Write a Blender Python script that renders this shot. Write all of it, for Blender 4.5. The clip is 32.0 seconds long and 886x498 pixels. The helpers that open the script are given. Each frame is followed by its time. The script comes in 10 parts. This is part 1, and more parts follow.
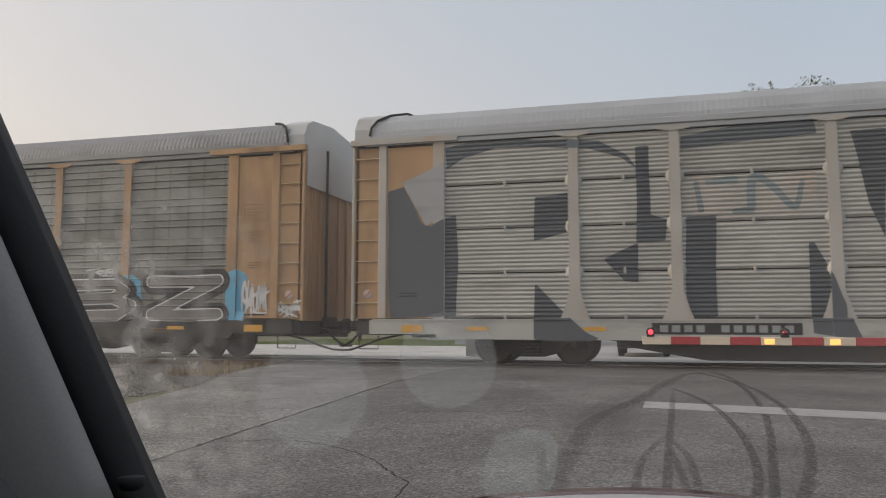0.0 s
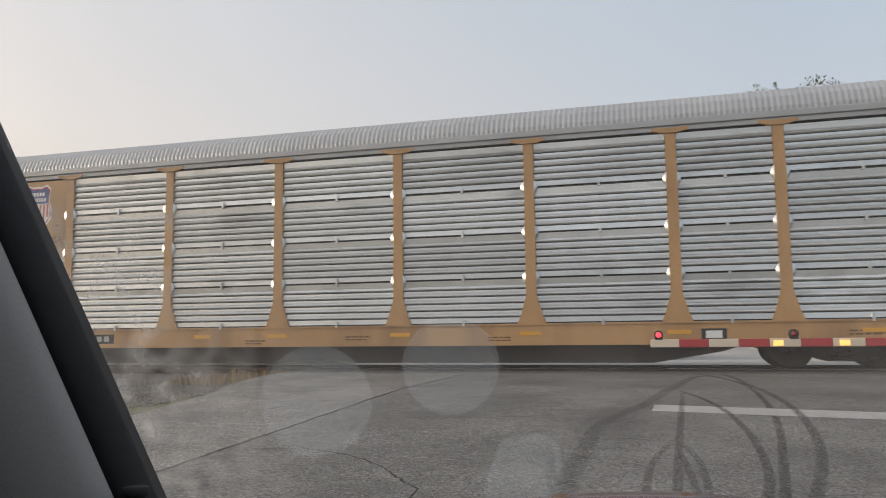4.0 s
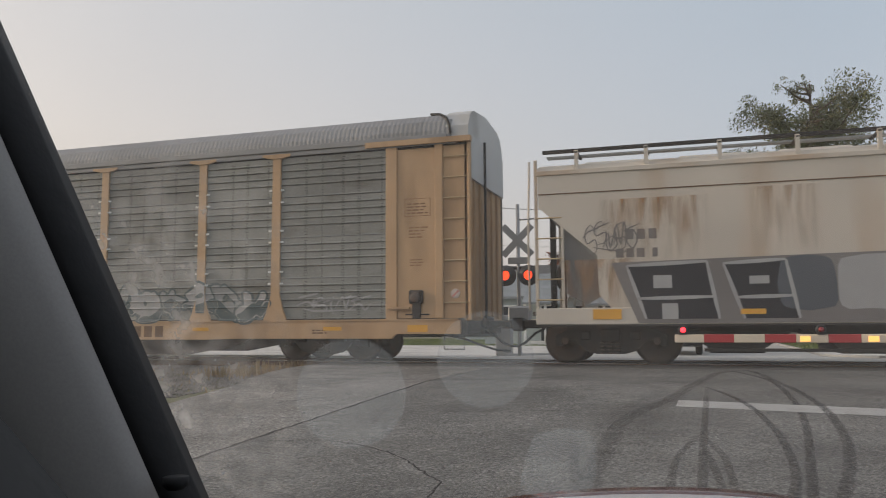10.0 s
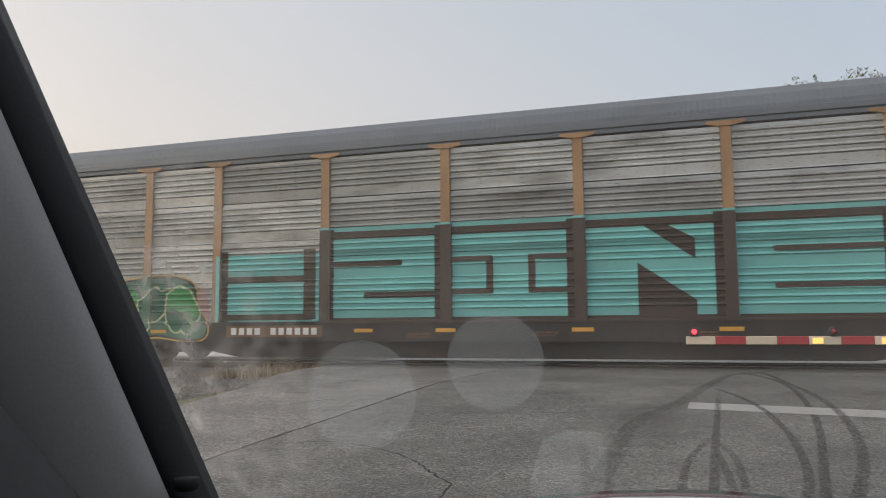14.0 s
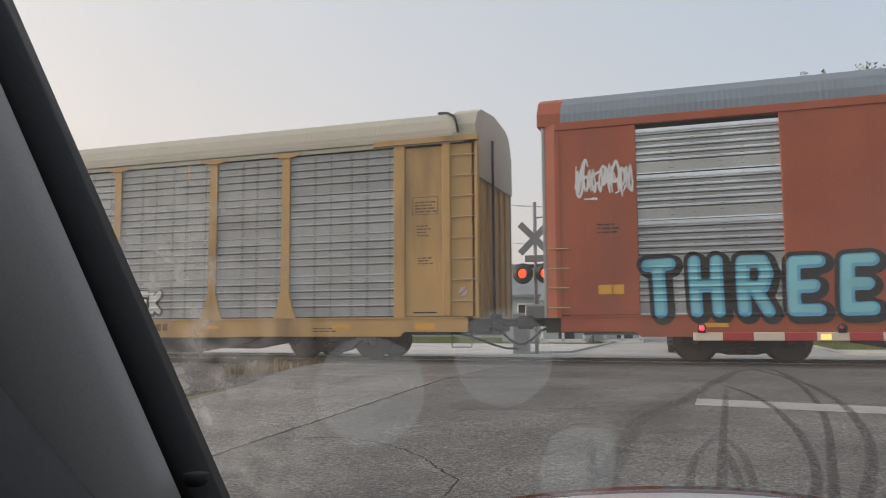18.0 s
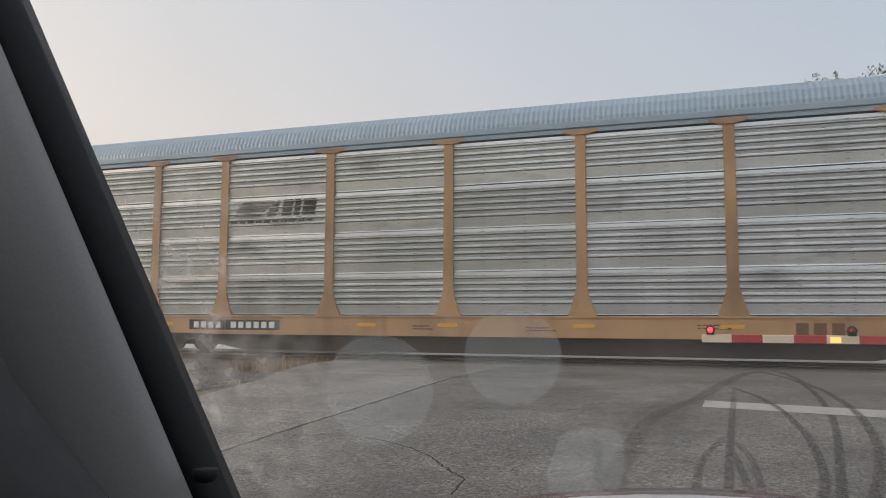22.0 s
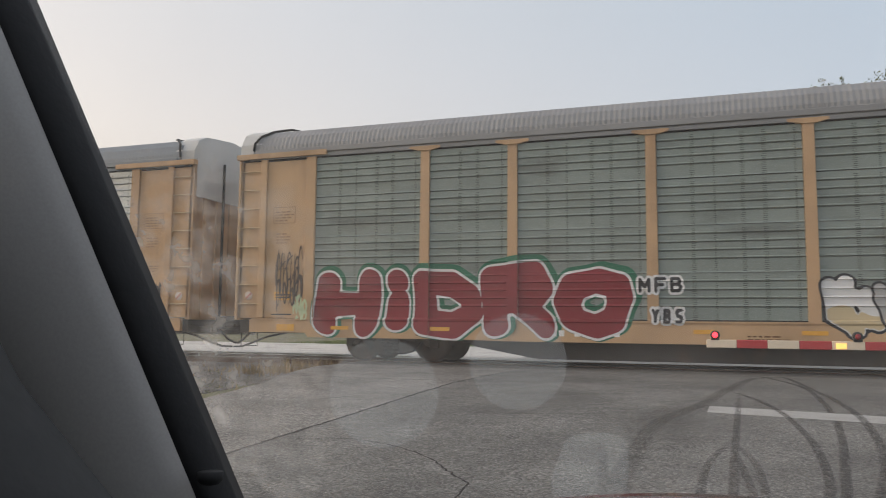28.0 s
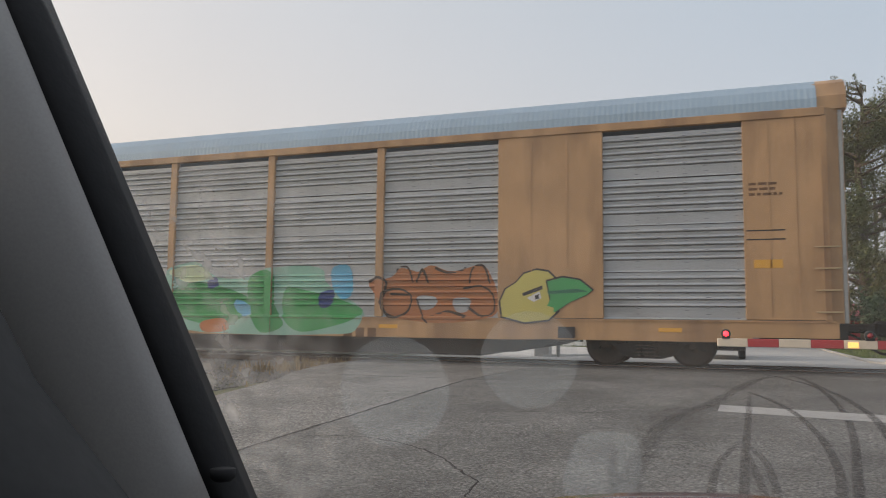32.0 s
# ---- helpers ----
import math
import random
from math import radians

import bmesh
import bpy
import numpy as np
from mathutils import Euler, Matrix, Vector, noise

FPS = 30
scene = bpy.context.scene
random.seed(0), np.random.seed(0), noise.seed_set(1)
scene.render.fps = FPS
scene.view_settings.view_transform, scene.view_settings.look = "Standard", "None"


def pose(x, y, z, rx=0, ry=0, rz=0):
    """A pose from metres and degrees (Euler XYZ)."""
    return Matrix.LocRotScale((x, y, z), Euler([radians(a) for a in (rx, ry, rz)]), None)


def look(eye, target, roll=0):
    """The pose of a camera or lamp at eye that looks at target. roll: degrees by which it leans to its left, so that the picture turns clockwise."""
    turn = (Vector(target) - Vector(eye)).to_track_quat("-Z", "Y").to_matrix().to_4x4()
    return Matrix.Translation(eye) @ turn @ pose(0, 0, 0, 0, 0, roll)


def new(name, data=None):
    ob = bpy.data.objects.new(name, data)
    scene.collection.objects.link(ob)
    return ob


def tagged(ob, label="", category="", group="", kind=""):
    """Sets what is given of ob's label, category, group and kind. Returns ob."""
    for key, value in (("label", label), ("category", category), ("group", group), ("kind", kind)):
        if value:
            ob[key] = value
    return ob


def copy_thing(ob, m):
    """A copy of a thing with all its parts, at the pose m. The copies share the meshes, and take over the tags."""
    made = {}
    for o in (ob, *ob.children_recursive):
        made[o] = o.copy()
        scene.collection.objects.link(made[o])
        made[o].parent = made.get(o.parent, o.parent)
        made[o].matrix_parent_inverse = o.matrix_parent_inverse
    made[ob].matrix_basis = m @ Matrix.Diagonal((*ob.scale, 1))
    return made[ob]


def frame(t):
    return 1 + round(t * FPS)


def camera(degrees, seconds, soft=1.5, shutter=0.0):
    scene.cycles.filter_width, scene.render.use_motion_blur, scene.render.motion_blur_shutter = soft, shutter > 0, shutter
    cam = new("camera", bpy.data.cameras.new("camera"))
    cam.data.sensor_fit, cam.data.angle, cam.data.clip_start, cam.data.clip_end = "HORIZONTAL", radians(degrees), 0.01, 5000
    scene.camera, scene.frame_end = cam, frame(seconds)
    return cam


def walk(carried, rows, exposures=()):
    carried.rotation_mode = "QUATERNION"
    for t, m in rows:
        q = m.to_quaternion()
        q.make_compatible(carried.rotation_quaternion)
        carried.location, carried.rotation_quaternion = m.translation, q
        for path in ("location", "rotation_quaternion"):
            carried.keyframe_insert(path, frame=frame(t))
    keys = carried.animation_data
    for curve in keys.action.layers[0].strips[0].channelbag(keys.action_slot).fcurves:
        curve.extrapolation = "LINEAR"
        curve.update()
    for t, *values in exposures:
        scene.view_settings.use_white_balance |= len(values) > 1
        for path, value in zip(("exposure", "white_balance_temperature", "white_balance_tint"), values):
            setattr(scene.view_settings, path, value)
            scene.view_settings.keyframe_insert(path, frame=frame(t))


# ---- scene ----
cam = camera(59.56, 32.0, 1.0, 0.08)

# ---- the camera's path: seconds, turn, tilt, lean, sideways drift ----
EYE = (0.0, 0.0, 0.83)
ROWS = [
    (0, -15.42, 5.55, 0.09, 0.0020), (0.5, -15.58, 5.74, 0.01, 0.0050), (1, -15.70, 5.90, -0.11, 0.0070), (1.5, -15.75, 6.01, -0.25, 0.0070),
    (2, -15.80, 6.02, -0.38, 0.0070), (2.5, -15.84, 6.00, -0.48, 0.0070), (3, -15.85, 5.97, -0.55, 0.0070), (3.5, -15.87, 5.97, -0.62, 0.0070),
    (5.5, -16.00, 5.87, -0.90, 0.0020), (6, -16.07, 5.74, -0.90, 0.0000), (6.5, -16.12, 5.66, -0.91, -0.0004), (7, -16.17, 5.60, -0.92, -0.0004),
    (7.5, -16.19, 5.55, -0.92, -0.0008), (8, -16.24, 5.52, -0.93, -0.0012), (8.5, -16.33, 5.47, -0.87, -0.0012), (9, -16.55, 5.40, -0.74, -0.0016),
    (9.5, -17.01, 5.40, -0.56, -0.0032), (10, -17.55, 5.53, -0.36, -0.0048), (10.5, -17.92, 5.69, -0.24, -0.0048), (11, -18.11, 5.81, -0.26, -0.0044),
    (11.5, -18.20, 5.85, -0.32, -0.0044), (12, -18.26, 5.83, -0.37, -0.0044), (12.5, -18.29, 5.76, -0.41, -0.0040), (13, -18.30, 5.69, -0.41, -0.0040),
    (13.5, -18.31, 5.66, -0.39, -0.0040), (14, -18.30, 5.67, -0.37, -0.0044), (14.5, -18.29, 5.69, -0.31, -0.0044), (16.5, -18.41, 5.57, -0.34, -0.0052),
    (17, -18.54, 5.45, -0.40, -0.0052), (17.5, -18.69, 5.39, -0.40, -0.0056), (18, -18.80, 5.39, -0.36, -0.0056), (18.5, -18.86, 5.40, -0.30, -0.0060),
    (19, -18.98, 5.39, -0.24, -0.0060), (19.5, -19.11, 5.40, -0.15, -0.0064), (20, -19.21, 5.42, -0.02, -0.0064), (20.5, -19.24, 5.40, 0.05, -0.0068),
    (21, -19.24, 5.37, 0.11, -0.0072), (21.5, -19.30, 5.32, 0.20, -0.0072), (22, -19.41, 5.31, 0.26, -0.0076), (22.5, -19.51, 5.30, 0.29, -0.0076),
    (23, -19.60, 5.28, 0.31, -0.0080), (23.5, -19.65, 5.28, 0.36, -0.0080), (24, -19.68, 5.31, 0.38, -0.0080), (24.5, -19.70, 5.35, 0.43, -0.0080),
    (25, -19.70, 5.38, 0.49, -0.0084), (25.5, -19.70, 5.42, 0.47, -0.0084), (27.5, -19.71, 5.54, 0.54, -0.0084), (28, -19.75, 5.59, 0.55, -0.0084),
    (28.5, -19.78, 5.62, 0.62, -0.0088), (29, -19.83, 5.63, 0.61, -0.0088), (29.5, -19.92, 5.63, 0.55, -0.0092), (30, -20.00, 5.61, 0.47, -0.0092),
    (30.5, -20.08, 5.58, 0.41, -0.0096), (31, -20.18, 5.53, 0.37, -0.0096), (31.5, -20.31, 5.50, 0.48, -0.0100), (32, -20.46, 5.44, 0.67, -0.0100)]


def eye_pose(yaw, tilt, lean, side):
    c, s = math.cos(radians(yaw)), math.sin(radians(yaw))
    return pose(EYE[0] + side * c, EYE[1] - side * s, EYE[2], 90 + tilt, 0, -yaw) @ pose(0, 0, 0, 0, 0, lean)


walk(cam, [(t, eye_pose(a, b, c, d)) for t, a, b, c, d in ROWS],
     exposures=[(t, e, 6500, 12) for t, e in (
         (0, 0.94), (1, 1.04), (2, 1.06), (3.5, 1.08), (5.5, 0.92), (6, 0.86), (7, 1.0), (8, 0.98), (9, 0.82), (10, 0.90), (11, 1.05), (14, 1.05), (17, 0.98),
         (18, 1.08), (19, 1.03), (22, 1.04), (24, 0.88), (25.5, 0.95), (28, 1.13), (29, 1.16), (31, 1.08), (32, 1.05))])

# ---- sky and sun: dusk, the low sun far off beyond the train's tail ----
SUN_AZ, SUN_EL = 261.0, 14.0          # degrees clockwise from +y
world = bpy.data.worlds.new("sky")
scene.world = world
world.use_nodes = True
wn = world.node_tree.nodes
sky = wn.new("ShaderNodeTexSky")
sky.sky_type, sky.sun_disc = "NISHITA", False
sky.sun_elevation, sky.sun_rotation = radians(SUN_EL), radians(SUN_AZ)
sky.air_density, sky.dust_density, sky.ozone_density = 1.0, 6.5, 0.7
wl = world.node_tree.links


def sky_mix(first, second, factor):
    m = wn.new("ShaderNodeMix")
    m.data_type = "RGBA"
    for socket, value in ((m.inputs["Factor"], factor), (m.inputs[6], first), (m.inputs[7], second)):
        if isinstance(value, bpy.types.NodeSocket):
            wl.new(value, socket)
        else:
            socket.default_value = value
    return m.outputs[2]


# thin dusk haze: peach towards the sun's side, blue away from it, lavender low down
where = wn.new("ShaderNodeSeparateXYZ")
wl.new(wn.new("ShaderNodeTexCoord").outputs["Generated"], where.inputs[0])
aside, height = wn.new("ShaderNodeMapRange"), wn.new("ShaderNodeMapRange")
wl.new(where.outputs["X"], aside.inputs["Value"])
aside.inputs["From Min"].default_value, aside.inputs["From Max"].default_value = -0.75, 0.15
wl.new(where.outputs["Z"], height.inputs["Value"])
height.inputs["From Min"].default_value, height.inputs["From Max"].default_value = 0.03, 0.45
low = sky_mix((2.84, 2.40, 2.06, 1), (2.1, 2.08, 2.14, 1), aside.outputs[0])
high = sky_mix((2.44, 2.38, 2.27, 1), (1.68, 1.99, 2.24, 1), aside.outputs[0])
top = wn.new("ShaderNodeMapRange")
wl.new(where.outputs["Z"], top.inputs["Value"])
top.inputs["From Min"].default_value, top.inputs["From Max"].default_value = 0.42, 0.85
haze = sky_mix(sky_mix(low, high, height.outputs[0]), (2.7, 2.75, 2.85, 1), top.outputs[0])
wl.new(sky_mix(sky.outputs[0], haze, 0.75), wn["Background"].inputs["Color"])
wn["Background"].inputs["Strength"].default_value = 0.15
sun = new("sun", bpy.data.lights.new("sun", "SUN"))
sun.data.energy, sun.data.angle, sun.data.color = 0.5, radians(15), (1.0, 0.92, 0.84)
sun.matrix_world = look((0, 0, 0), (-math.sin(radians(SUN_AZ)) * math.cos(radians(14)), -math.cos(radians(SUN_AZ)) * math.cos(radians(14)), -math.sin(radians(14))))

# ---- materials ----
def make_material(name, color, rough=0.7, metal=0.0, vary=0.12, grain=9.0, bump=0.15, dirt=None, dirt_amount=0.0, dirt_scale=(1.0, 1.0, 1.0), streak=0.0, spec=0.5, fine=60.0, piece=0.0):
    """Paint, metal or stone: base colour varied at two scales, a dirt or rust layer, and relief."""
    m = bpy.data.materials.new(name)
    m.use_nodes = True
    n, l = m.node_tree.nodes, m.node_tree.links
    b = n["Principled BSDF"]
    tc = n.new("ShaderNodeTexCoord")
    info = n.new("ShaderNodeObjectInfo")
    off = n.new("ShaderNodeVectorMath")
    off.operation = "MULTIPLY_ADD"
    l.new(info.outputs["Random"], off.inputs[0])
    off.inputs[1].default_value = (37.0, 11.0, 23.0)
    l.new(tc.outputs["Object"], off.inputs[2])
    big = n.new("ShaderNodeTexNoise")
    big.inputs["Scale"].default_value, big.inputs["Detail"].default_value = grain * 0.12, 4
    l.new(off.outputs[0], big.inputs["Vector"])
    small = n.new("ShaderNodeTexNoise")
    small.inputs["Scale"].default_value, small.inputs["Detail"].default_value = fine, 3
    l.new(off.outputs[0], small.inputs["Vector"])
    add = n.new("ShaderNodeMath")
    add.operation = "ADD"
    l.new(big.outputs["Fac"], add.inputs[0])
    l.new(small.outputs["Fac"], add.inputs[1])
    ramp = n.new("ShaderNodeMapRange")
    ramp.inputs["From Min"].default_value, ramp.inputs["From Max"].default_value = 0.7, 1.3
    ramp.inputs["To Min"].default_value, ramp.inputs["To Max"].default_value = 1 - vary, 1 + vary
    l.new(add.outputs[0], ramp.inputs["Value"])
    mul = n.new("ShaderNodeVectorMath")
    mul.operation = "SCALE"
    mul.inputs[0].default_value = color
    per = n.new("ShaderNodeMapRange")
    per.inputs["To Min"].default_value, per.inputs["To Max"].default_value = 1 - piece, 1 + piece
    l.new(info.outputs["Random"], per.inputs["Value"])
    both = n.new("ShaderNodeMath")
    both.operation = "MULTIPLY"
    l.new(ramp.outputs[0], both.inputs[0])
    l.new(per.outputs[0], both.inputs[1])
    l.new(both.outputs[0], mul.inputs["Scale"])
    out = mul.outputs[0]
    if dirt:
        mp = n.new("ShaderNodeMapping")
        mp.inputs["Scale"].default_value = dirt_scale
        l.new(off.outputs[0], mp.inputs["Vector"])
        dn = n.new("ShaderNodeTexNoise")
        dn.inputs["Scale"].default_value, dn.inputs["Detail"].default_value = 1.0, 6
        l.new(mp.outputs[0], dn.inputs["Vector"])
        dr = n.new("ShaderNodeMapRange")
        dr.inputs["From Min"].default_value, dr.inputs["From Max"].default_value = 0.62 - dirt_amount * 0.3, 0.75
        dr.inputs["To Max"].default_value = min(1.0, 0.45 + dirt_amount)
        l.new(dn.outputs["Fac"], dr.inputs["Value"])
        mix = n.new("ShaderNodeMix")
        mix.data_type = "RGBA"
        l.new(dr.outputs[0], mix.inputs["Factor"])
        l.new(out, mix.inputs[6])
        mix.inputs[7].default_value = (*dirt, 1)
        out = mix.outputs[2]
    l.new(out, b.inputs["Base Color"])
    b.inputs["Roughness"].default_value, b.inputs["Metallic"].default_value = rough, metal
    b.inputs["Specular IOR Level"].default_value = spec
    if bump:
        bp = n.new("ShaderNodeBump")
        bp.inputs["Strength"].default_value, bp.inputs["Distance"].default_value = bump, 0.01
        l.new(add.outputs[0], bp.inputs["Height"])
        l.new(bp.outputs[0], b.inputs["Normal"])
    return m


def glow(name, color, strength):
    m = bpy.data.materials.new(name)
    m.use_nodes = True
    b = m.node_tree.nodes["Principled BSDF"]
    b.inputs["Base Color"].default_value = (*color, 1)
    b.inputs["Emission Color"].default_value = (*color, 1)
    b.inputs["Emission Strength"].default_value = strength
    return m


RUST = (0.16, 0.07, 0.03)
yellow_worn = make_material("worn yellow-brown paint", (0.46, 0.276, 0.136), 0.6, 0, 0.18, 8, 0.1, (0.19, 0.105, 0.055), 0.5, (1.3, 1.3, 0.3))
yellow_fresh = make_material("yellow car paint", (0.49, 0.289, 0.128), 0.55, 0, 0.14, 8, 0.08, (0.22, 0.12, 0.055), 0.42, (1.3, 1.3, 0.3))
yellow_pale = make_material("pale dusty yellow paint", (0.50, 0.325, 0.18), 0.6, 0, 0.14, 8, 0.1, (0.22, 0.13, 0.07), 0.3, (0.9, 0.9, 0.25))
red_paint = make_material("faded red oxide paint", (0.36, 0.085, 0.04), 0.6, 0, 0.15, 8, 0.1, (0.2, 0.07, 0.045), 0.2, (0.8, 0.8, 0.25))
steel_dark = make_material("weathered dark galvanized steel", (0.225, 0.23, 0.218), 0.55, 0.15, 0.2, 7, 0.15, (0.10, 0.085, 0.06), 0.25, (0.6, 0.6, 2.2), piece=0.16)
steel_blue = make_material("blue-grey painted steel", (0.25, 0.295, 0.30), 0.55, 0.1, 0.18, 7, 0.15, (0.09, 0.09, 0.075), 0.2, (0.6, 0.6, 2.2), piece=0.12)
steel_mid = make_material("grey galvanized steel", (0.36, 0.365, 0.355), 0.5, 0.2, 0.18, 7, 0.12, (0.13, 0.12, 0.10), 0.15, (0.6, 0.6, 2.2), piece=0.22)
steel_pale = make_material("pale galvanized steel", (0.68, 0.69, 0.68), 0.30, 0.7, 0.12, 7, 0.08, (0.3, 0.3, 0.29), 0.15, (0.7, 0.7, 2.5), piece=0.14)
steel_bright = make_material("bright galvanized steel", (0.80, 0.83, 0.84), 0.28, 0.75, 0.14, 7, 0.08, (0.3, 0.3, 0.29), 0.1, (0.7, 0.7, 2.5), piece=0.14)
steel_white = make_material("chalky white weathered steel", (0.44, 0.43, 0.40), 0.6, 0.1, 0.18, 8, 0.15, (0.16, 0.16, 0.15), 0.2, (0.6, 0.6, 3.0), piece=0.1)
roof_grey = make_material("grey roof sheet", (0.26, 0.262, 0.265), 0.6, 0.2, 0.12, 7, 0.1, (0.15, 0.14, 0.13), 0.15, (0.5, 2.0, 0.5))
roof_light = make_material("light galvanized roof sheet", (0.42, 0.43, 0.44), 0.5, 0.3, 0.1, 7, 0.1, (0.25, 0.25, 0.24), 0.15, (0.5, 2.0, 0.5))
roof_blue = make_material("pale blue-grey roof sheet", (0.31, 0.41, 0.50), 0.5, 0.2, 0.1, 7, 0.1, (0.22, 0.25, 0.28), 0.12, (0.5, 2.0, 0.5))
roof_slate = make_material("slate grey roof sheet", (0.165, 0.188, 0.212), 0.55, 0.2, 0.1, 7, 0.1, (0.13, 0.14, 0.15), 0.15, (0.5, 2.0, 0.5))
roof_cream = make_material("cream roof sheet", (0.46, 0.435, 0.355), 0.6, 0.05, 0.08, 7, 0.08, (0.35, 0.3, 0.2), 0.12, (0.5, 2.0, 0.5))
cap_white = make_material("dull white end cap paint", (0.5, 0.5, 0.49), 0.6, 0.05, 0.12, 8, 0.1, (0.25, 0.22, 0.19), 0.2, (1.2, 1.2, 0.4))
underframe = make_material("grimy black underframe steel", (0.035, 0.032, 0.03), 0.75, 0.1, 0.25, 8, 0.2, (0.08, 0.05, 0.035), 0.25, (2, 2, 2))
wheel_steel = make_material("brown worn wheel steel", (0.09, 0.07, 0.06), 0.6, 0.4, 0.2, 20, 0.15, RUST, 0.2, (4, 4, 4))
rung_steel = make_material("pale rung steel", (0.45, 0.34, 0.2), 0.6, 0.1, 0.15, 10, 0.0)
# near-black colour that paints the shade inside gaps and slots
gap_shade = make_material("near-black painted gap shade", (0.02, 0.02, 0.02), 0.9, 0, 0.2)
hopper_cream = make_material("cream hopper paint with rust stain", (0.56, 0.51, 0.44), 0.6, 0, 0.12, 6, 0.08, (0.42, 0.28, 0.16), 0.3, (0.75, 0.75, 0.16))
reflector = make_material("yellow reflective strip", (0.70, 0.36, 0.05), 0.4, 0, 0.08)
label_black = make_material("black stencil paint", (0.02, 0.02, 0.022), 0.6, 0, 0.2)
label_white = make_material("white stencil paint", (0.75, 0.75, 0.72), 0.6, 0, 0.12)
label_faded = make_material("worn-off brown stencil paint", (0.29, 0.165, 0.085), 0.6, 0, 0.3)
label_stencil = make_material("thin dark stencil paint", (0.16, 0.095, 0.05), 0.6, 0, 0.3)
label_brown = make_material("faded brown stencil paint", (0.14, 0.07, 0.03), 0.6, 0, 0.2)
hose_black = make_material("black rubber hose", (0.02, 0.02, 0.02), 0.6)


def spray(name, color, rough=0.55):
    return make_material(name + " spray paint", color, rough, 0, 0.16, 5, 0.1, tuple(c * 0.55 + 0.02 for c in color), 0.12, (0.5, 0.5, 3.0))


sp_black, sp_white = spray("black", (0.02, 0.02, 0.025)), spray("white", (0.68, 0.68, 0.68))
sp_grey, sp_silver = spray("grey", (0.19, 0.175, 0.17)), spray("silver grey", (0.36, 0.36, 0.36))
sp_teal, sp_blue = spray("teal", (0.2, 0.55, 0.53)), spray("sky blue", (0.13, 0.42, 0.62))
sp_cyan, sp_red = spray("cyan", (0.25, 0.6, 0.68)), spray("dark red", (0.22, 0.015, 0.025))
sp_pink, sp_green = spray("pink", (0.62, 0.22, 0.27)), spray("green", (0.05, 0.32, 0.1))
sp_yellow, sp_cream = spray("yellow", (0.6, 0.4, 0.05)), spray("cream", (0.55, 0.45, 0.28))
sp_tan, sp_orange = spray("tan", (0.42, 0.31, 0.2)), spray("orange", (0.5, 0.17, 0.05))
sp_navy, sp_darkgreen = spray("dark blue", (0.03, 0.06, 0.2)), spray("dark green", (0.02, 0.14, 0.08))
sp_rose, sp_mint = spray("dusty rose", (0.5, 0.34, 0.32)), spray("mint", (0.5, 0.58, 0.36))
sp_lilac = spray("lilac", (0.5, 0.46, 0.56))
sp_brown = spray("dark brown", (0.06, 0.04, 0.03))
logo_red, logo_blue = make_material("red decal", (0.5, 0.04, 0.035), 0.5, 0, 0.08), make_material("blue decal", (0.03, 0.06, 0.22), 0.5, 0, 0.08)


# ---- mesh helpers ----
def add_box(bm, lo, hi, bevel=0.0):
    m = Matrix.LocRotScale([(a + b) / 2 for a, b in zip(lo, hi)], None, [abs(b - a) for a, b in zip(lo, hi)])
    made = bmesh.ops.create_cube(bm, size=1.0, matrix=m)
    if bevel:
        es = list({e for v in made["verts"] for e in v.link_edges})
        bmesh.ops.bevel(bm, geom=es, offset=bevel, segments=1, affect="EDGES")
    return bm


def box(lo, hi, bevel=0.0):
    return add_box(bmesh.new(), lo, hi, bevel)


def add_tube(bm, pts, r, sides=6, r_end=None):
    """A tube along the points, tapering to r_end."""
    pts = [Vector(p) for p in pts]
    rings = []
    for i, p in enumerate(pts):
        d = (pts[min(i + 1, len(pts) - 1)] - pts[max(i - 1, 0)]).normalized()
        a = d.orthogonal().normalized() if abs(d.z) > 0.9 else d.cross(Vector((0, 0, 1))).normalized()
        b = d.cross(a)
        rr = r if r_end is None else r + (r_end - r) * i / (len(pts) - 1)
        rings.append([bm.verts.new(p + (a * math.cos(2 * math.pi * k / sides) + b * math.sin(2 * math.pi * k / sides)) * rr) for k in range(sides)])
    for ra, rb in zip(rings, rings[1:]):
        for k in range(sides):
            f = bm.faces.new((ra[k], ra[(k + 1) % sides], rb[(k + 1) % sides], rb[k]))
            f.smooth = sides > 5
    bm.faces.new(rings[0][::-1])
    bm.faces.new(rings[-1])
    return bm


def tube(pts, r, sides=6, r_end=None):
    return add_tube(bmesh.new(), pts, r, sides, r_end)


def add_prism(bm, outline, axis, a, b):
    """A closed outline of 2D points pushed along an axis from a to b. 'x': points are (y, z); 'y': (x, z); 'z': (x, y)."""
    def at(p, w):
        return {"x": (w, p[0], p[1]), "y": (p[0], w, p[1]), "z": (p[0], p[1], w)}[axis]
    va, vb = [bm.verts.new(at(p, a)) for p in outline], [bm.verts.new(at(p, b)) for p in outline]
    n = len(outline)
    for i in range(n):
        bm.faces.new((va[i], va[(i + 1) % n], vb[(i + 1) % n], vb[i]))
    bm.faces.new(va[::-1])
    bm.faces.new(vb)
    bmesh.ops.recalc_face_normals(bm, faces=bm.faces)
    return bm


def prism(outline, axis, a, b):
    return add_prism(bmesh.new(), outline, axis, a, b)


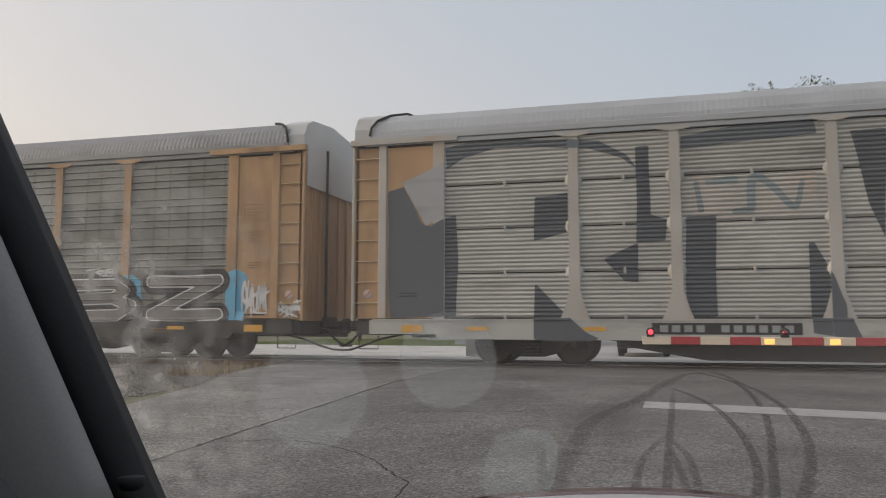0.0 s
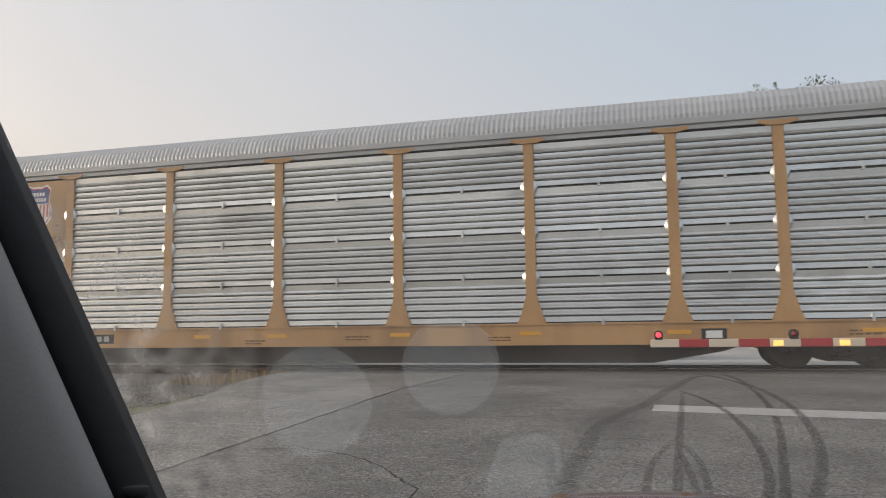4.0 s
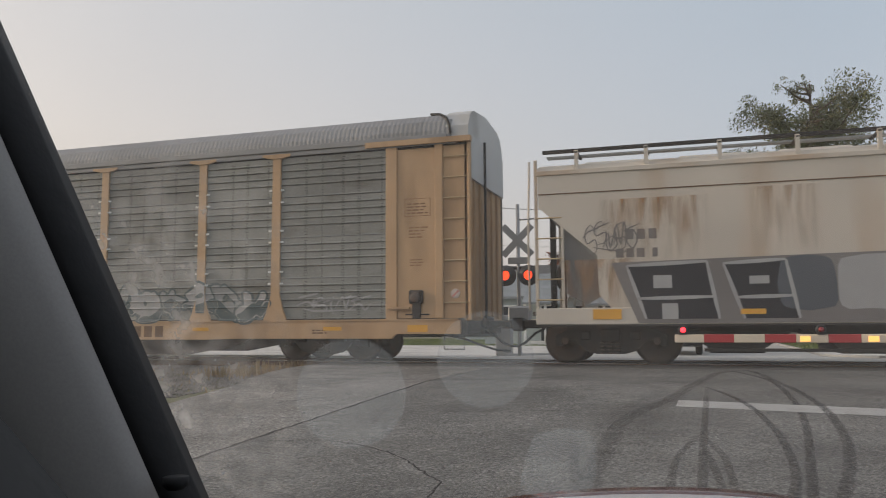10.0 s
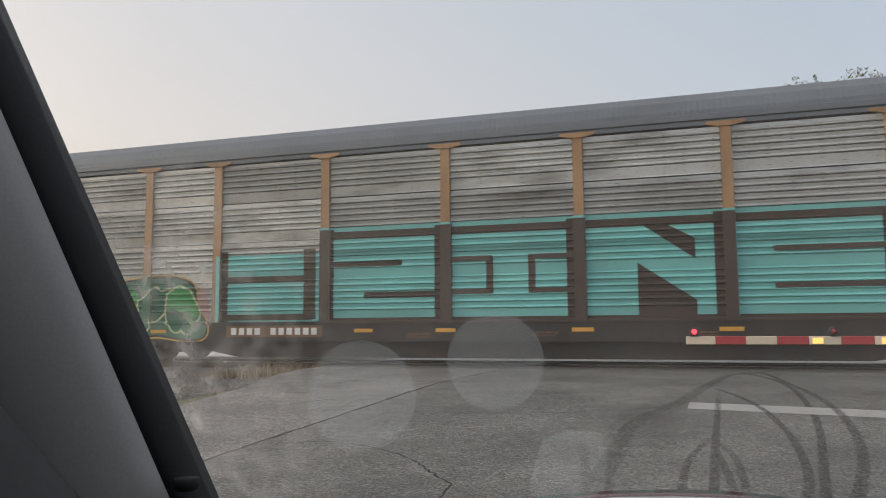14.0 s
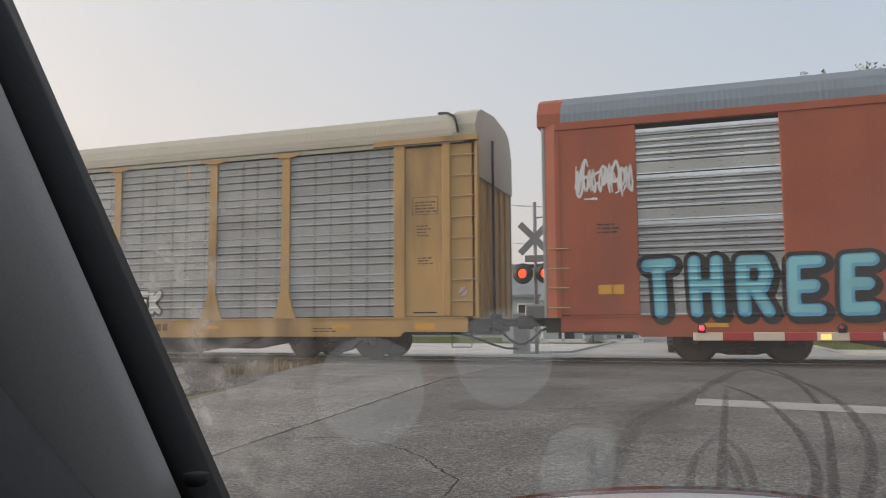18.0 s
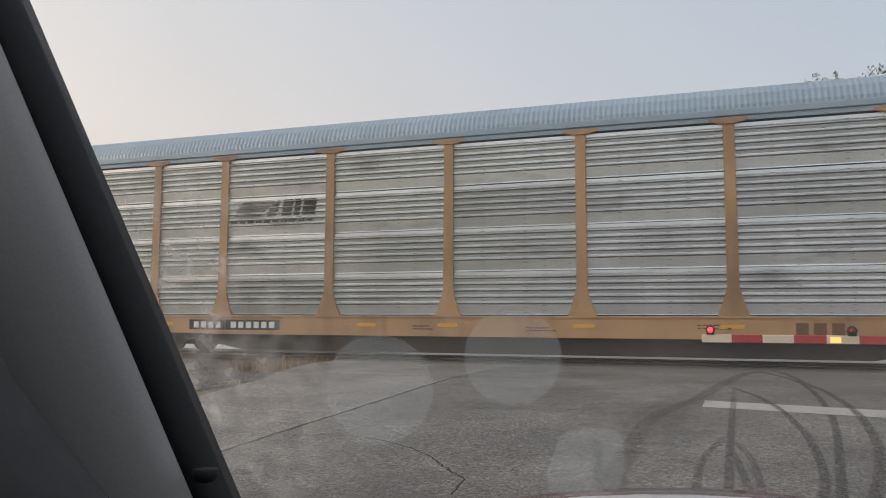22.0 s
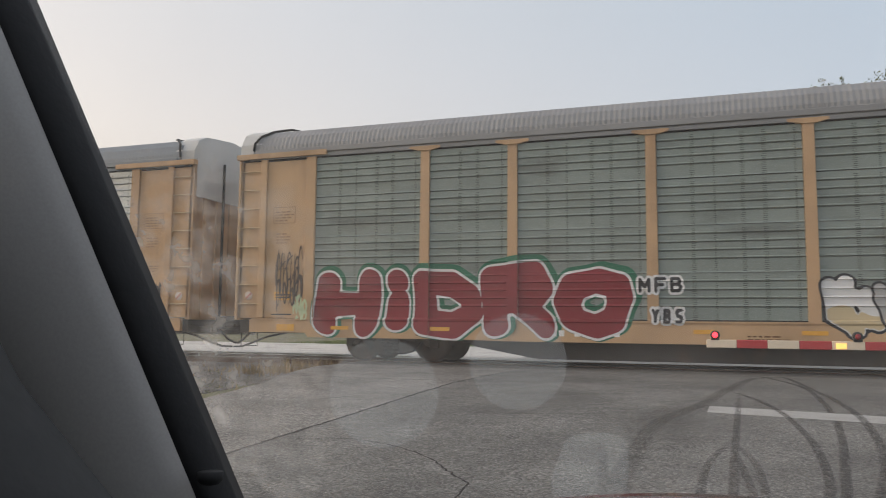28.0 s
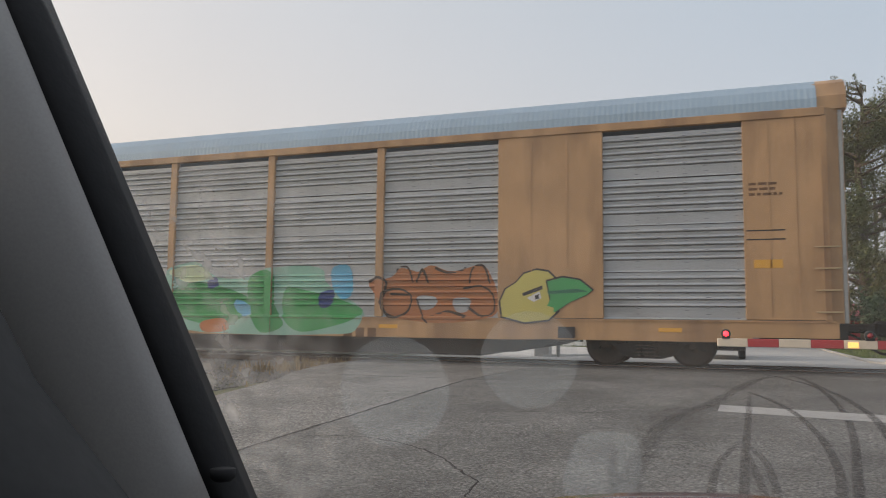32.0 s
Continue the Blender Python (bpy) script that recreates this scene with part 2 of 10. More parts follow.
def lathe(profile, axis="y", steps=20):
    """Points (radius, along) turned round an axis."""
    bm = bmesh.new()
    rings = []
    for r, w in profile:
        ring = []
        for k in range(steps):
            c, s = math.cos(2 * math.pi * k / steps) * r, math.sin(2 * math.pi * k / steps) * r
            ring.append(bm.verts.new({"y": (c, w, s), "z": (c, s, w), "x": (w, c, s)}[axis]))
        rings.append(ring)
    for ra, rb in zip(rings, rings[1:]):
        for k in range(steps):
            f = bm.faces.new((ra[k], ra[(k + 1) % steps], rb[(k + 1) % steps], rb[k]))
            f.smooth = True
    bm.faces.new(rings[0])
    bm.faces.new(rings[-1])
    bmesh.ops.recalc_face_normals(bm, faces=bm.faces)
    return bm


def finish(name, bm, material):
    me = bpy.data.meshes.new(name)
    bm.to_mesh(me)
    bm.free()
    me.materials.append(material)
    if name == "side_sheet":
        # second material: near-black slot faces, shade put in as colour
        me.materials.append(gap_shade)
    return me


def part(name, bm, material, parent, label=""):
    """Links a bmesh as one mesh object under a thing or part."""
    ob = new(name, finish(name, bm, material))
    ob.parent = parent
    if label:
        ob["label"] = label
    return ob


SHARED = {}


def shared_part(name, key, build, material, parent, at=(0, 0, 0), label=""):
    """Like part, for alike pieces: one mesh for each key and material."""
    k = (key, material.name)
    if k not in SHARED:
        SHARED[k] = finish(name, build(), material)
    ob = new(name, SHARED[k])
    ob.parent = parent
    ob.location = at
    if label:
        ob["label"] = label
    return ob


def thing(name, label, category, group="", at=(0, 0, 0), kind=""):
    ob = new(name)
    ob.location = at
    return tagged(ob, label, category, group, kind)


def single(name, bm, material, label, category, group="", kind="", at=(0, 0, 0)):
    ob = new(name, finish(name, bm, material))
    ob.location = at
    return tagged(ob, label, category, group, kind)

# ---- the train: each car's space has x back from its front end (negative), y in from its near side, z up from the rail ----
SPEED, SIDE_Y, LENGTH, WIDTH = 10.83, 15.68, 27.70, 3.2
POSTS = [1.80, 4.64, 6.62, 9.46, 12.33, 15.19, 18.06, 20.90, 22.88, 25.72]
TIERS = [0.95, 1.88, 2.81, 3.75, 4.68]
MOVERS, TURNERS = [], []


def relief(kind, style=None):
    """Stretches of the side, from the front back, with the depth of their face."""
    if kind == "plain":
        cuts = [(-1.0, 1.82, 0.0), (1.82, 4.48, 0.03), (4.48, 6.68, 0.0)]
        for a, b in ((6.68, 9.36), (9.54, 12.24), (12.42, 15.1), (15.28, 17.98), (18.16, 20.84)):
            cuts += [(a, b, 0.03), (b, b + 0.18, 0.0)]
        cuts[-1] = (20.84, 23.04, 0.0)
        cuts += [(23.04, 25.7, 0.03), (25.7, 29, 0.0)]
        return [c if c[2] == 0.0 else (c[0], c[1], 0.02, "wide", 0.012) for c in cuts]
    if kind == "hopper":
        return [(-2.0, 30.0, 0.0)]
    cuts = [(-1.0, 0.62, 0.06), (0.62, 0.80, 0.0), (0.80, 1.66, 0.04)]
    for a, b in zip(POSTS, POSTS[1:]):
        cuts += [(a - 0.12, a + 0.12, 0.0), (a + 0.12, b - 0.12, 0.02, style, 0.0)]
    cuts[3] = (1.66, 1.92, 0.0)
    cuts += [(25.60, 25.86, 0.0), (25.86, 26.90, 0.04), (26.90, 27.08, 0.0), (27.08, 29.0, 0.06)]
    return cuts


RIBS = {}


def rib_table(style):
    """The side sheets' face over all tiers: heights and depths."""
    if style not in RIBS:
        zs, ys = [], []
        for a, b in zip(TIERS, TIERS[1:]):
            prof = sheet_profile(style, b - a)
            for y, z, _ in prof[2:-2] if style in ("gapped", "close") else prof[:-1]:
                zs.append(max(a + z, zs[-1] + 1e-4 if zs else 0))
                ys.append(y)
        RIBS[style] = (zs, ys)
    return RIBS[style]


def conform(bm, cuts, lift, fitted=False):
    """Lays a flat shape drawn in (x, z) on the side's faces, stretch by stretch, down into the ribs of the sheets."""
    xs, heights = [v.co.x for v in bm.verts], [v.co.z for v in bm.verts]
    lo, hi, bottom, top = min(xs), max(xs), min(heights), max(heights)
    out = bmesh.new()
    sill = any(len(c) > 3 for c in cuts)
    for d0, d1, depth, *ribs in cuts:
        if -d0 <= lo or -d1 >= hi:
            continue
        b = bm.copy()
        for co, no in (((-d0, 0, 0), (1, 0, 0)), ((-d1, 0, 0), (-1, 0, 0))):
            bmesh.ops.bisect_plane(b, geom=b.verts[:] + b.edges[:] + b.faces[:], dist=1e-5, plane_co=co, plane_no=no, clear_outer=True)
        ribbed = ribs and top > TIERS[0] and (fitted or top - bottom > 0.12)
        if ribbed and not fitted:
            for z in sheet_breaks(ribs[0], bottom, top):
                bmesh.ops.bisect_plane(b, geom=b.verts[:] + b.edges[:] + b.faces[:], dist=1e-5, plane_co=(0, 0, z), plane_no=(0, 0, 1))
        for v in b.verts:
            v.co.y = depth - lift
            if sill and 0.89 < v.co.z <= TIERS[0]:
                v.co.y = -0.006 - lift
            if ribbed and v.co.z > TIERS[0]:
                v.co.y = float(np.interp(v.co.z, *rib_table(ribs[0]))) + ribs[1] - lift
        me = bpy.data.meshes.new("piece")
        b.to_mesh(me)
        b.free()
        out.from_mesh(me)
        bpy.data.meshes.remove(me)
    bm.free()
    out.normal_update()
    for f in out.faces:
        if f.normal.y > 0:
            f.normal_flip()
    return out


def sheet_breaks(style, bottom, top):
    zs = [z for z in rib_table(style)[0] if bottom + 0.004 < z < top - 0.004]
    return [z for i, z in enumerate(zs) if i == 0 or z - zs[i - 1] > 0.004]


def letters(txt, offset=0.0):
    """The built-in font's letters as a flat bmesh in (x, z), one unit high."""
    cu = bpy.data.curves.new("letters", "FONT")
    cu.body, cu.offset, cu.fill_mode, cu.resolution_u = txt, offset, "FRONT", 3
    cu.space_character = 1.05 + offset * 2
    ob = new("letters", cu)
    bpy.context.view_layer.update()
    me = bpy.data.meshes.new_from_object(ob.evaluated_get(bpy.context.evaluated_depsgraph_get()))
    bm = bmesh.new()
    bm.from_mesh(me)
    bpy.data.objects.remove(ob)
    bpy.data.curves.remove(cu)
    bpy.data.meshes.remove(me)
    for v in bm.verts:
        v.co = Vector((v.co.x, 0, v.co.y))
    return bm


def extent(bm):
    xs, zs = [v.co.x for v in bm.verts], [v.co.z for v in bm.verts]
    return min(xs), min(zs), max(xs), max(zs)


def write(car, cuts, txt, area, layers, name="painted_lettering", label="", slant=0.0, lift=0.006):
    """Letters fitted to area (back d, low z, front d, high z). layers: material, boldness, shift right, shift up."""
    dl, zb, dr, zt = area
    ref = letters(txt, 0.0)
    x0, z0, x1, z1 = extent(ref)
    ref.free()
    for i, (material, bold, sx, sz) in enumerate(layers):
        bm = letters(txt, bold)
        a0, _, a1, _ = extent(bm)
        cx0, cx1 = a0 + bold, a1 - bold
        for v in bm.verts:
            fx, fz = (v.co.x - cx0) / (cx1 - cx0), (v.co.z - z0) / (z1 - z0)
            x = -dl + fx * (dl - dr) + sx + slant * (fz - 0.5)
            v.co = Vector((x, 0, zb + fz * (zt - zb) + sz))
        part(name, conform(bm, cuts, lift + 0.003 * i), material, car, label)


def shape(car, cuts, pts, material, name="painted_shape", lift=0.006, label=""):
    """A filled outline of (d, z) points."""
    bm = bmesh.new()
    bm.faces.new([bm.verts.new((-d, 0, z)) for d, z in pts]).normal_update()
    bmesh.ops.triangulate(bm, faces=bm.faces[:])
    return part(name, conform(bm, cuts, lift), material, car, label)


def bars(car, cuts, items, material, name="painted_marking", lift=0.006, label="", joined=False):
    """Rectangles (back d, low z, front d, high z): each a part, or one mesh where they are too small to pick apart."""
    groups = [items] if joined else [[i] for i in items]
    for g in groups:
        bm = bmesh.new()
        for dl, zb, dr, zt in g:
            bm.faces.new([bm.verts.new(p) for p in ((-dl, 0, zb), (-dr, 0, zb), (-dr, 0, zt), (-dl, 0, zt))])
        ob = part(name, conform(bm, cuts, lift), material, car, label)
        if joined:
            ob["kind"] = "stuff"


def ribbon(bm, pts, w):
    """A band along (d, z) points, w wide at the middle and thin at its ends."""
    rows = []
    n = len(pts)
    for i, p in enumerate(pts):
        a, b = pts[max(i - 1, 0)], pts[min(i + 1, n - 1)]
        t = Vector((b[0] - a[0], b[1] - a[1]))
        t = t.normalized() if t.length else Vector((1, 0))
        k = w * (0.35 + 0.65 * math.sin(math.pi * (i + 0.6) / (n + 0.2))) / 2
        rows.append((bm.verts.new((-(p[0] - t.y * k), 0, p[1] + t.x * k)), bm.verts.new((-(p[0] + t.y * k), 0, p[1] - t.x * k))))
    for (a, b), (c, d) in zip(rows, rows[1:]):
        bm.faces.new((a, b, d, c))


def curl(rng, box_, n=9):
    """A smooth random stroke inside a box."""
    dl, zb, dr, zt = box_
    ctrl = [(rng.uniform(dr, dl), rng.uniform(zb, zt)) for _ in range(4)]
    pts = []
    for i in range(n):
        t = i / (n - 1)
        w = ((1 - t) ** 3, 3 * t * (1 - t) ** 2, 3 * t * t * (1 - t), t ** 3)
        pts.append((sum(a * c[0] for a, c in zip(w, ctrl)), sum(a * c[1] for a, c in zip(w, ctrl))))
    return pts


def cloud(rng, area, n=26, rough=0.12):
    dl, zb, dr, zt = area
    cx, cz, rx, rz = (dl + dr) / 2, (zb + zt) / 2, (dl - dr) / 2, (zt - zb) / 2
    pts = []
    for i in range(n):
        a = 2 * math.pi * i / n
        c, s = math.cos(a), math.sin(a)
        k = 1 + rng.uniform(-rough, rough)
        pts.append((cx + rx * math.copysign(abs(c) ** 0.5, c) * k, cz + rz * math.copysign(abs(s) ** 0.5, s) * k))
    return pts


GLYPHS = {
    "A": [[(0, 0), (0.5, 1), (1, 0)], [(0.22, 0.35), (0.78, 0.35)]], "B": [[(0, 0), (0, 1), (0.75, 1), (0.9, 0.78), (0.7, 0.54), (0, 0.54)], [(0.7, 0.54), (1, 0.3), (0.8, 0), (0, 0)]],
    "C": [[(1, 0.97), (0.12, 1), (0, 0.82), (0, 0.18), (0.12, 0), (1, 0.03)]], "D": [[(0, 0), (0, 1), (0.6, 1), (1, 0.7), (1, 0.3), (0.6, 0), (0, 0)]],
    "E": [[(1, 1), (0, 1), (0, 0), (1, 0)], [(0, 0.5), (0.8, 0.5)]], "F": [[(1, 1), (0, 1), (0, 0)], [(0, 0.52), (0.75, 0.52)]], "H": [[(0, 0), (0, 1)], [(1, 0), (1, 1)], [(0, 0.5), (1, 0.5)]],
    "I": [[(0.5, 0), (0.5, 1)], [(0.1, 0), (0.9, 0)], [(0.1, 1), (0.9, 1)]], "i": [[(0.5, 0), (0.5, 0.45)], [(0.5, 0.92), (0.5, 0.98)]], "J": [[(0.9, 1), (0.9, 0.2), (0.6, 0), (0.1, 0.15)]],
    "L": [[(0, 1), (0, 0), (1, 0)]], "K": [[(0, 0), (0, 1)], [(1, 1), (0, 0.45), (1, 0)]], "M": [[(0, 0), (0, 1), (0.5, 0.35), (1, 1), (1, 0)]], "N": [[(0, 0), (0, 1), (1, 0), (1, 1)]],
    "O": [[(0.5, 0), (0.1, 0.15), (0, 0.5), (0.1, 0.85), (0.5, 1), (0.9, 0.85), (1, 0.5), (0.9, 0.15), (0.5, 0)]], "P": [[(0, 0), (0, 1), (0.8, 1), (1, 0.75), (0.8, 0.48), (0, 0.48)]],
    "R": [[(0, 0), (0, 1), (0.8, 1), (1, 0.75), (0.8, 0.48), (0, 0.48)], [(0.45, 0.48), (1, 0)]], "S": [[(1, 0.97), (0.15, 1), (0, 0.76), (0.15, 0.54), (0.85, 0.46), (1, 0.24), (0.85, 0), (0, 0.03)]],
    "T": [[(0, 1), (1, 1)], [(0.5, 1), (0.5, 0)]], "U": [[(0, 1), (0, 0.2), (0.25, 0), (0.75, 0), (1, 0.2), (1, 1)]], "V": [[(0, 1), (0.5, 0), (1, 1)]], "Y": [[(0, 1), (0.5, 0.5), (1, 1)], [(0.5, 0.5), (0.5, 0)]],
    "X": [[(0, 1), (1, 0)], [(0, 0), (1, 1)]], "Z": [[(0, 1), (1, 1), (0, 0), (1, 0)]], "W": [[(0, 1), (0.25, 0), (0.5, 0.7), (0.75, 0), (1, 1)]], "!": [[(0.5, 0.35), (0.5, 1)], [(0.5, 0), (0.5, 0.04)]]}
# strokes of hands that cannot be read
SCRAWLS = [[(0, 0.2), (0.25, 0.9), (0.5, 0.15), (0.75, 0.95), (1, 0.3)], [(0.9, 0.75), (0.5, 1), (0.1, 0.7), (0.3, 0.35), (0.8, 0.45), (0.9, 0.1), (0.4, -0.05)], [(0.1, 1), (0.2, 0.3), (0.6, 0), (0.95, 0.4), (0.6, 0.7), (0.2, 0.5)],
           [(0, 0.6), (0.4, 0.75), (1.1, 0.9)], [(0.5, 1.05), (0.35, 0.5), (0.6, -0.1)], [(0, 0.1), (0.5, 0.4), (0.9, 0.05), (1.1, 0.5)], [(0.2, 0.0), (0.05, 0.5), (0.5, 0.95), (0.9, 0.6), (0.55, 0.3), (0.3, 0.6)]]
NARROW = {"i": 0.5, "!": 0.4, "I": 0.7}


def stroke_field(segments, X, Z):
    """The distance from lattice points to the nearest of the segments."""
    best = np.full(X.shape, 9.0)
    for (ax, az), (bx, bz) in segments:
        dx, dz = bx - ax, bz - az
        ll = dx * dx + dz * dz
        t = np.clip(((X - ax) * dx + (Z - az) * dz) / ll, 0, 1) if ll > 0 else 0.0
        best = np.minimum(best, np.hypot(X - ax - t * dx, Z - az - t * dz))
    return best


def region(F, xs, zs):
    """The part of a lattice where F is negative, as a flat bmesh in (x, z); full rows of cells are merged."""
    verts, faces = [], []

    def vert(x, z):
        verts.append((x, 0.0, z))
        return len(verts) - 1
    inside = F < 0
    full = inside[:-1, :-1] & inside[1:, :-1] & inside[:-1, 1:] & inside[1:, 1:]
    any_in = inside[:-1, :-1] | inside[1:, :-1] | inside[:-1, 1:] | inside[1:, 1:]
    for j in range(full.shape[0]):
        i = 0
        while i < full.shape[1]:
            if full[j, i]:
                k = i
                while k < full.shape[1] and full[j, k]:
                    k += 1
                faces.append([vert(xs[i], zs[j]), vert(xs[k], zs[j]), vert(xs[k], zs[j + 1]), vert(xs[i], zs[j + 1])])
                i = k
                continue
            if any_in[j, i]:
                ring = [(xs[i], zs[j], F[j, i]), (xs[i + 1], zs[j], F[j, i + 1]), (xs[i + 1], zs[j + 1], F[j + 1, i + 1]), (xs[i], zs[j + 1], F[j + 1, i])]
                poly = []
                for a, b in zip(ring, ring[1:] + ring[:1]):
                    if a[2] < 0:
                        poly.append(vert(a[0], a[1]))
                    if (a[2] < 0) != (b[2] < 0):
                        t = a[2] / (a[2] - b[2])
                        poly.append(vert(a[0] + (b[0] - a[0]) * t, a[1] + (b[1] - a[1]) * t))
                if len(poly) > 2:
                    faces.append(poly)
            i += 1
    if not faces:
        return None
    me = bpy.data.meshes.new("region")
    me.from_pydata(verts, [], faces)
    bm = bmesh.new()
    bm.from_mesh(me)
    bpy.data.meshes.remove(me)
    return bm


def lattice(area, cell, seed, wobble, cuts=()):
    dl, zb, dr, zt = area
    m = 0.5
    xs, zs = np.arange(-dl - m, -dr + m, cell), np.arange(max(zb - m, 0.5), zt + m, cell)
    ribs = [c for c in cuts if len(c) > 3]
    if ribs:
        low = zs[0]
        zs = sorted(set(list(np.arange(low, TIERS[0], cell)) + sheet_breaks(ribs[0][3], max(low, TIERS[0] - 0.01), zt + m)))
        fill = [(a + b) / 2 for a, b in zip(zs, zs[1:]) if b - a > cell * 1.5]
        zs = np.array(sorted(zs + fill + [a + (b - a) * k for a, b in zip(zs, zs[1:]) if b - a > cell * 3 for k in (0.25, 0.75)]))
    X, Z = np.meshgrid(xs, zs)
    k = seed * 1.7
    return xs, zs, X + wobble * np.sin(Z * 3.1 + X * 0.9 + k) + wobble * 0.6 * np.sin(X * 4.3 + k * 2), Z + wobble * np.sin(X * 2.3 + k * 3) + wobble * 0.5 * np.sin(Z * 5.7 + X * 3 + k)


def paint(car, cuts, F, xs, zs, material, lift, name, label=""):
    bm = region(F, xs, zs)
    if bm:
        part(name, conform(bm, cuts, lift, True), material, car, label)


def spray_letters(car, cuts, txt, area, w, layers, label="", wobble=0.02, gap=0.15, seed=1, cell=0.03, inline=None, skew=0.0, lift=0.0095):
    """Fat hand-sprayed letters of stroke half-width w fitted to area (back d, low z, front d, high z).
    layers: material, growth beyond the stroke, shift right, shift up; inline: material, depth inside the edge, width."""
    dl, zb, dr, zt = area
    wide = [NARROW.get(c, 1.0) for c in txt]
    unit = (dl - dr - gap * (len(txt) - 1)) / sum(wide)
    rng = random.Random(seed)
    segs = []
    x = -dl
    for c, k in zip(txt, wide):
        lw = unit * k
        up, low = rng.uniform(-0.05, 0.02) * (zt - zb), rng.uniform(-0.01, 0.04) * (zt - zb)
        for st in GLYPHS[c]:
            pts = [(x + w + (lw - 2 * w) * px + skew * (pz - 0.5), zb + low + w + (zt + up - zb - low - 2 * w) * pz) for px, pz in st]
            segs += list(zip(pts, pts[1:]))
        x += lw + gap
    xs, zs, X, Z = lattice(area, cell, seed, wobble, cuts)
    D = stroke_field(segs, X, Z)
    i = 0
    for material, grow, sx, sz in layers:
        F = D if not (sx or sz) else stroke_field(segs, X - sx, Z - sz)
        paint(car, cuts, F - w - grow, xs, zs, material, lift + 0.002 * i, "sprayed_letters", label if i == 0 else "")
        i += 1
    if inline:
        m, deep, width = inline
        paint(car, cuts, np.abs(D - (w - deep)) - width / 2, xs, zs, m, lift + 0.002 * i, "sprayed_inline")
    return lift + 0.002 * (i + 1)


def wild(car, cuts, area, cols, seed, letters_n=5, back=None, thick=0.2, line=None, hi=None, low=None, wobble=0.09):
    """A wildstyle piece, too twisted to read: a ragged ground, interlocked bodies with outlines, a second tone below, light streaks."""
    rng = random.Random(seed)
    dl, zb, dr, zt = area
    xs, zs, X, Z = lattice(area, 0.035, seed, wobble, cuts)
    w = thick / 2
    if back:
        flare = [(-d, z) for d, z in cloud(rng, (dl - 0.2, zb + 0.25, dr + 0.2, zt - 0.2), 22, 0.22)]
        paint(car, cuts, stroke_field(list(zip(flare, flare[1:] + flare[:1])), X, Z) - 0.22, xs, zs, back, 0.006, "sprayed_ground")
        mid = (zb + zt) / 2
        paint(car, cuts, stroke_field([((-dl + 0.5, mid), (-dr - 0.5, mid))], X, Z) - (zt - zb) * 0.36, xs, zs, back, 0.0065, "sprayed_ground")
    step = (dl - dr) / letters_n
    for i in range(letters_n):
        x0, wide = -dl + step * i - step * 0.08, step * 1.16
        lo, hi_z = zb + rng.uniform(0, 0.14) * (zt - zb), zt - rng.uniform(0, 0.16) * (zt - zb)
        segs = []
        for st in rng.sample(SCRAWLS, 2):
            lean = rng.uniform(-0.2, 0.2)
            pts = [(x0 + w + (wide - 2 * w) * px + lean * (pz - 0.5), lo + w + (hi_z - lo - 2 * w) * pz) for px, pz in st]
            segs += list(zip(pts, pts[1:]))
        tail = curl(rng, (-x0, lo, -x0 - wide, hi_z), 6)
        tail = [(-d, z) for d, z in tail]
        segs += list(zip(tail, tail[1:]))
        D = stroke_field(segs, X, Z)
        lift = 0.008 + 0.0016 * i
        if line:
            paint(car, cuts, D - w - 0.05, xs, zs, line, lift, "sprayed_outline")
        paint(car, cuts, D - w, xs, zs, cols[i % len(cols)], lift + 0.0005, "sprayed_letter")
        if low:
            cut = Z - (lo + (hi_z - lo) * 0.42 + 0.12 * np.sin(X * 5 + seed))
            paint(car, cuts, np.maximum(D - w + 0.015, cut), xs, zs, low, lift + 0.001, "sprayed_fade")
        if hi:
            paint(car, cuts, np.maximum(np.abs(D - w + 0.045) - 0.016, np.sin(X * 7 + Z * 5 + seed) * 0.1), xs, zs, hi, lift + 0.0014, "sprayed_highlight")


def ring(pts, n=4):
    """A smooth closed outline through (d, z) points."""
    k = len(pts)
    return smooth([pts[-1]] + list(pts) + [pts[0], pts[1]], n)[n:n * (k + 1)]


def inside(poly, X, Z):
    """Which lattice points lie within a closed outline in (x, z)."""
    hit = np.zeros(X.shape, bool)
    for (ax, az), (bx, bz) in zip(poly, poly[1:] + poly[:1]):
        if az != bz:
            hit ^= ((az > Z) != (bz > Z)) & (X < ax + (Z - az) * (bx - ax) / (bz - az))
    return hit


def blob(car, cuts, pts, layers, holes=(), label="", name="sprayed_letter", lift=0.009, seed=1, wobble=0.012, cell=0.03, rounded=True):
    """A sprayed body with a smooth outline. layers: material, growth beyond the outline; holes: smooth outlines left open."""
    line = [(-d, z) for d, z in (ring(pts) if rounded else pts)]
    ds, hs = [d for d, _ in pts], [z for _, z in pts]
    xs, zs, X, Z = lattice((max(ds), min(hs), min(ds), max(hs)), cell, seed, wobble, cuts)
    D = stroke_field(list(zip(line, line[1:] + line[:1])), X, Z)
    F = np.where(inside(line, X, Z), -D, D)
    for h in holes:
        gap = [(-d, z) for d, z in ring(h, 3)]
        G = stroke_field(list(zip(gap, gap[1:] + gap[:1])), X, Z)
        F = np.maximum(F, np.where(inside(gap, X, Z), G, -G))
    for i, (material, grow) in enumerate(layers):
        paint(car, cuts, F - grow, xs, zs, material, lift + 0.0012 * i, name, label if i == 0 else "")


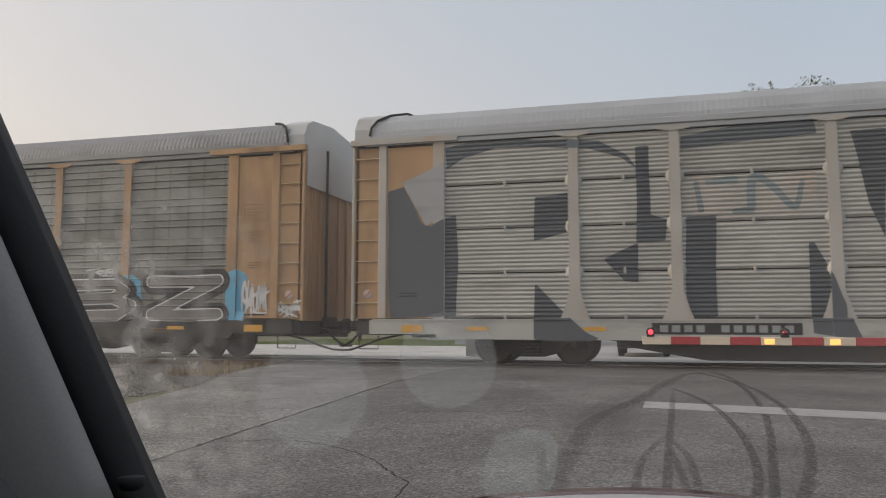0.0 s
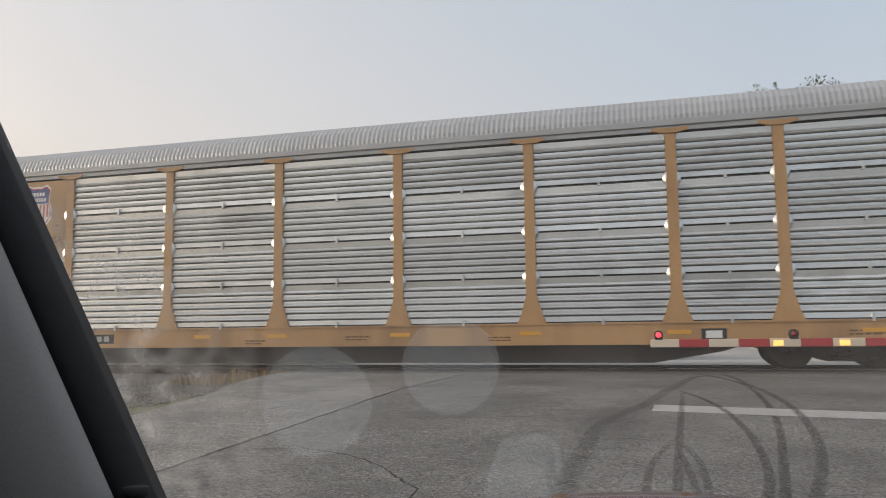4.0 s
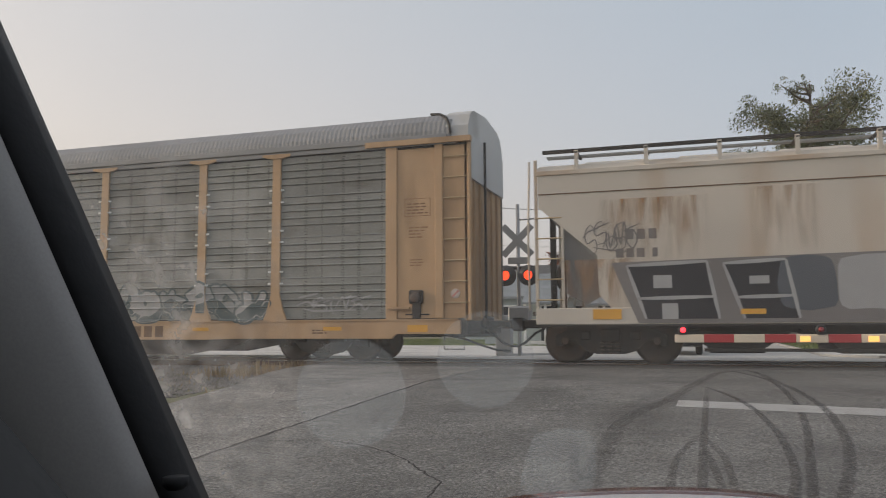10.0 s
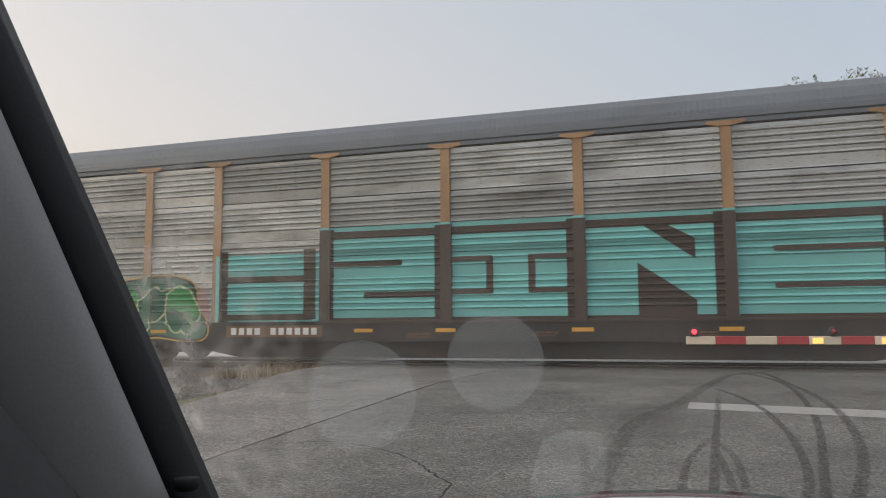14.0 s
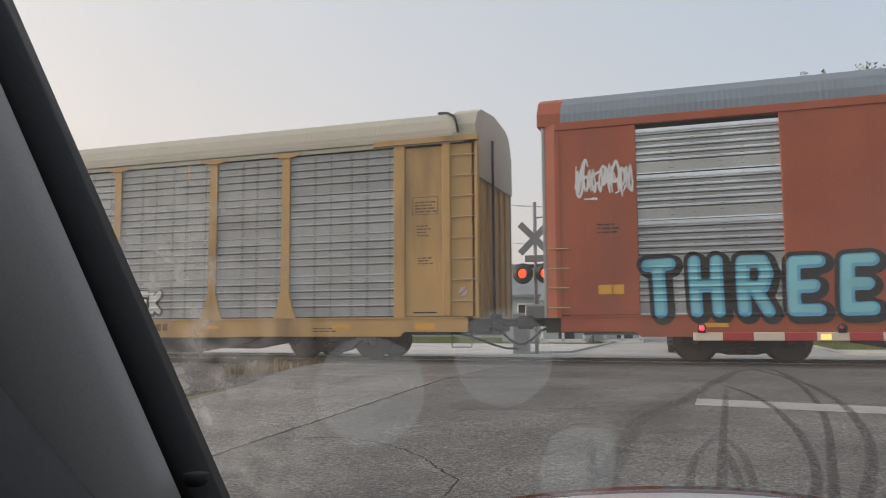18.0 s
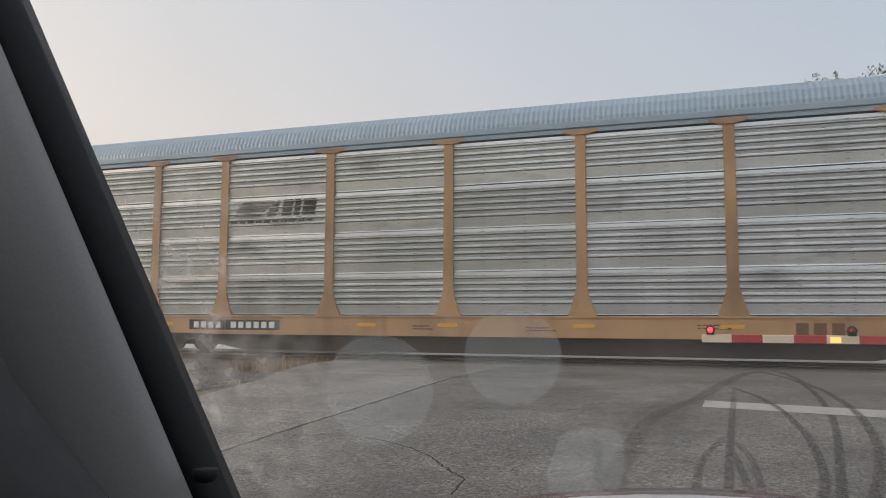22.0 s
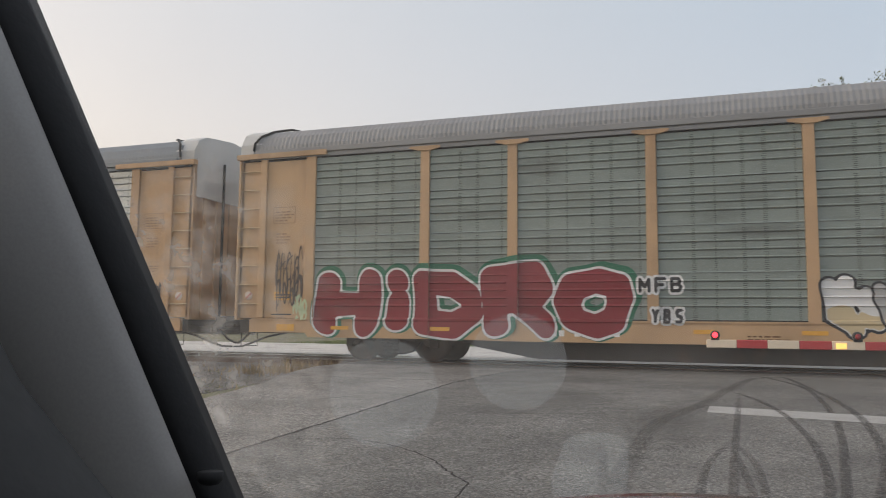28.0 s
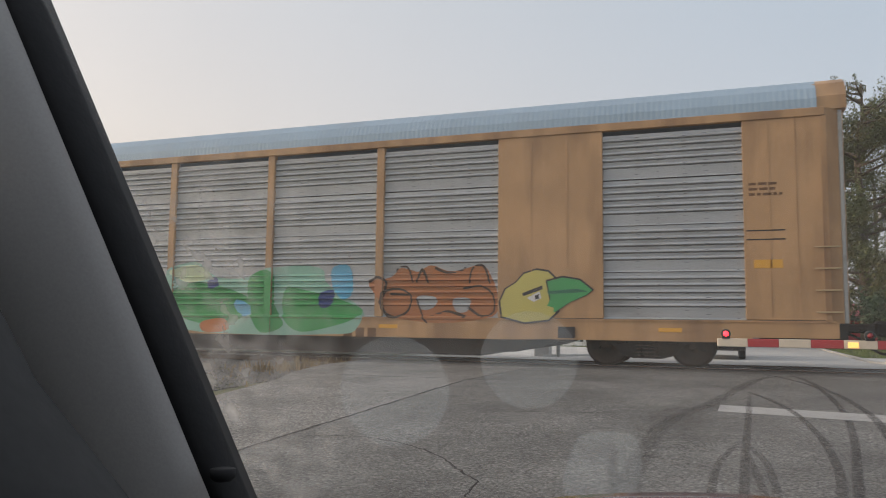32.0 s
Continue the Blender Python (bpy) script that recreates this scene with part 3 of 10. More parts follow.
def lines(car, cuts, curves, w, material, lift=0.014, name="sprayed_line", seed=1, wobble=0.01, soft=True):
    """Sprayed lines of about width w along smooth curves, swelling and thinning a little."""
    segs = []
    for c in curves:
        pts = [(-d, z) for d, z in (smooth(c, 4) if soft and len(c) > 2 else c)]
        segs += list(zip(pts, pts[1:]))
    ds, hs = [d for c in curves for d, _ in c], [z for c in curves for _, z in c]
    xs, zs, X, Z = lattice((max(ds), min(hs), min(ds), max(hs)), min(0.03, w * 0.45), seed, wobble, cuts)
    paint(car, cuts, stroke_field(segs, X, Z) - w / 2 * (1 + 0.3 * np.sin(X * 3.7 + Z * 2.9 + seed)), xs, zs, material, lift, name)


def tag(car, cuts, area, material, seed, n=5, w=0.045):
    """A scrawled tag: looped strokes like hurried letters, and an underline."""
    rng = random.Random(seed)
    bm = bmesh.new()
    dl, zb, dr, zt = area
    step, h, strokes = (dl - dr) / n, zt - zb, []
    for i in range(n):
        lift, tall = rng.uniform(0, 0.25) * h, rng.uniform(0.55, 0.8) * h
        for st in rng.sample(SCRAWLS, 2):
            pts = [(dl - step * (i - 0.2 + 1.4 * px + rng.uniform(-0.08, 0.08) + 0.15 * (pz - 0.5)), zb + lift + tall * pz + rng.uniform(-0.04, 0.04) * h) for px, pz in st]
            fine = []
            for k in range(len(pts) - 1):
                p0, p1, p2, p3 = pts[max(0, k - 1)], pts[k], pts[k + 1], pts[min(len(pts) - 1, k + 2)]
                for j in range(4):
                    t = j / 4
                    fine.append(tuple(0.5 * (2 * q + (r - p) * t + (2 * p - 5 * q + 4 * r - o) * t * t + (3 * q - p - 3 * r + o) * t ** 3) for p, q, r, o in zip(p0, p1, p2, p3)))
            strokes.append(fine + [pts[-1]])
    strokes.append(curl(rng, (dl, zb - 0.05 * h, dr, zb + 0.2 * h), 9))
    for j, line in enumerate(strokes):
        one = bmesh.new()
        ribbon(one, line, w)
        me = bpy.data.meshes.new("stroke")
        one = conform(one, cuts, 0.012 + 0.0006 * j, True)
        one.to_mesh(me)
        one.free()
        bm.from_mesh(me)
        bpy.data.meshes.remove(me)
    ob = part("sprayed_tag", bm, material, car)
    ob["kind"] = "stuff"


def small_print(car, cuts, d, z, w, rows, material=None, pitch=0.055, seed=0, h=0.028):
    """Stencilled lines too small to read."""
    rng = random.Random(seed)
    items = []
    for r in range(rows):
        x = d
        while x > d - w * rng.uniform(0.75, 1.0):
            k = rng.uniform(0.05, 0.16)
            items.append((x, z - r * pitch, x - k, z - r * pitch + h))
            x -= k + 0.03
    bars(car, cuts, items, material or label_brown, "stencilled_text", joined=True)


def number_board(car, cuts, area, ground=None, ink=None, seed=1, groups=(4, 6)):
    """A car's mark and number as plain bars on a dark board."""
    dl, zb, dr, zt = area
    if ground:
        bars(car, cuts, [area], ground, "number_board")
    n = sum(groups) + 1
    step = (dl - dr) / (n + 1)
    items = []
    for i in range(n):
        if i == groups[0]:
            continue
        x = dl - step * (i + 0.65)
        items.append((x, zb + (zt - zb) * 0.2, x - step * 0.68, zt - (zt - zb) * 0.2))
    bars(car, cuts, items, ink or label_white, "number_bar", 0.01, joined=True)


# -- pieces of a car --
def sheet_profile(style, h):
    """A side sheet's outline in (y, z), from its foot up, with 1 where a face is near-black for a slot's shade."""
    if style == "close":
        # ten narrow rolled ribs over an open seam
        pts = [(0.1, 0.0, 1), (0.1, 0.022, 0), (0.04, 0.024, 0)]
        for i in range(10):
            z = 0.03 + (h - 0.05) / 10 * i
            pts += [(0.05, z, 0), (0.022, z + 0.03, 0), (0.02, z + 0.045, 0), (0.048, z + 0.078, 0)]
        return pts + [(0.04, h - 0.006, 0), (0.1, h - 0.004, 1), (0.1, h, 0)]
    if style == "gapped":
        # five rolled louvres between open seams
        pts = [(0.1, 0.0, 1), (0.1, 0.018, 0), (0.045, 0.02, 0)]
        for f in (0.13, 0.285, 0.44, 0.595, 0.75):
            z = f * h
            pts += [(0.055, z, 1), (0.055, z + 0.016, 0), (0.015, z + 0.032, 0), (0.012, z + 0.046, 0), (0.05, z + 0.092, 0)]
        return pts + [(0.045, h - 0.02, 0), (0.1, h - 0.018, 1), (0.1, h, 0)]
    # a flat band, then lapped steps, each with an undercut shaded near-black by colour and a shoulder that faces the
    # sky
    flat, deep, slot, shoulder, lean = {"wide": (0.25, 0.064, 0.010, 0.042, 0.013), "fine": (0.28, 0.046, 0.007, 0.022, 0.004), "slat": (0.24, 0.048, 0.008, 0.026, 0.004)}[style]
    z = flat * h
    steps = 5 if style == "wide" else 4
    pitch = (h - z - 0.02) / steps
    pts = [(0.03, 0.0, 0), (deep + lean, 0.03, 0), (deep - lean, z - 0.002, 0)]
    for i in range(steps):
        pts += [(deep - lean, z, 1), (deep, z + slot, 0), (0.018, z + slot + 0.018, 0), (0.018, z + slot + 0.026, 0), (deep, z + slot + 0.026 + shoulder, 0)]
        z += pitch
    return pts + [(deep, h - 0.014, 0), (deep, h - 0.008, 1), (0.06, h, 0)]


def sheet(w, h, style):
    bm = bmesh.new()
    prof = sheet_profile(style, h)
    left, right = [bm.verts.new((-w, y, z)) for y, z, _ in prof], [bm.verts.new((0, y, z)) for y, z, _ in prof]
    for i in range(len(prof) - 1):
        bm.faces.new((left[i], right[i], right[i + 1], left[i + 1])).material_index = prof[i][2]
    depths, heights = [y for y, _, _ in prof], [z for _, z, _ in prof]
    if style in ("gapped", "close"):
        # latches over the seam
        add_box(bm, (-w / 2 - 0.025, -0.01, -0.05), (-w / 2 + 0.025, 0.05, 0.09))
        return bm
    # columns of short punched slots up the whole sheet, flat quads coloured near-black for shade
    for k in range(int(w / 0.46)):
        x = -0.10 - 0.46 * k - (0.07 if k % 2 else 0.0)
        wide = 0.08 if k % 3 else 0.05
        for j in range(int(h / 0.036) - 1):
            z = 0.024 + 0.036 * j
            if style == "wide" and (j + k) % 3:
                continue
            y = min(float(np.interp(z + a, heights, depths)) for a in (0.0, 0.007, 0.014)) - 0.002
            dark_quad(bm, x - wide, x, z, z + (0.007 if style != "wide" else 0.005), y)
    return bm


def dark_quad(bm, x0, x1, z0, z1, y):
    bm.faces.new([bm.verts.new(p) for p in ((x0, y, z0), (x1, y, z0), (x1, y, z1), (x0, y, z1))]).material_index = 1


sticker_pale = make_material("faded pale sticker", (0.52, 0.42, 0.36), 0.6, 0, 0.3, 12, 0.05)
sticker_pink = make_material("faded pink sticker ink", (0.5, 0.2, 0.18), 0.6, 0, 0.15)


def post(gusset):
    bm = bmesh.new()
    if gusset:
        out = [(-0.30, 0.93), (0.30, 0.93), (0.22, 1.12), (0.11, 1.5), (0.10, 4.70), (-0.10, 4.70), (-0.11, 1.5), (-0.22, 1.12)]
    else:
        out = [(-0.11, 0.93), (0.11, 0.93), (0.10, 4.70), (-0.10, 4.70)]
    add_prism(bm, out, "y", 0.0, 0.16)
    return bm


ROOF_PROFILE = [(-0.02, 4.80), (0.0, 5.02), (0.10, 5.24), (0.30, 5.42), (0.70, 5.53), (1.6, 5.60)]


def roof(d0, d1, ribs=0.013, up=0.0):
    prof = [(y, z + up) for y, z in ROOF_PROFILE] + [(WIDTH - y, z + up) for y, z in ROOF_PROFILE[-2::-1]]
    bm = bmesh.new()
    rows = []
    n = int((d1 - d0) / 0.054)
    for i in range(n + 1):
        x = -(d0 + (d1 - d0) * i / n)
        k = (0.0, ribs)[i % 2]
        rows.append([bm.verts.new((x, y - (k if y < 0.3 else 0), z + (k if 0.3 <= y <= WIDTH - 0.3 else 0))) for y, z in prof])
    for a, b in zip(rows, rows[1:]):
        for j in range(len(prof) - 1):
            f = bm.faces.new((a[j], b[j], b[j + 1], a[j + 1]))
    for r in (rows[0], rows[-1]):
        bm.faces.new(r)
    bmesh.ops.recalc_face_normals(bm, faces=bm.faces)
    return bm


def end_cap(d0, d1, up=0.0):
    """The boxier last length of a roof."""
    half = [(y, z + up) for y, z in ((0.02, 4.84), (0.03, 5.10), (0.20, 5.38), (0.5, 5.52), (1.6, 5.63))]
    return prism(half + [(WIDTH - y, z) for y, z in half[-2::-1]], "x", -d0, -d1)


def roof_flap(s, d):
    """The bent end of the roof sheet over the cap; near-black colour stands for the gap's shade."""
    bm = bmesh.new()
    pts = [(-d, -0.03, 4.93), (-d - s * 0.03, -0.02, 5.12), (-d - s * 0.12, 0.1, 5.30), (-d - s * 0.35, 0.32, 5.46), (-d - s * 0.65, 0.62, 5.56), (-d - s * 0.7, 1.2, 5.62)]
    return add_tube(bm, pts, 0.03, 5)


def wheelset():
    """Two wheels, an axle and the bearing caps, turning about the axle."""
    bm = lathe([(0.06, -0.36), (0.075, -0.35), (0.075, -0.16), (0.1, -0.12), (0.18, -0.02), (0.36, -0.03), (0.42, -0.03), (0.425, 0.04), (0.45, 0.07), (0.45, 0.09), (0.33, 0.08), (0.14, 0.05), (0.1, 0.2), (0.09, 0.75),
                (0.09, 0.76), (0.1, 1.3), (0.14, 1.46), (0.33, 1.42), (0.45, 1.41), (0.45, 1.43), (0.425, 1.46), (0.42, 1.53), (0.18, 1.52), (0.1, 1.62), (0.075, 1.86), (0.06, 1.86)], "y", 22)
    for k in range(3):
        a = 2 * math.pi * k / 3
        c, s = math.cos(a) * 0.045, math.sin(a) * 0.045
        add_box(bm, (c - 0.012, -0.375, s - 0.012), (c + 0.012, -0.35, s + 0.012))
    return bm


def truck_frame(r):
    """One truck: the two cast side frames and the bolster."""
    out = [(-1.12, r + 0.12), (-1.12, r - 0.1), (-0.98, r - 0.1), (-0.92, r + 0.02), (-0.72, r + 0.02), (-0.5, r - 0.2), (-0.28, r - 0.26), (0.28, r - 0.26), (0.5, r - 0.2), (0.72, r + 0.02), (0.92, r + 0.02),
           (0.98, r - 0.1), (1.12, r - 0.1), (1.12, r + 0.12), (0.85, r + 0.24), (0.45, r + 0.36), (-0.45, r + 0.36), (-0.85, r + 0.24)]
    bm = bmesh.new()
    add_prism(bm, out, "y", 0.50, 0.66)
    add_prism(bm, out, "y", 2.54, 2.70)
    add_box(bm, (-0.2, 0.45, r - 0.02), (0.2, 2.75, r + 0.25), 0.03)
    add_box(bm, (-0.6, 0.42, r + 0.02), (-0.4, 0.52, r + 0.2), 0.02)
    add_box(bm, (0.4, 0.42, r + 0.02), (0.6, 0.52, r + 0.2), 0.02)
    return bm


def spring_nest(r):
    bm = bmesh.new()
    for k in range(3):
        x = -0.15 + 0.15 * k
        for j in range(4):
            add_tube(bm, [(x, 0.47, r - 0.22 + 0.07 * j), (x, 0.47, r - 0.19 + 0.07 * j)], 0.055, 6)
    return bm


def add_truck(car, d, gauge_half, r=0.42):
    t = shared_part("truck", "truck%.2f" % r, lambda: truck_frame(r), underframe, car, (-d, 0, 0), "grimy cast-steel truck with two axles")
    shared_part("spring_nest", "spring", lambda: spring_nest(0.42), wheel_steel, t)
    for k in (-gauge_half, gauge_half):
        w = shared_part("wheelset", "wheelset", wheelset, wheel_steel, t, (k, 0.84, r), "worn steel wheels on an axle")
        if r != 0.42:
            w.scale = (r / 0.42, 1, r / 0.42)
        TURNERS.append((w, car, -d + k, r))
    return t


def coupler(s):
    bm = bmesh.new()
    add_box(bm, (-0.1, 1.47, 0.72), (0.62, 1.73, 0.9), 0.03)
    add_box(bm, (0.55, 1.4, 0.66), (0.83, 1.8, 0.96), 0.06)
    add_box(bm, (-0.28, 1.2, 0.6), (0.0, 2.0, 1.0), 0.03)
    if s < 0:
        for v in bm.verts:
            v.co.x = -v.co.x
        bmesh.ops.reverse_faces(bm, faces=bm.faces)
    return bm


def air_hose(s):
    return tube([(0.0, 1.1, 0.72), (s * 0.2, 1.05, 0.62), (s * 0.42, 1.05, 0.42), (s * 0.6, 1.1, 0.33), (s * 0.72, 1.15, 0.34)], 0.028, 6)


def cut_lever(s):
    return tube([(0.06 * s, 0.05, 0.78), (0.1 * s, 0.3, 0.74), (0.12 * s, 1.0, 0.74), (0.4 * s, 1.4, 0.8)], 0.016, 5)


def end_doors(car, x, s, material, label):
    """The pair of end doors with their ribs, seen as the cars draw apart."""
    for y0, y1 in ((0.06, 1.58), (1.62, WIDTH - 0.06)):
        leaf = part("end_door", box((-0.05 if s > 0 else -0.02, y0, 0.9), (0.02 if s > 0 else 0.05, y1, 4.86), 0.01), material, car, label)
        leaf.location = (x, 0, 0)
        for y in (y0 + 0.42, y0 + 0.94):
            part("door_rib", box((0.015 if s > 0 else -0.07, y, 0.95), (0.07 if s > 0 else -0.015, y + 0.1, 4.8)), material, leaf)


def far_side():
    bm = bmesh.new()
    prof = []
    for a, b in zip(TIERS, TIERS[1:]):
        prof += [(WIDTH - y, a + z) for y, z, _ in sheet_profile("wide", b - a)]
    l, r = [bm.verts.new((-25.7, y, z)) for y, z in prof], [bm.verts.new((-1.8, y, z)) for y, z in prof]
    for i in range(len(prof) - 1):
        bm.faces.new((r[i], l[i], l[i + 1], r[i + 1]))
    for d in POSTS:
        add_box(bm, (-d - 0.1, WIDTH - 0.1, 0.9), (-d + 0.1, WIDTH, 4.8))
    add_box(bm, (-1.8, WIDTH - 0.06, 0.9), (-0.05, WIDTH - 0.01, 4.8))
    add_box(bm, (-27.47, WIDTH - 0.06, 0.9), (-25.7, WIDTH - 0.01, 4.8))
    add_box(bm, (-27.3, WIDTH - 0.1, 0.5), (-0.2, WIDTH - 0.01, 0.93))
    return bm


def sill_plate():
    """The side sill: a channel with raised ends and a deeper belly between the trucks."""
    bm = bmesh.new()
    out = [(-0.25, 0.92), (-0.25, 0.62), (-1.7, 0.62), (-1.8, 0.52), (-5.6, 0.52), (-6.4, 0.50), (-21.1, 0.50), (-21.9, 0.52), (-25.7, 0.52), (-25.8, 0.62), (-27.27, 0.62), (-27.27, 0.92)]
    add_prism(bm, out, "y", 0.015, 0.10)
    add_box(bm, (-27.2, -0.005, 0.905), (-0.3, 0.02, 0.94))
    return bm


def belly():
    bm = bmesh.new()
    out = [(-5.2, 0.56), (-5.8, 0.36), (-7.1, 0.14), (-20.4, 0.14), (-21.7, 0.36), (-22.3, 0.56)]
    add_prism(bm, out, "y", 0.22, 0.34)
    add_prism(bm, out, "y", WIDTH - 0.34, WIDTH - 0.22)
    add_box(bm, (-27.0, 0.1, 0.86), (-0.5, WIDTH - 0.1, 0.90))
    add_box(bm, (-27.2, 1.35, 0.6), (-0.3, 1.85, 0.88))
    return bm


def brake_gear():
    bm = bmesh.new()
    add_tube(bm, [(-8.0, 0.6, 0.36), (-19.0, 0.6, 0.36)], 0.03, 5)
    add_box(bm, (-7.1, 0.35, 0.22), (-7.0, 0.45, 0.5))
    add_tube(bm, [(-11.2, 0.9, 0.42), (-12.3, 0.9, 0.42)], 0.13, 8)
    add_tube(bm, [(-6.2, 0.5, 0.5), (-6.8, 0.5, 0.3), (-7.4, 0.5, 0.45)], 0.02, 5)
    return bm


def clip_row():
    """The small bright brackets that hold the sheets to a post."""
    bm = bmesh.new()
    for z in (1.75, 2.02, 2.7, 2.96, 3.62, 3.9):
        for s in (-1, 1):
            add_box(bm, (s * 0.15 - 0.035, -0.005, z), (s * 0.15 + 0.035, 0.03, z + 0.04))
    return bm


def autorack(u, label, frame_m, panel_m, roof_m, cap_m=None, style="fine", gusset=False, sill_m=None, door_m=None, solid=(), clips=False, brake=False):
    """A ribbed-side car carrier. solid: bays closed by a plain painted plate over their upper half."""
    cap_m, sill_m, door_m = cap_m or cap_white, sill_m or frame_m, door_m or frame_m
    car = thing("autorack_car", label, "train car", "freight cars of the train", (u, SIDE_Y, 0))
    MOVERS.append((car, u))
    for i, (a, b) in enumerate(zip(POSTS, POSTS[1:])):
        a2, b2 = a + 0.11, b - 0.11
        for j, (z0, z1) in enumerate(zip(TIERS, TIERS[1:])):
            w, h = round(b2 - a2, 2), round(z1 - z0, 2)
            shared_part("side_sheet", "sheet %.2f %s" % (w, style), lambda: sheet(w, h, style), panel_m, car, (-a2, 0, z0))
    for i, d in enumerate(POSTS):
        if i in (0, len(POSTS) - 1):
            shared_part("door_post", "doorpost", lambda: box((-0.13, 0.0, 0.93), (0.13, 0.14, 4.72), 0.012), frame_m, car, (-d, 0, 0))
        else:
            p = shared_part("side_post", "post%d" % gusset, lambda: post(gusset), frame_m, car, (-d, 0, 0))
            if clips:
                shared_part("post_clips", "clips", clip_row, label_white, p)
            shared_part("post_cap", "cap", lambda: prism([(-0.36, 4.76), (-0.36, 4.71), (-0.12, 4.66), (0.12, 4.66), (0.36, 4.71), (0.36, 4.76)], "y", -0.03, 0.1), frame_m, p)
    # near-black strip that paints the shade between the sheets and the roof
    part("top_chord", box((-27.58, 0.03, 4.68), (-0.1, 0.12, 4.84)), gap_shade, car, "near-black strip painted as shade under the roof edge")
    for end in (0, 1):
        s, e = (1, 0.0) if end == 0 else (-1, LENGTH)
        fx = lambda d: -(d if end == 0 else LENGTH - d)
        span = lambda d0, d1: (min(fx(d0), fx(d1)), max(fx(d0), fx(d1)))
        x0, x1 = span(0.02, 0.66)
        part("ladder_bay", box((x0, 0.06, 0.95), (x1, 0.10, 4.70)), door_m, car)
        lad = shared_part("ladder", "ladder stile", lambda: box((-0.09, 0.0, 0.95), (0.09, 0.12, 4.72), 0.015), frame_m, car, (fx(0.71), 0, 0))
        part("corner_post", box((min(fx(0), fx(0.06)), 0.02, 0.9), (max(fx(0), fx(0.06)), 0.14, 4.72), 0.01), frame_m, car)
        for k in range(8):
            shared_part("rung", "rung", lambda: tube([(-0.29, 0.0, 0), (0.29, 0.0, 0)], 0.014, 5), rung_steel, lad, (s * 0.36, 0.02, 1.28 + 0.45 * k))
        x0, x1 = span(0.80, 1.67 if end == 0 else 1.85)
        part("door_panel", box((x0, 0.04, 0.95), (x1, 0.09, 4.66), 0.01), door_m, car)
        xm0, xm1 = span(1.05, 1.2)
        if brake and end == 0:
            hb = shared_part("hand_brake", "hand brake", lambda: add_box(box((-0.17, -0.04, 1.26), (0.15, 0.05, 1.56), 0.03), (-0.09, -0.03, 0.95), (0.09, 0.05, 1.3), 0.01), underframe, car, (fx(1.22), 0, 0), "grimy black hand brake gear")
            shared_part("brake_wheel", "brake wheel", lambda: lathe([(0.03, -0.10), (0.10, -0.11), (0.12, -0.09), (0.10, -0.07), (0.03, -0.06)], "y", 16), wheel_steel, hb, (0.0, 0.0, 1.40))
            shared_part("brake_step", "brake step", lambda: box((-0.28, -0.06, 1.14), (0.20, 0.04, 1.2), 0.01), frame_m, hb, (-0.35, 0, 0))
        for z in (1.47,):
            st = shared_part("warning_sticker", "sticker", lambda: lathe([(0.0, -0.003), (0.10, -0.003), (0.105, 0.0), (0.0, 0.001)], "y", 18), sticker_pale, car, (fx(0.36), 0.055, z), "round faded no-climbing sticker")
            shared_part("sticker_bar", "sticker bar", lambda: prism([(-0.08, -0.05), (-0.06, -0.08), (0.08, 0.05), (0.06, 0.08)], "y", -0.006, -0.004), sticker_pink, st)
        xb0, xb1 = span(-0.02, 2.4)
        part("top_beam", prism([(xb0, 4.73), (xb1, 4.73), (xb1, 4.85), (xb0, 4.85)], "y", -0.06, 0.1), frame_m, car)
        end_doors(car, fx(0.1), s, door_m, "ribbed end doors")
        part("end_cap", end_cap(*((0.04, 0.6) if end == 0 else (LENGTH - 0.04, LENGTH - 0.6))), cap_m, car, "dull white boxed end of the roof")
        part("upper_end_plate", box((min(fx(0.06), fx(0.02)), 0.1, 3.95), (max(fx(0.06), fx(0.02)) + (0.02 if end == 0 else 0), WIDTH - 0.1, 4.9)), cap_m, car)
        part("roof_flap", roof_flap(s, 0.42 if end == 0 else LENGTH - 0.42), gap_shade, car)
        part("corner_pipe", tube([(fx(-0.02), 1.2, 0.95), (fx(-0.02), 1.2, 4.95)], 0.035, 6), gap_shade, car)
        shared_part("coupler", "coupler%d" % s, lambda: coupler(s), underframe, car, (fx(0.0), 0, 0))
        shared_part("air_hose", "hose%d" % s, lambda: air_hose(s), hose_black, car, (fx(0.0), 0, 0))
        shared_part("cut_lever", "lever%d" % s, lambda: cut_lever(s), underframe, car, (fx(0.0), 0, 0))
        x0, x1 = span(0.1, 1.6)
        part("end_sill", box((x0, 0.12, 0.60), (x1, WIDTH - 0.12, 0.9)), underframe, car)
        shared_part("stirrup", "stirrup", lambda: tube([(-0.22, 0.08, 0.62), (-0.22, 0.08, 0.30), (0.22, 0.08, 0.30), (0.22, 0.08, 0.62)], 0.013, 5), underframe, car, (fx(0.4), 0, 0))
        shared_part("trainline_cable", "trainline%d" % s, lambda: tube([(-s * 0.9, 0.9, 0.6), (-s * 0.4, 0.85, 0.5), (s * 0.05, 0.85, 0.34), (s * 0.35, 0.9, 0.25), (s * 0.62, 0.95, 0.24)], 0.026, 6), hose_black, car, (fx(0.0), 0, 0))
        add_truck(car, 3.68 if end == 0 else LENGTH - 3.86, 0.86)
    # strip over the sheets' foot, coloured near-black like a shaded slot
    shared_part("sheet_foot", "sheet foot", lambda: box((-25.6, 0.010, 0.944), (-1.9, 0.028, 0.968)), gap_shade, car, (0, 0, 0), "near-black strip painted as a shaded slot under the sheets")
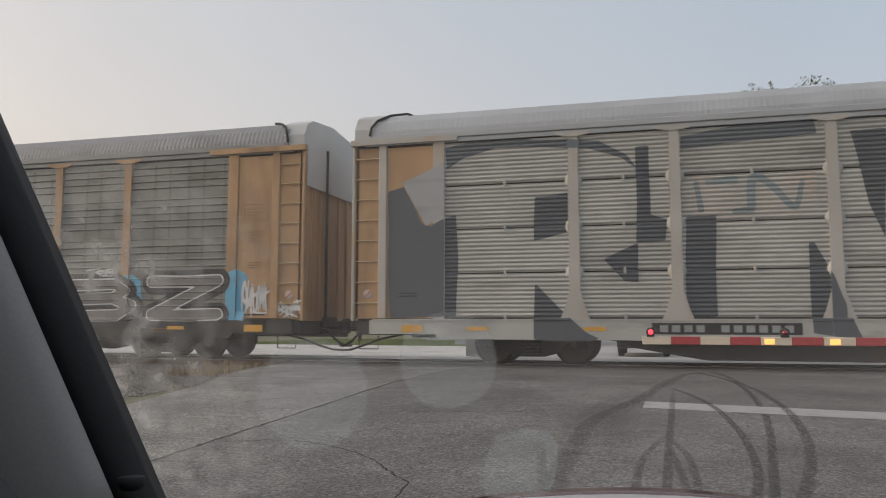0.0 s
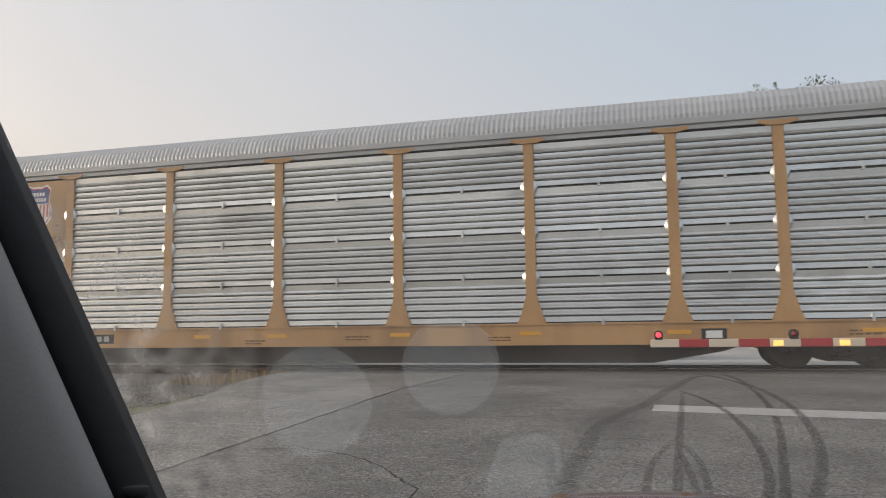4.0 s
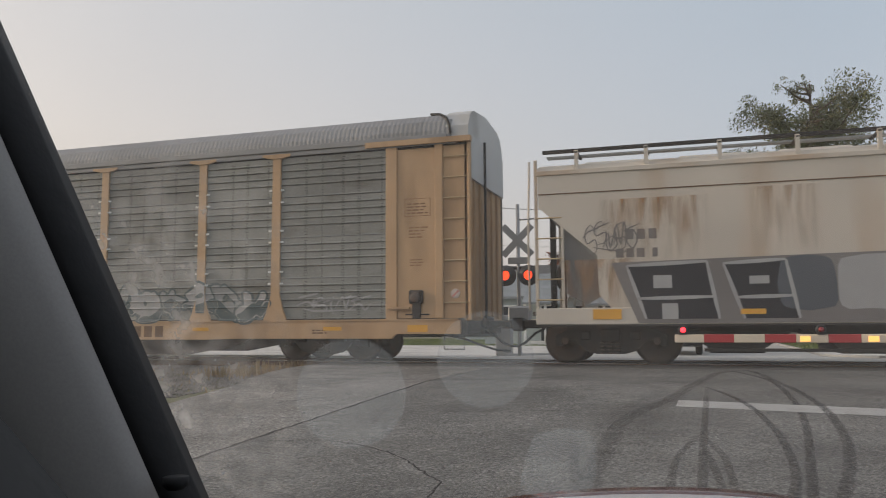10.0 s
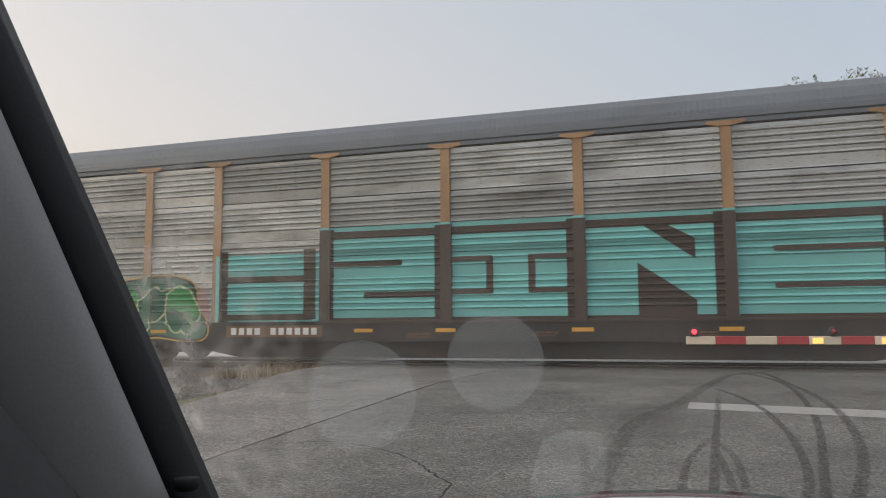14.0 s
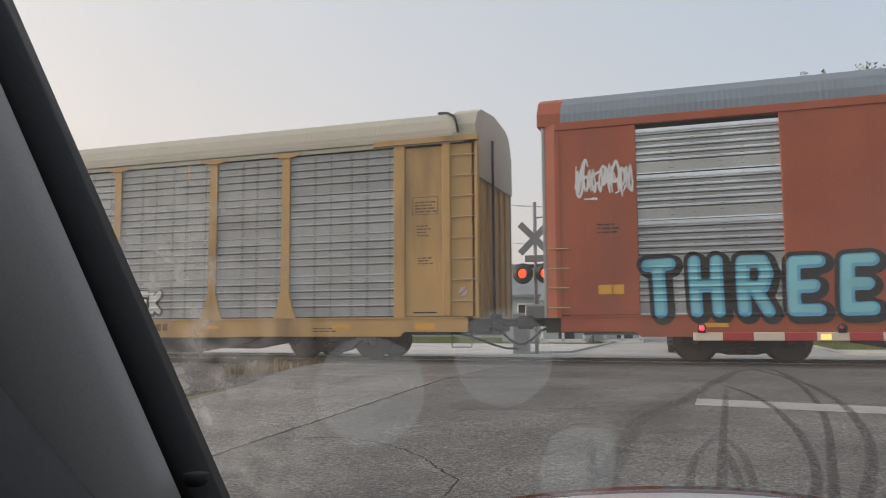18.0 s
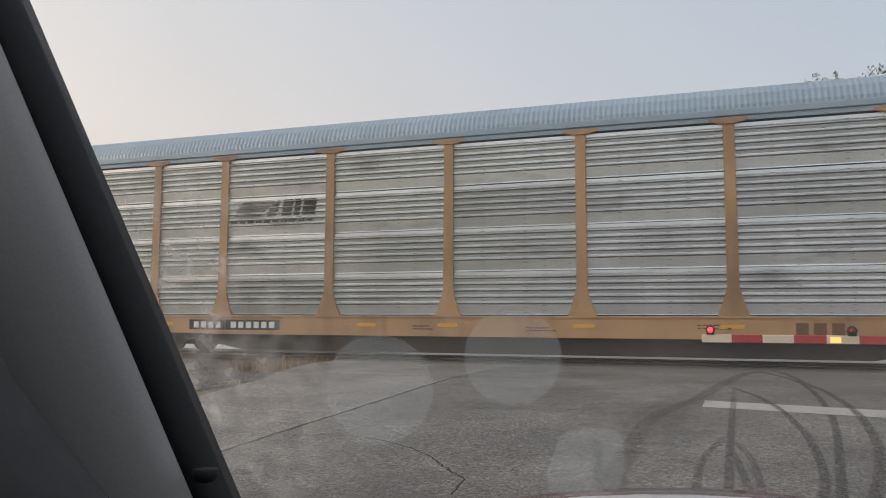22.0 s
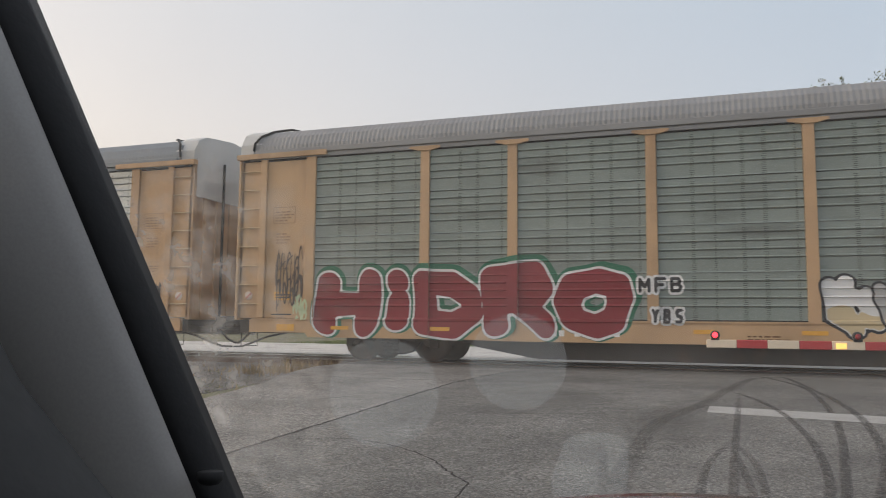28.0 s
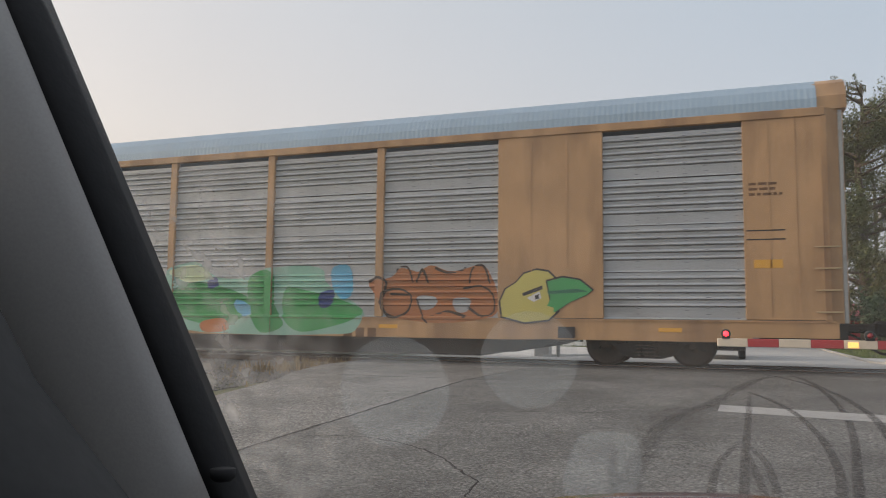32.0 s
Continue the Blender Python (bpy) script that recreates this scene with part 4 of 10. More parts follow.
    ribs = {roof_light.name: 0.014, roof_blue.name: 0.010, roof_grey.name: 0.009}.get(roof_m.name, 0.005)
    shared_part("roof", "roof", lambda: roof(0.42, LENGTH - 0.42, ribs), roof_m, car, (0, 0, 0), "corrugated " + roof_m.name)
    shared_part("eave_strip", "eave", lambda: box((-LENGTH + 0.5, -0.05, 4.80), (-0.5, 0.02, 4.93), 0.012), roof_m, car)
    shared_part("roof_rail", "roof rail", lambda: box((-LENGTH + 0.3, -0.01, 4.705), (-0.3, 0.06, 4.795)), roof_m, car)
    if style in ("gapped", "close"):
        for d in POSTS[1:-1]:
            for z in TIERS[1:-1]:
                shared_part("sheet_bracket", "bracket disc", lambda: lathe([(0.0, -0.006), (0.17, -0.006), (0.18, 0.02), (0.18, 0.03), (0.0, 0.03)], "y", 14), panel_m, car, (-d, 0.01, z))
    shared_part("side_sill", "sill", sill_plate, sill_m, car)
    shared_part("underframe", "belly", belly, underframe, car)
    shared_part("brake_gear", "brake", brake_gear, underframe, car)
    shared_part("far_side_wall", "far", far_side, panel_m, car)
    for i, d in enumerate((3.2, 6.6, 9.5, 12.3, 15.2, 17.1, 22.5, 24.9)):
        shared_part("reflector", "reflector", lambda: box((-0.22, 0.005, 0.70), (0.22, 0.016, 0.78)), reflector, car, (-d, 0, 0))
    for i in solid:
        a, b = POSTS[i] + 0.1, POSTS[i + 1] - 0.1
        part("plain_plate", box((-b, 0.012, 2.75), (-a, 0.03, 4.66)), frame_m, car)
    return car, relief("rack", style)


def plain_rack(u, label, frame_m, panel_m, roof_m):
    """A car carrier with flush posts, wide plain plates and rounded corners."""
    car = thing("autorack_car", label, "train car", "freight cars of the train", (u, SIDE_Y, 0))
    MOVERS.append((car, u))
    cuts = relief("plain")
    for d0, d1, dep, *_ in cuts:
        d0, d1 = max(d0, 0.42), min(d1, LENGTH - 0.42)
        if dep == 0.0:
            nm = "side_post" if d1 - d0 < 0.5 else "side_plate"
            p = part(nm, box((-d1, 0.0, 0.95), (-d0, 0.12, 4.90), 0.008), frame_m, car)
            if d1 - d0 > 1.2:
                for k in (0.33, 0.67):
                    x = -(d0 + (d1 - d0) * k)
                    part("plate_seam", box((x - 0.012, -0.006, 1.0), (x + 0.012, 0.01, 4.85)), frame_m, p)
        else:
            for z0, z1 in zip(TIERS, TIERS[1:]):
                w, h = round(d1 - d0, 2), round(z1 - z0, 2)
                shared_part("side_sheet", "sheet %.2f wide" % w, lambda: sheet(w, h, "wide"), panel_m, car, (-d0, 0.012, z0))
    part("top_chord", box((-27.33, -0.03, 4.76), (-0.37, 0.1, 4.92), 0.01), frame_m, car)
    for end in (0, 1):
        s = 1 if end == 0 else -1
        fx = lambda d: -(d if end == 0 else LENGTH - d)
        end_doors(car, fx(0.1), s, steel_mid, "grey ribbed end doors")
        part("corner_post", prism([(fx(0.46), -0.012), (fx(0.36), -0.01), (fx(0.16), 0.06), (fx(0.04), 0.3), (fx(0.02), 0.55), (fx(0.1), 0.55), (fx(0.46), 0.2)], "z", 0.9, 4.9), frame_m, car, "rounded corner post")
        part("door_post", box((min(fx(0.02), fx(0.09)), 0.55, 0.9), (max(fx(0.02), fx(0.09)), 0.85, 4.3)), steel_blue, car)
        part("end_cap", end_cap(*((0.0, 0.55, 0.04) if end == 0 else (LENGTH, LENGTH - 0.55, 0.04))), frame_m, car, "roof end painted like the body")
        shared_part("coupler", "coupler%d" % s, lambda: coupler(s), underframe, car, (fx(0.0), 0, 0))
        shared_part("air_hose", "hose%d" % s, lambda: air_hose(s), hose_black, car, (fx(0.0), 0, 0))
        shared_part("cut_lever", "lever%d" % s, lambda: cut_lever(s), underframe, car, (fx(0.0), 0, 0))
        part("end_sill", box((min(fx(0.1), fx(1.6)), 0.12, 0.60), (max(fx(0.1), fx(1.6)), WIDTH - 0.12, 0.9)), underframe, car)
        for k in range(4):
            part("rung", tube([(fx(0.18), -0.03, 1.1 + 0.4 * k), (fx(0.62), -0.03, 1.1 + 0.4 * k)], 0.014, 5), rung_steel, car)
        add_truck(car, 3.68 if end == 0 else LENGTH - 3.86, 0.86)
    shared_part("roof", "roof plain", lambda: roof(0.5, LENGTH - 0.5, 0.005, 0.08), roof_m, car, (0, 0, 0), "corrugated " + roof_m.name)
    shared_part("side_sill", "sill", sill_plate, frame_m, car)
    shared_part("underframe", "belly", belly, underframe, car)
    shared_part("brake_gear", "brake", brake_gear, underframe, car)
    shared_part("far_side_wall", "far", far_side, panel_m, car)
    for d in (3.2, 9.2, 15.5, 17.0, 24.3):
        shared_part("reflector", "reflector", lambda: box((-0.22, 0.005, 0.70), (0.22, 0.016, 0.78)), reflector, car, (-d, 0, 0))
    return car, cuts

# ---- the ground and the road ----
def ground_z(y):
    if y < 4:
        return -0.28
    if y < 11:
        return -0.28 + 0.25 * (y - 4) / 7
    if y < 20:
        return -0.03
    if y < 30:
        return -0.03 - 0.35 * (y - 20) / 10
    return -0.38


def road_material(name, color, patch, speck):
    """Worn road: broad stains, hand-sized mottling, and a grain of pale and dark chippings with relief."""
    m = bpy.data.materials.new(name)
    m.use_nodes = True
    n, l = m.node_tree.nodes, m.node_tree.links
    b = n["Principled BSDF"]
    tc = n.new("ShaderNodeTexCoord")

    def tex(scale, detail, rough=0.6):
        t = n.new("ShaderNodeTexNoise")
        t.inputs["Scale"].default_value, t.inputs["Detail"].default_value, t.inputs["Roughness"].default_value = scale, detail, rough
        l.new(tc.outputs["Object"], t.inputs["Vector"])
        return t.outputs["Fac"]

    def span(src, a, b_, lo, hi):
        r = n.new("ShaderNodeMapRange")
        r.inputs["From Min"].default_value, r.inputs["From Max"].default_value, r.inputs["To Min"].default_value, r.inputs["To Max"].default_value = a, b_, lo, hi
        l.new(src, r.inputs["Value"])
        return r.outputs[0]

    def times(a, b_):
        k = n.new("ShaderNodeMath")
        k.operation = "MULTIPLY"
        l.new(a, k.inputs[0])
        l.new(b_, k.inputs[1])
        return k.outputs[0]
    grain = tex(42, 4, 0.7)
    tone = times(times(span(tex(0.35, 5), 0.33, 0.67, 0.68, 1.28), times(span(tex(3.2, 6, 0.75), 0.3, 0.7, 0.72, 1.28), span(tex(15, 3, 0.6), 0.3, 0.7, 0.8, 1.2))), span(grain, 0.3, 0.7, 1 - speck, 1 + speck))
    chips = n.new("ShaderNodeTexVoronoi")
    chips.inputs["Scale"].default_value = 55.0
    l.new(tc.outputs["Object"], chips.inputs["Vector"])
    tone = times(tone, span(chips.outputs["Color"], 0.55, 1.0, 0.86, 1.5))
    mix = n.new("ShaderNodeMix")
    mix.data_type = "RGBA"
    l.new(span(tex(0.8, 6, 0.65), 0.48, 0.62, 0.0, 0.7), mix.inputs["Factor"])
    mix.inputs[6].default_value, mix.inputs[7].default_value = (*color, 1), (*patch, 1)
    sc = n.new("ShaderNodeVectorMath")
    sc.operation = "SCALE"
    l.new(mix.outputs[2], sc.inputs[0])
    l.new(tone, sc.inputs["Scale"])
    l.new(sc.outputs[0], b.inputs["Base Color"])
    b.inputs["Roughness"].default_value = 0.85
    bp = n.new("ShaderNodeBump")
    bp.inputs["Strength"].default_value, bp.inputs["Distance"].default_value = 0.9, 0.02
    l.new(grain, bp.inputs["Height"])
    l.new(bp.outputs[0], b.inputs["Normal"])
    return m


asphalt = road_material("worn grey-brown asphalt", (0.150, 0.147, 0.138), (0.104, 0.102, 0.097), 0.9)
concrete = road_material("old pale concrete", (0.205, 0.195, 0.18), (0.15, 0.141, 0.13), 1.1)
far_concrete = make_material("pale far road concrete", (0.36, 0.35, 0.33), 0.85, 0, 0.15, 6, 0.3, (0.25, 0.24, 0.23), 0.2, (0.4, 0.4, 0.4))
earth = make_material("dry grass and earth", (0.10, 0.10, 0.045), 0.95, 0, 0.4, 4, 0.6, (0.12, 0.09, 0.05), 0.4, (0.3, 0.3, 0.3), fine=30)
gravel_m = make_material("grey ballast stone", (0.17, 0.155, 0.14), 0.9, 0, 0.45, 30, 0.8, (0.09, 0.08, 0.07), 0.3, (3, 3, 3))
rail_m = make_material("polished rail steel", (0.6, 0.59, 0.58), 0.22, 0.85, 0.1, 9, 0.05)
rail_side = make_material("rusty rail web", (0.10, 0.055, 0.035), 0.8, 0.2, 0.2, 20, 0.3)
tie_m = make_material("dark creosoted timber", (0.045, 0.035, 0.028), 0.85, 0, 0.3, 12, 0.4)
crack_m = make_material("dark open joint", (0.018, 0.016, 0.015), 0.95, 0, 0.2)
line_paint = make_material("worn white road paint", (0.37, 0.365, 0.35), 0.7, 0, 0.15, 12, 0.2, (0.25, 0.24, 0.22), 0.35, (3, 3, 3))
grass_m = make_material("autumn grass blades", (0.13, 0.17, 0.05), 0.8, 0, 0.3, 20, 0.0)
weed_m = make_material("dry brown weed", (0.22, 0.15, 0.07), 0.8, 0, 0.3, 20, 0.0)


def sheet_xy(xs, ys, z_of, jitter=0.0, seed=0):
    rng = random.Random(seed)
    bm = bmesh.new()
    grid = [[bm.verts.new((x, y, z_of(x, y) + rng.uniform(-jitter, jitter))) for x in xs] for y in ys]
    for j in range(len(ys) - 1):
        for i in range(len(xs) - 1):
            f = bm.faces.new((grid[j][i], grid[j][i + 1], grid[j + 1][i + 1], grid[j + 1][i]))
            f.smooth = True
    return bm


far = [-2500, -800, -250, -80]
ys = far + [-30, -8, 0, 4, 6, 8, 10, 11, 12, 13, 14, 14.9, 15.4, 19.2, 19.8, 21, 23, 26, 30, 35, 45, 70, 110, 250, 800, 2500]
xs = far + [-45, -30, -22, -16, -12, -9, -7.6, -6, -3, 0, 3, 6, 8, 10, 14, 20, 30, 45] + [-a for a in far[::-1]]
single("ground", sheet_xy(xs, ys, lambda x, y: ground_z(y) - 0.16 + (0.10 if 20 < y else 0)), earth, "dry grass and bare earth either side of the railway", "ground", kind="structure")

# the near road: concrete apron beside an asphalt lane, a dark joint between them
ry = [-12, -6, 0, 2, 4, 6, 8, 10, 11, 12, 13, 14, 15.2]


def slab(x0f, x1f, ylist, m, name, lift=0.0, thick=0.18, label="", parent=None):
    bm = bmesh.new()
    top = [(bm.verts.new((x0f(y), y, ground_z(y) + lift)), bm.verts.new((x1f(y), y, ground_z(y) + lift))) for y in ylist]
    low = [(bm.verts.new((x0f(y), y, ground_z(y) - thick)), bm.verts.new((x1f(y), y, ground_z(y) - thick))) for y in ylist]
    for (a, b), (c, d) in zip(top, top[1:]):
        bm.faces.new((a, b, d, c))
    for t, l in ((0, 0), (1, 1)):
        for i in range(len(ylist) - 1):
            bm.faces.new((top[i][t], top[i + 1][t], low[i + 1][l], low[i][l]))
    for i in (0, -1):
        bm.faces.new((top[i][0], top[i][1], low[i][1], low[i][0]))
    bmesh.ops.recalc_face_normals(bm, faces=bm.faces)
    if parent:
        return part(name, bm, m, parent, label)
    return single(name, bm, m, label, "road", kind="structure")


def lerp_path(rows):
    return lambda y: rows[0][1] if y <= rows[0][0] else rows[-1][1] if y >= rows[-1][0] else next(a[1] + (b[1] - a[1]) * (y - a[0]) / (b[0] - a[0]) for a, b in zip(rows, rows[1:]) if a[0] <= y <= b[0])


edge_left = lerp_path([(4, -6.0), (8, -6.15), (10.2, -6.5), (11.4, -6.95), (12.6, -7.35), (14, -7.75), (15.2, -7.85)])
road = slab(lambda y: -3.80, lambda y: 7.5, ry, asphalt, "road", label="worn asphalt road up to the crossing")
slab(edge_left, lambda y: -3.84, [-12, -6, 0, 2, 4, 6, 7, 8, 9, 10.2, 11.44], concrete, "concrete_slab", label="pale cracked concrete slab", parent=road)
slab(edge_left, lambda y: -3.84, [11.48, 12, 12.6, 13.2, 14, 14.6, 15.2], concrete, "concrete_slab", label="pale cracked concrete slab", parent=road)


def strip(bm, pts, w, lift=0.003, y_of=None, wander=0.0, seed=0):
    """A thin band on the road along (x, y) points."""
    rng = random.Random(seed)
    fine = []
    for (ax, ay), (bx, by) in zip(pts, pts[1:]):
        n = max(1, int(math.hypot(bx - ax, by - ay) / 0.12)) if wander else max(1, int(abs(by - ay) / 0.5))
        fine += [(ax + (bx - ax) * k / n + rng.uniform(-wander, wander), ay + (by - ay) * k / n + rng.uniform(-wander, wander)) for k in range(n)]
    fine.append(pts[-1])
    rows = []
    for i, p in enumerate(fine):
        a, b = fine[max(0, i - 1)], fine[min(len(fine) - 1, i + 1)]
        t = Vector((b[0] - a[0], b[1] - a[1])).normalized()
        k = w / 2 * (rng.uniform(0.5, 1.3) if wander else 1)
        rows.append([bm.verts.new((p[0] + s * t.y * k, p[1] - s * t.x * k, ground_z(p[1]) + lift)) for s in (-1, 1)])
    for (a, b), (c, d) in zip(rows, rows[1:]):
        f = bm.faces.new((a, b, d, c))
        f.normal_update()
        if f.normal.z < 0:
            f.normal_flip()
    return bm


def smooth(pts, n=8):
    """A Catmull-Rom curve through the points."""
    out = []
    for i in range(len(pts) - 1):
        p0, p1, p2, p3 = pts[max(0, i - 1)], pts[i], pts[i + 1], pts[min(len(pts) - 1, i + 2)]
        for k in range(n):
            t = k / n
            out.append(tuple(0.5 * (2 * b + (c - a) * t + (2 * a - 5 * b + 4 * c - d) * t * t + (3 * b - a - 3 * c + d) * t ** 3) for a, b, c, d in zip(p0, p1, p2, p3)))
    return out + [pts[-1]]


bm = strip(bmesh.new(), [(-3.83, -10), (-3.81, 11.47)], 0.045, 0.002, wander=0.012, seed=1)
part("joint", bm, crack_m, road, "dark open joint")
bm = strip(bmesh.new(), [(-6.95, 11.46), (-5.2, 11.40), (-3.83, 11.47), (-2.9, 11.8)], 0.045, 0.002, wander=0.02, seed=2)
part("joint", bm, crack_m, road)
bm = strip(bmesh.new(), smooth([(-3.75, 6.15), (-3.4, 6.33), (-3.05, 6.36), (-2.7, 6.2), (-2.41, 6.02), (-2.15, 5.75), (-1.99, 5.54), (-1.8, 5.3), (-1.66, 5.11), (-1.60, 4.7)], 5), 0.02, 0.002, wander=0.015, seed=3)
part("crack", bm, crack_m, road)
for i, (a, b) in enumerate([((-6.0, 10.4), (-5.1, 10.55)), ((-5.6, 9.6), (-4.7, 9.85)), ((-6.2, 12.3), (-4.9, 12.1)), ((-5.3, 13.0), (-3.9, 12.9)), ((-2.6, 8.2), (-1.2, 8.6)), ((-4.9, 8.6), (-4.4, 9.3)), ((-3.0, 10.0), (-1.6, 10.2)), ((-2.3, 12.6), (0.5, 12.8))]):
    part("crack", strip(bmesh.new(), [a, b], 0.022, 0.002, wander=0.035, seed=10 + i), crack_m, road)
bm = bmesh.new()
bm.faces.new([bm.verts.new((x, y, ground_z(y) + 0.004)) for x, y in ((-0.18, 9.08), (4.2, 8.38), (4.3, 8.92), (-0.16, 9.62))])
single("stop_line", bm, line_paint, "worn white painted stop line on the asphalt", "road marking", kind="structure")
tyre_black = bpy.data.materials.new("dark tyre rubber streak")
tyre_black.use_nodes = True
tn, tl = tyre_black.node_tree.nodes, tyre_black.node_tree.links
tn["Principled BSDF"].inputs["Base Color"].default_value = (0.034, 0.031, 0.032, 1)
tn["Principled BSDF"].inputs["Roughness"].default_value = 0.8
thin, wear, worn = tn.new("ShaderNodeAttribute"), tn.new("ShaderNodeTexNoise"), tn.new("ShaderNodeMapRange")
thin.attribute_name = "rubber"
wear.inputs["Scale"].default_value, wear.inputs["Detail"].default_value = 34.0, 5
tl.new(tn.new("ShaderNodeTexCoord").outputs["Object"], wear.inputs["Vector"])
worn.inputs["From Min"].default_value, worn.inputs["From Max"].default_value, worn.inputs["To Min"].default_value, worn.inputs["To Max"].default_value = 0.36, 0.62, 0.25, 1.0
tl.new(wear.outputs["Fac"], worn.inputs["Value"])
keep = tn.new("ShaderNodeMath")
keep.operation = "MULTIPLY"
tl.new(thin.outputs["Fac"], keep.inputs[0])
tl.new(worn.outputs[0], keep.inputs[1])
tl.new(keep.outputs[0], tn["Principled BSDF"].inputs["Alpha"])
tm = thing("tyre_marks", "dark curved tyre marks on the asphalt before the crossing", "tyre marks", kind="structure")


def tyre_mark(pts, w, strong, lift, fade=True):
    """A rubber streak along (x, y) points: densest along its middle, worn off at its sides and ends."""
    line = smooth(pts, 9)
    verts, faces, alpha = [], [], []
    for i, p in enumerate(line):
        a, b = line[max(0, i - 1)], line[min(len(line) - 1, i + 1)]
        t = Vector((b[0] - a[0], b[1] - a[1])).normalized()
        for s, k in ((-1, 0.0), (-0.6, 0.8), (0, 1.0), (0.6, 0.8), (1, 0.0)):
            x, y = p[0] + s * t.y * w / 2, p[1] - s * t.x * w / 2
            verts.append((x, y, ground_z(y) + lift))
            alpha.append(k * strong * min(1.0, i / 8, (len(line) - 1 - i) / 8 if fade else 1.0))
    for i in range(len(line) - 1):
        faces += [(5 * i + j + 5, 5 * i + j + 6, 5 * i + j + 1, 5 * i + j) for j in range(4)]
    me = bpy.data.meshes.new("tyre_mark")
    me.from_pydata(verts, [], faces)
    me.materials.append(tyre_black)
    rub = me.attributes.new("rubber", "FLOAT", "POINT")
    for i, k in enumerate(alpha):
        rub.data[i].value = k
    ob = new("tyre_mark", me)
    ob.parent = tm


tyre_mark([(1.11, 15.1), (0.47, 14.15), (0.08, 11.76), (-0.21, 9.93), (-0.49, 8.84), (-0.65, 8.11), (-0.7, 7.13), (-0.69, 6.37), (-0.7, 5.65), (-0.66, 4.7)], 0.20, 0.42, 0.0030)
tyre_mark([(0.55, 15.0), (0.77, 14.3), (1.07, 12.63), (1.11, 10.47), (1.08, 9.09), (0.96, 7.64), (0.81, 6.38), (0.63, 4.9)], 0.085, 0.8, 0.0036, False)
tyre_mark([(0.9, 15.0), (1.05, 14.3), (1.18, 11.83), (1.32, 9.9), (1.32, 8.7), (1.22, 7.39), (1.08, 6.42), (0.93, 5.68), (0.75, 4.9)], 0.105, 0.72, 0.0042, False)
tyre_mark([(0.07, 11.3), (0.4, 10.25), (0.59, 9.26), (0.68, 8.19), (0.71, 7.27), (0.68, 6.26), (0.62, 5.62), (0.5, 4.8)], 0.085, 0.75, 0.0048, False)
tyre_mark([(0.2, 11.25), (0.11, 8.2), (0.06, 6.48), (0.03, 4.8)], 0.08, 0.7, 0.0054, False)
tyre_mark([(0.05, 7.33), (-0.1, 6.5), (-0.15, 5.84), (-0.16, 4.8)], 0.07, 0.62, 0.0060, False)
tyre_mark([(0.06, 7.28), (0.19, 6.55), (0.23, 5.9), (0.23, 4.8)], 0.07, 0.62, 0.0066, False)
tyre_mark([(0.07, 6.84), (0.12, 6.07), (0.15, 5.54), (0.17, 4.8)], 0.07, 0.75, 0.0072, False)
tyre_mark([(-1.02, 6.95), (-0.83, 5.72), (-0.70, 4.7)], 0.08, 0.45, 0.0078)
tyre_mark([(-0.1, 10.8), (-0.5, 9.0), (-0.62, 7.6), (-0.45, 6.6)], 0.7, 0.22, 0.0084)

# ---- the railway ----
TRACK_Y = SIDE_Y + WIDTH / 2
for k, y in enumerate((TRACK_Y - 0.755, TRACK_Y + 0.755)):
    r = thing("rail_%d" % (k + 1), "steel running rail, bright on top and rusty at the sides", "rail", "rails", (0, y, 0), "structure")
    part("rail_web", prism([(-0.07, -0.17), (0.07, -0.17), (0.065, -0.155), (0.012, -0.14), (0.012, -0.045), (0.034, -0.035), (0.034, -0.012), (-0.034, -0.012), (-0.034, -0.035), (-0.012, -0.045), (-0.012, -0.14), (-0.065, -0.155)], "x", -420, 90), rail_side, r)
    part("rail_head", prism([(-0.035, -0.013), (0.035, -0.013), (0.035, -0.004), (0.025, 0.0), (-0.025, 0.0), (-0.035, -0.004)], "x", -420, 90), rail_m, r)
crossing = thing("crossing_panels", "concrete and asphalt crossing panels flush with the rails", "level crossing", kind="structure")
dark_asphalt = make_material("dark oily crossing asphalt", (0.085, 0.08, 0.075), 0.8, 0, 0.2, 9, 0.4)
for a, b, m in ((15.2, TRACK_Y - 0.83, dark_asphalt), (TRACK_Y - 0.66, TRACK_Y + 0.66, dark_asphalt), (TRACK_Y + 0.83, 19.6, far_concrete)):
    part("crossing_panel", box((-7.85, a, -0.2), (7.6, b, -0.025), 0.006), m, crossing)
bed = sheet_xy([-420, -200, -100, -60] + [-40 + 0.8 * i for i in range(40)] + [-7.9], [14.6, 15.0, 15.5, 16.0, 16.4, 17.28, 18.1, 18.6, 19.2, 20.0, 20.6], lambda x, y: (-0.16 if 15.4 < y < 19.2 else -0.3), 0.03, 5)
single("ballast_bed", bed, gravel_m, "grey stone ballast under the track", "ballast", kind="structure")
bed = sheet_xy([7.6 + 1.2 * i for i in range(20)] + [60, 90], [14.6, 15.0, 15.5, 16.4, 17.28, 18.1, 19.2, 20.0, 20.6], lambda x, y: (-0.16 if 15.4 < y < 19.2 else -0.3), 0.03, 6)
single("ballast_bed", bed, gravel_m, "grey stone ballast under the track", "ballast", kind="structure")
bm0 = box((-0.11, TRACK_Y - 1.3, -0.34), (0.11, TRACK_Y + 1.3, -0.155), 0.01)
tie0 = single("railway_tie", bm0, tie_m, "dark creosoted wooden railway tie", "tie", "ties", at=(-8.3, 0, 0))
for i in range(1, 60):
    copy_thing(tie0, pose(-8.3 - 0.53 * i, 0, 0.0))


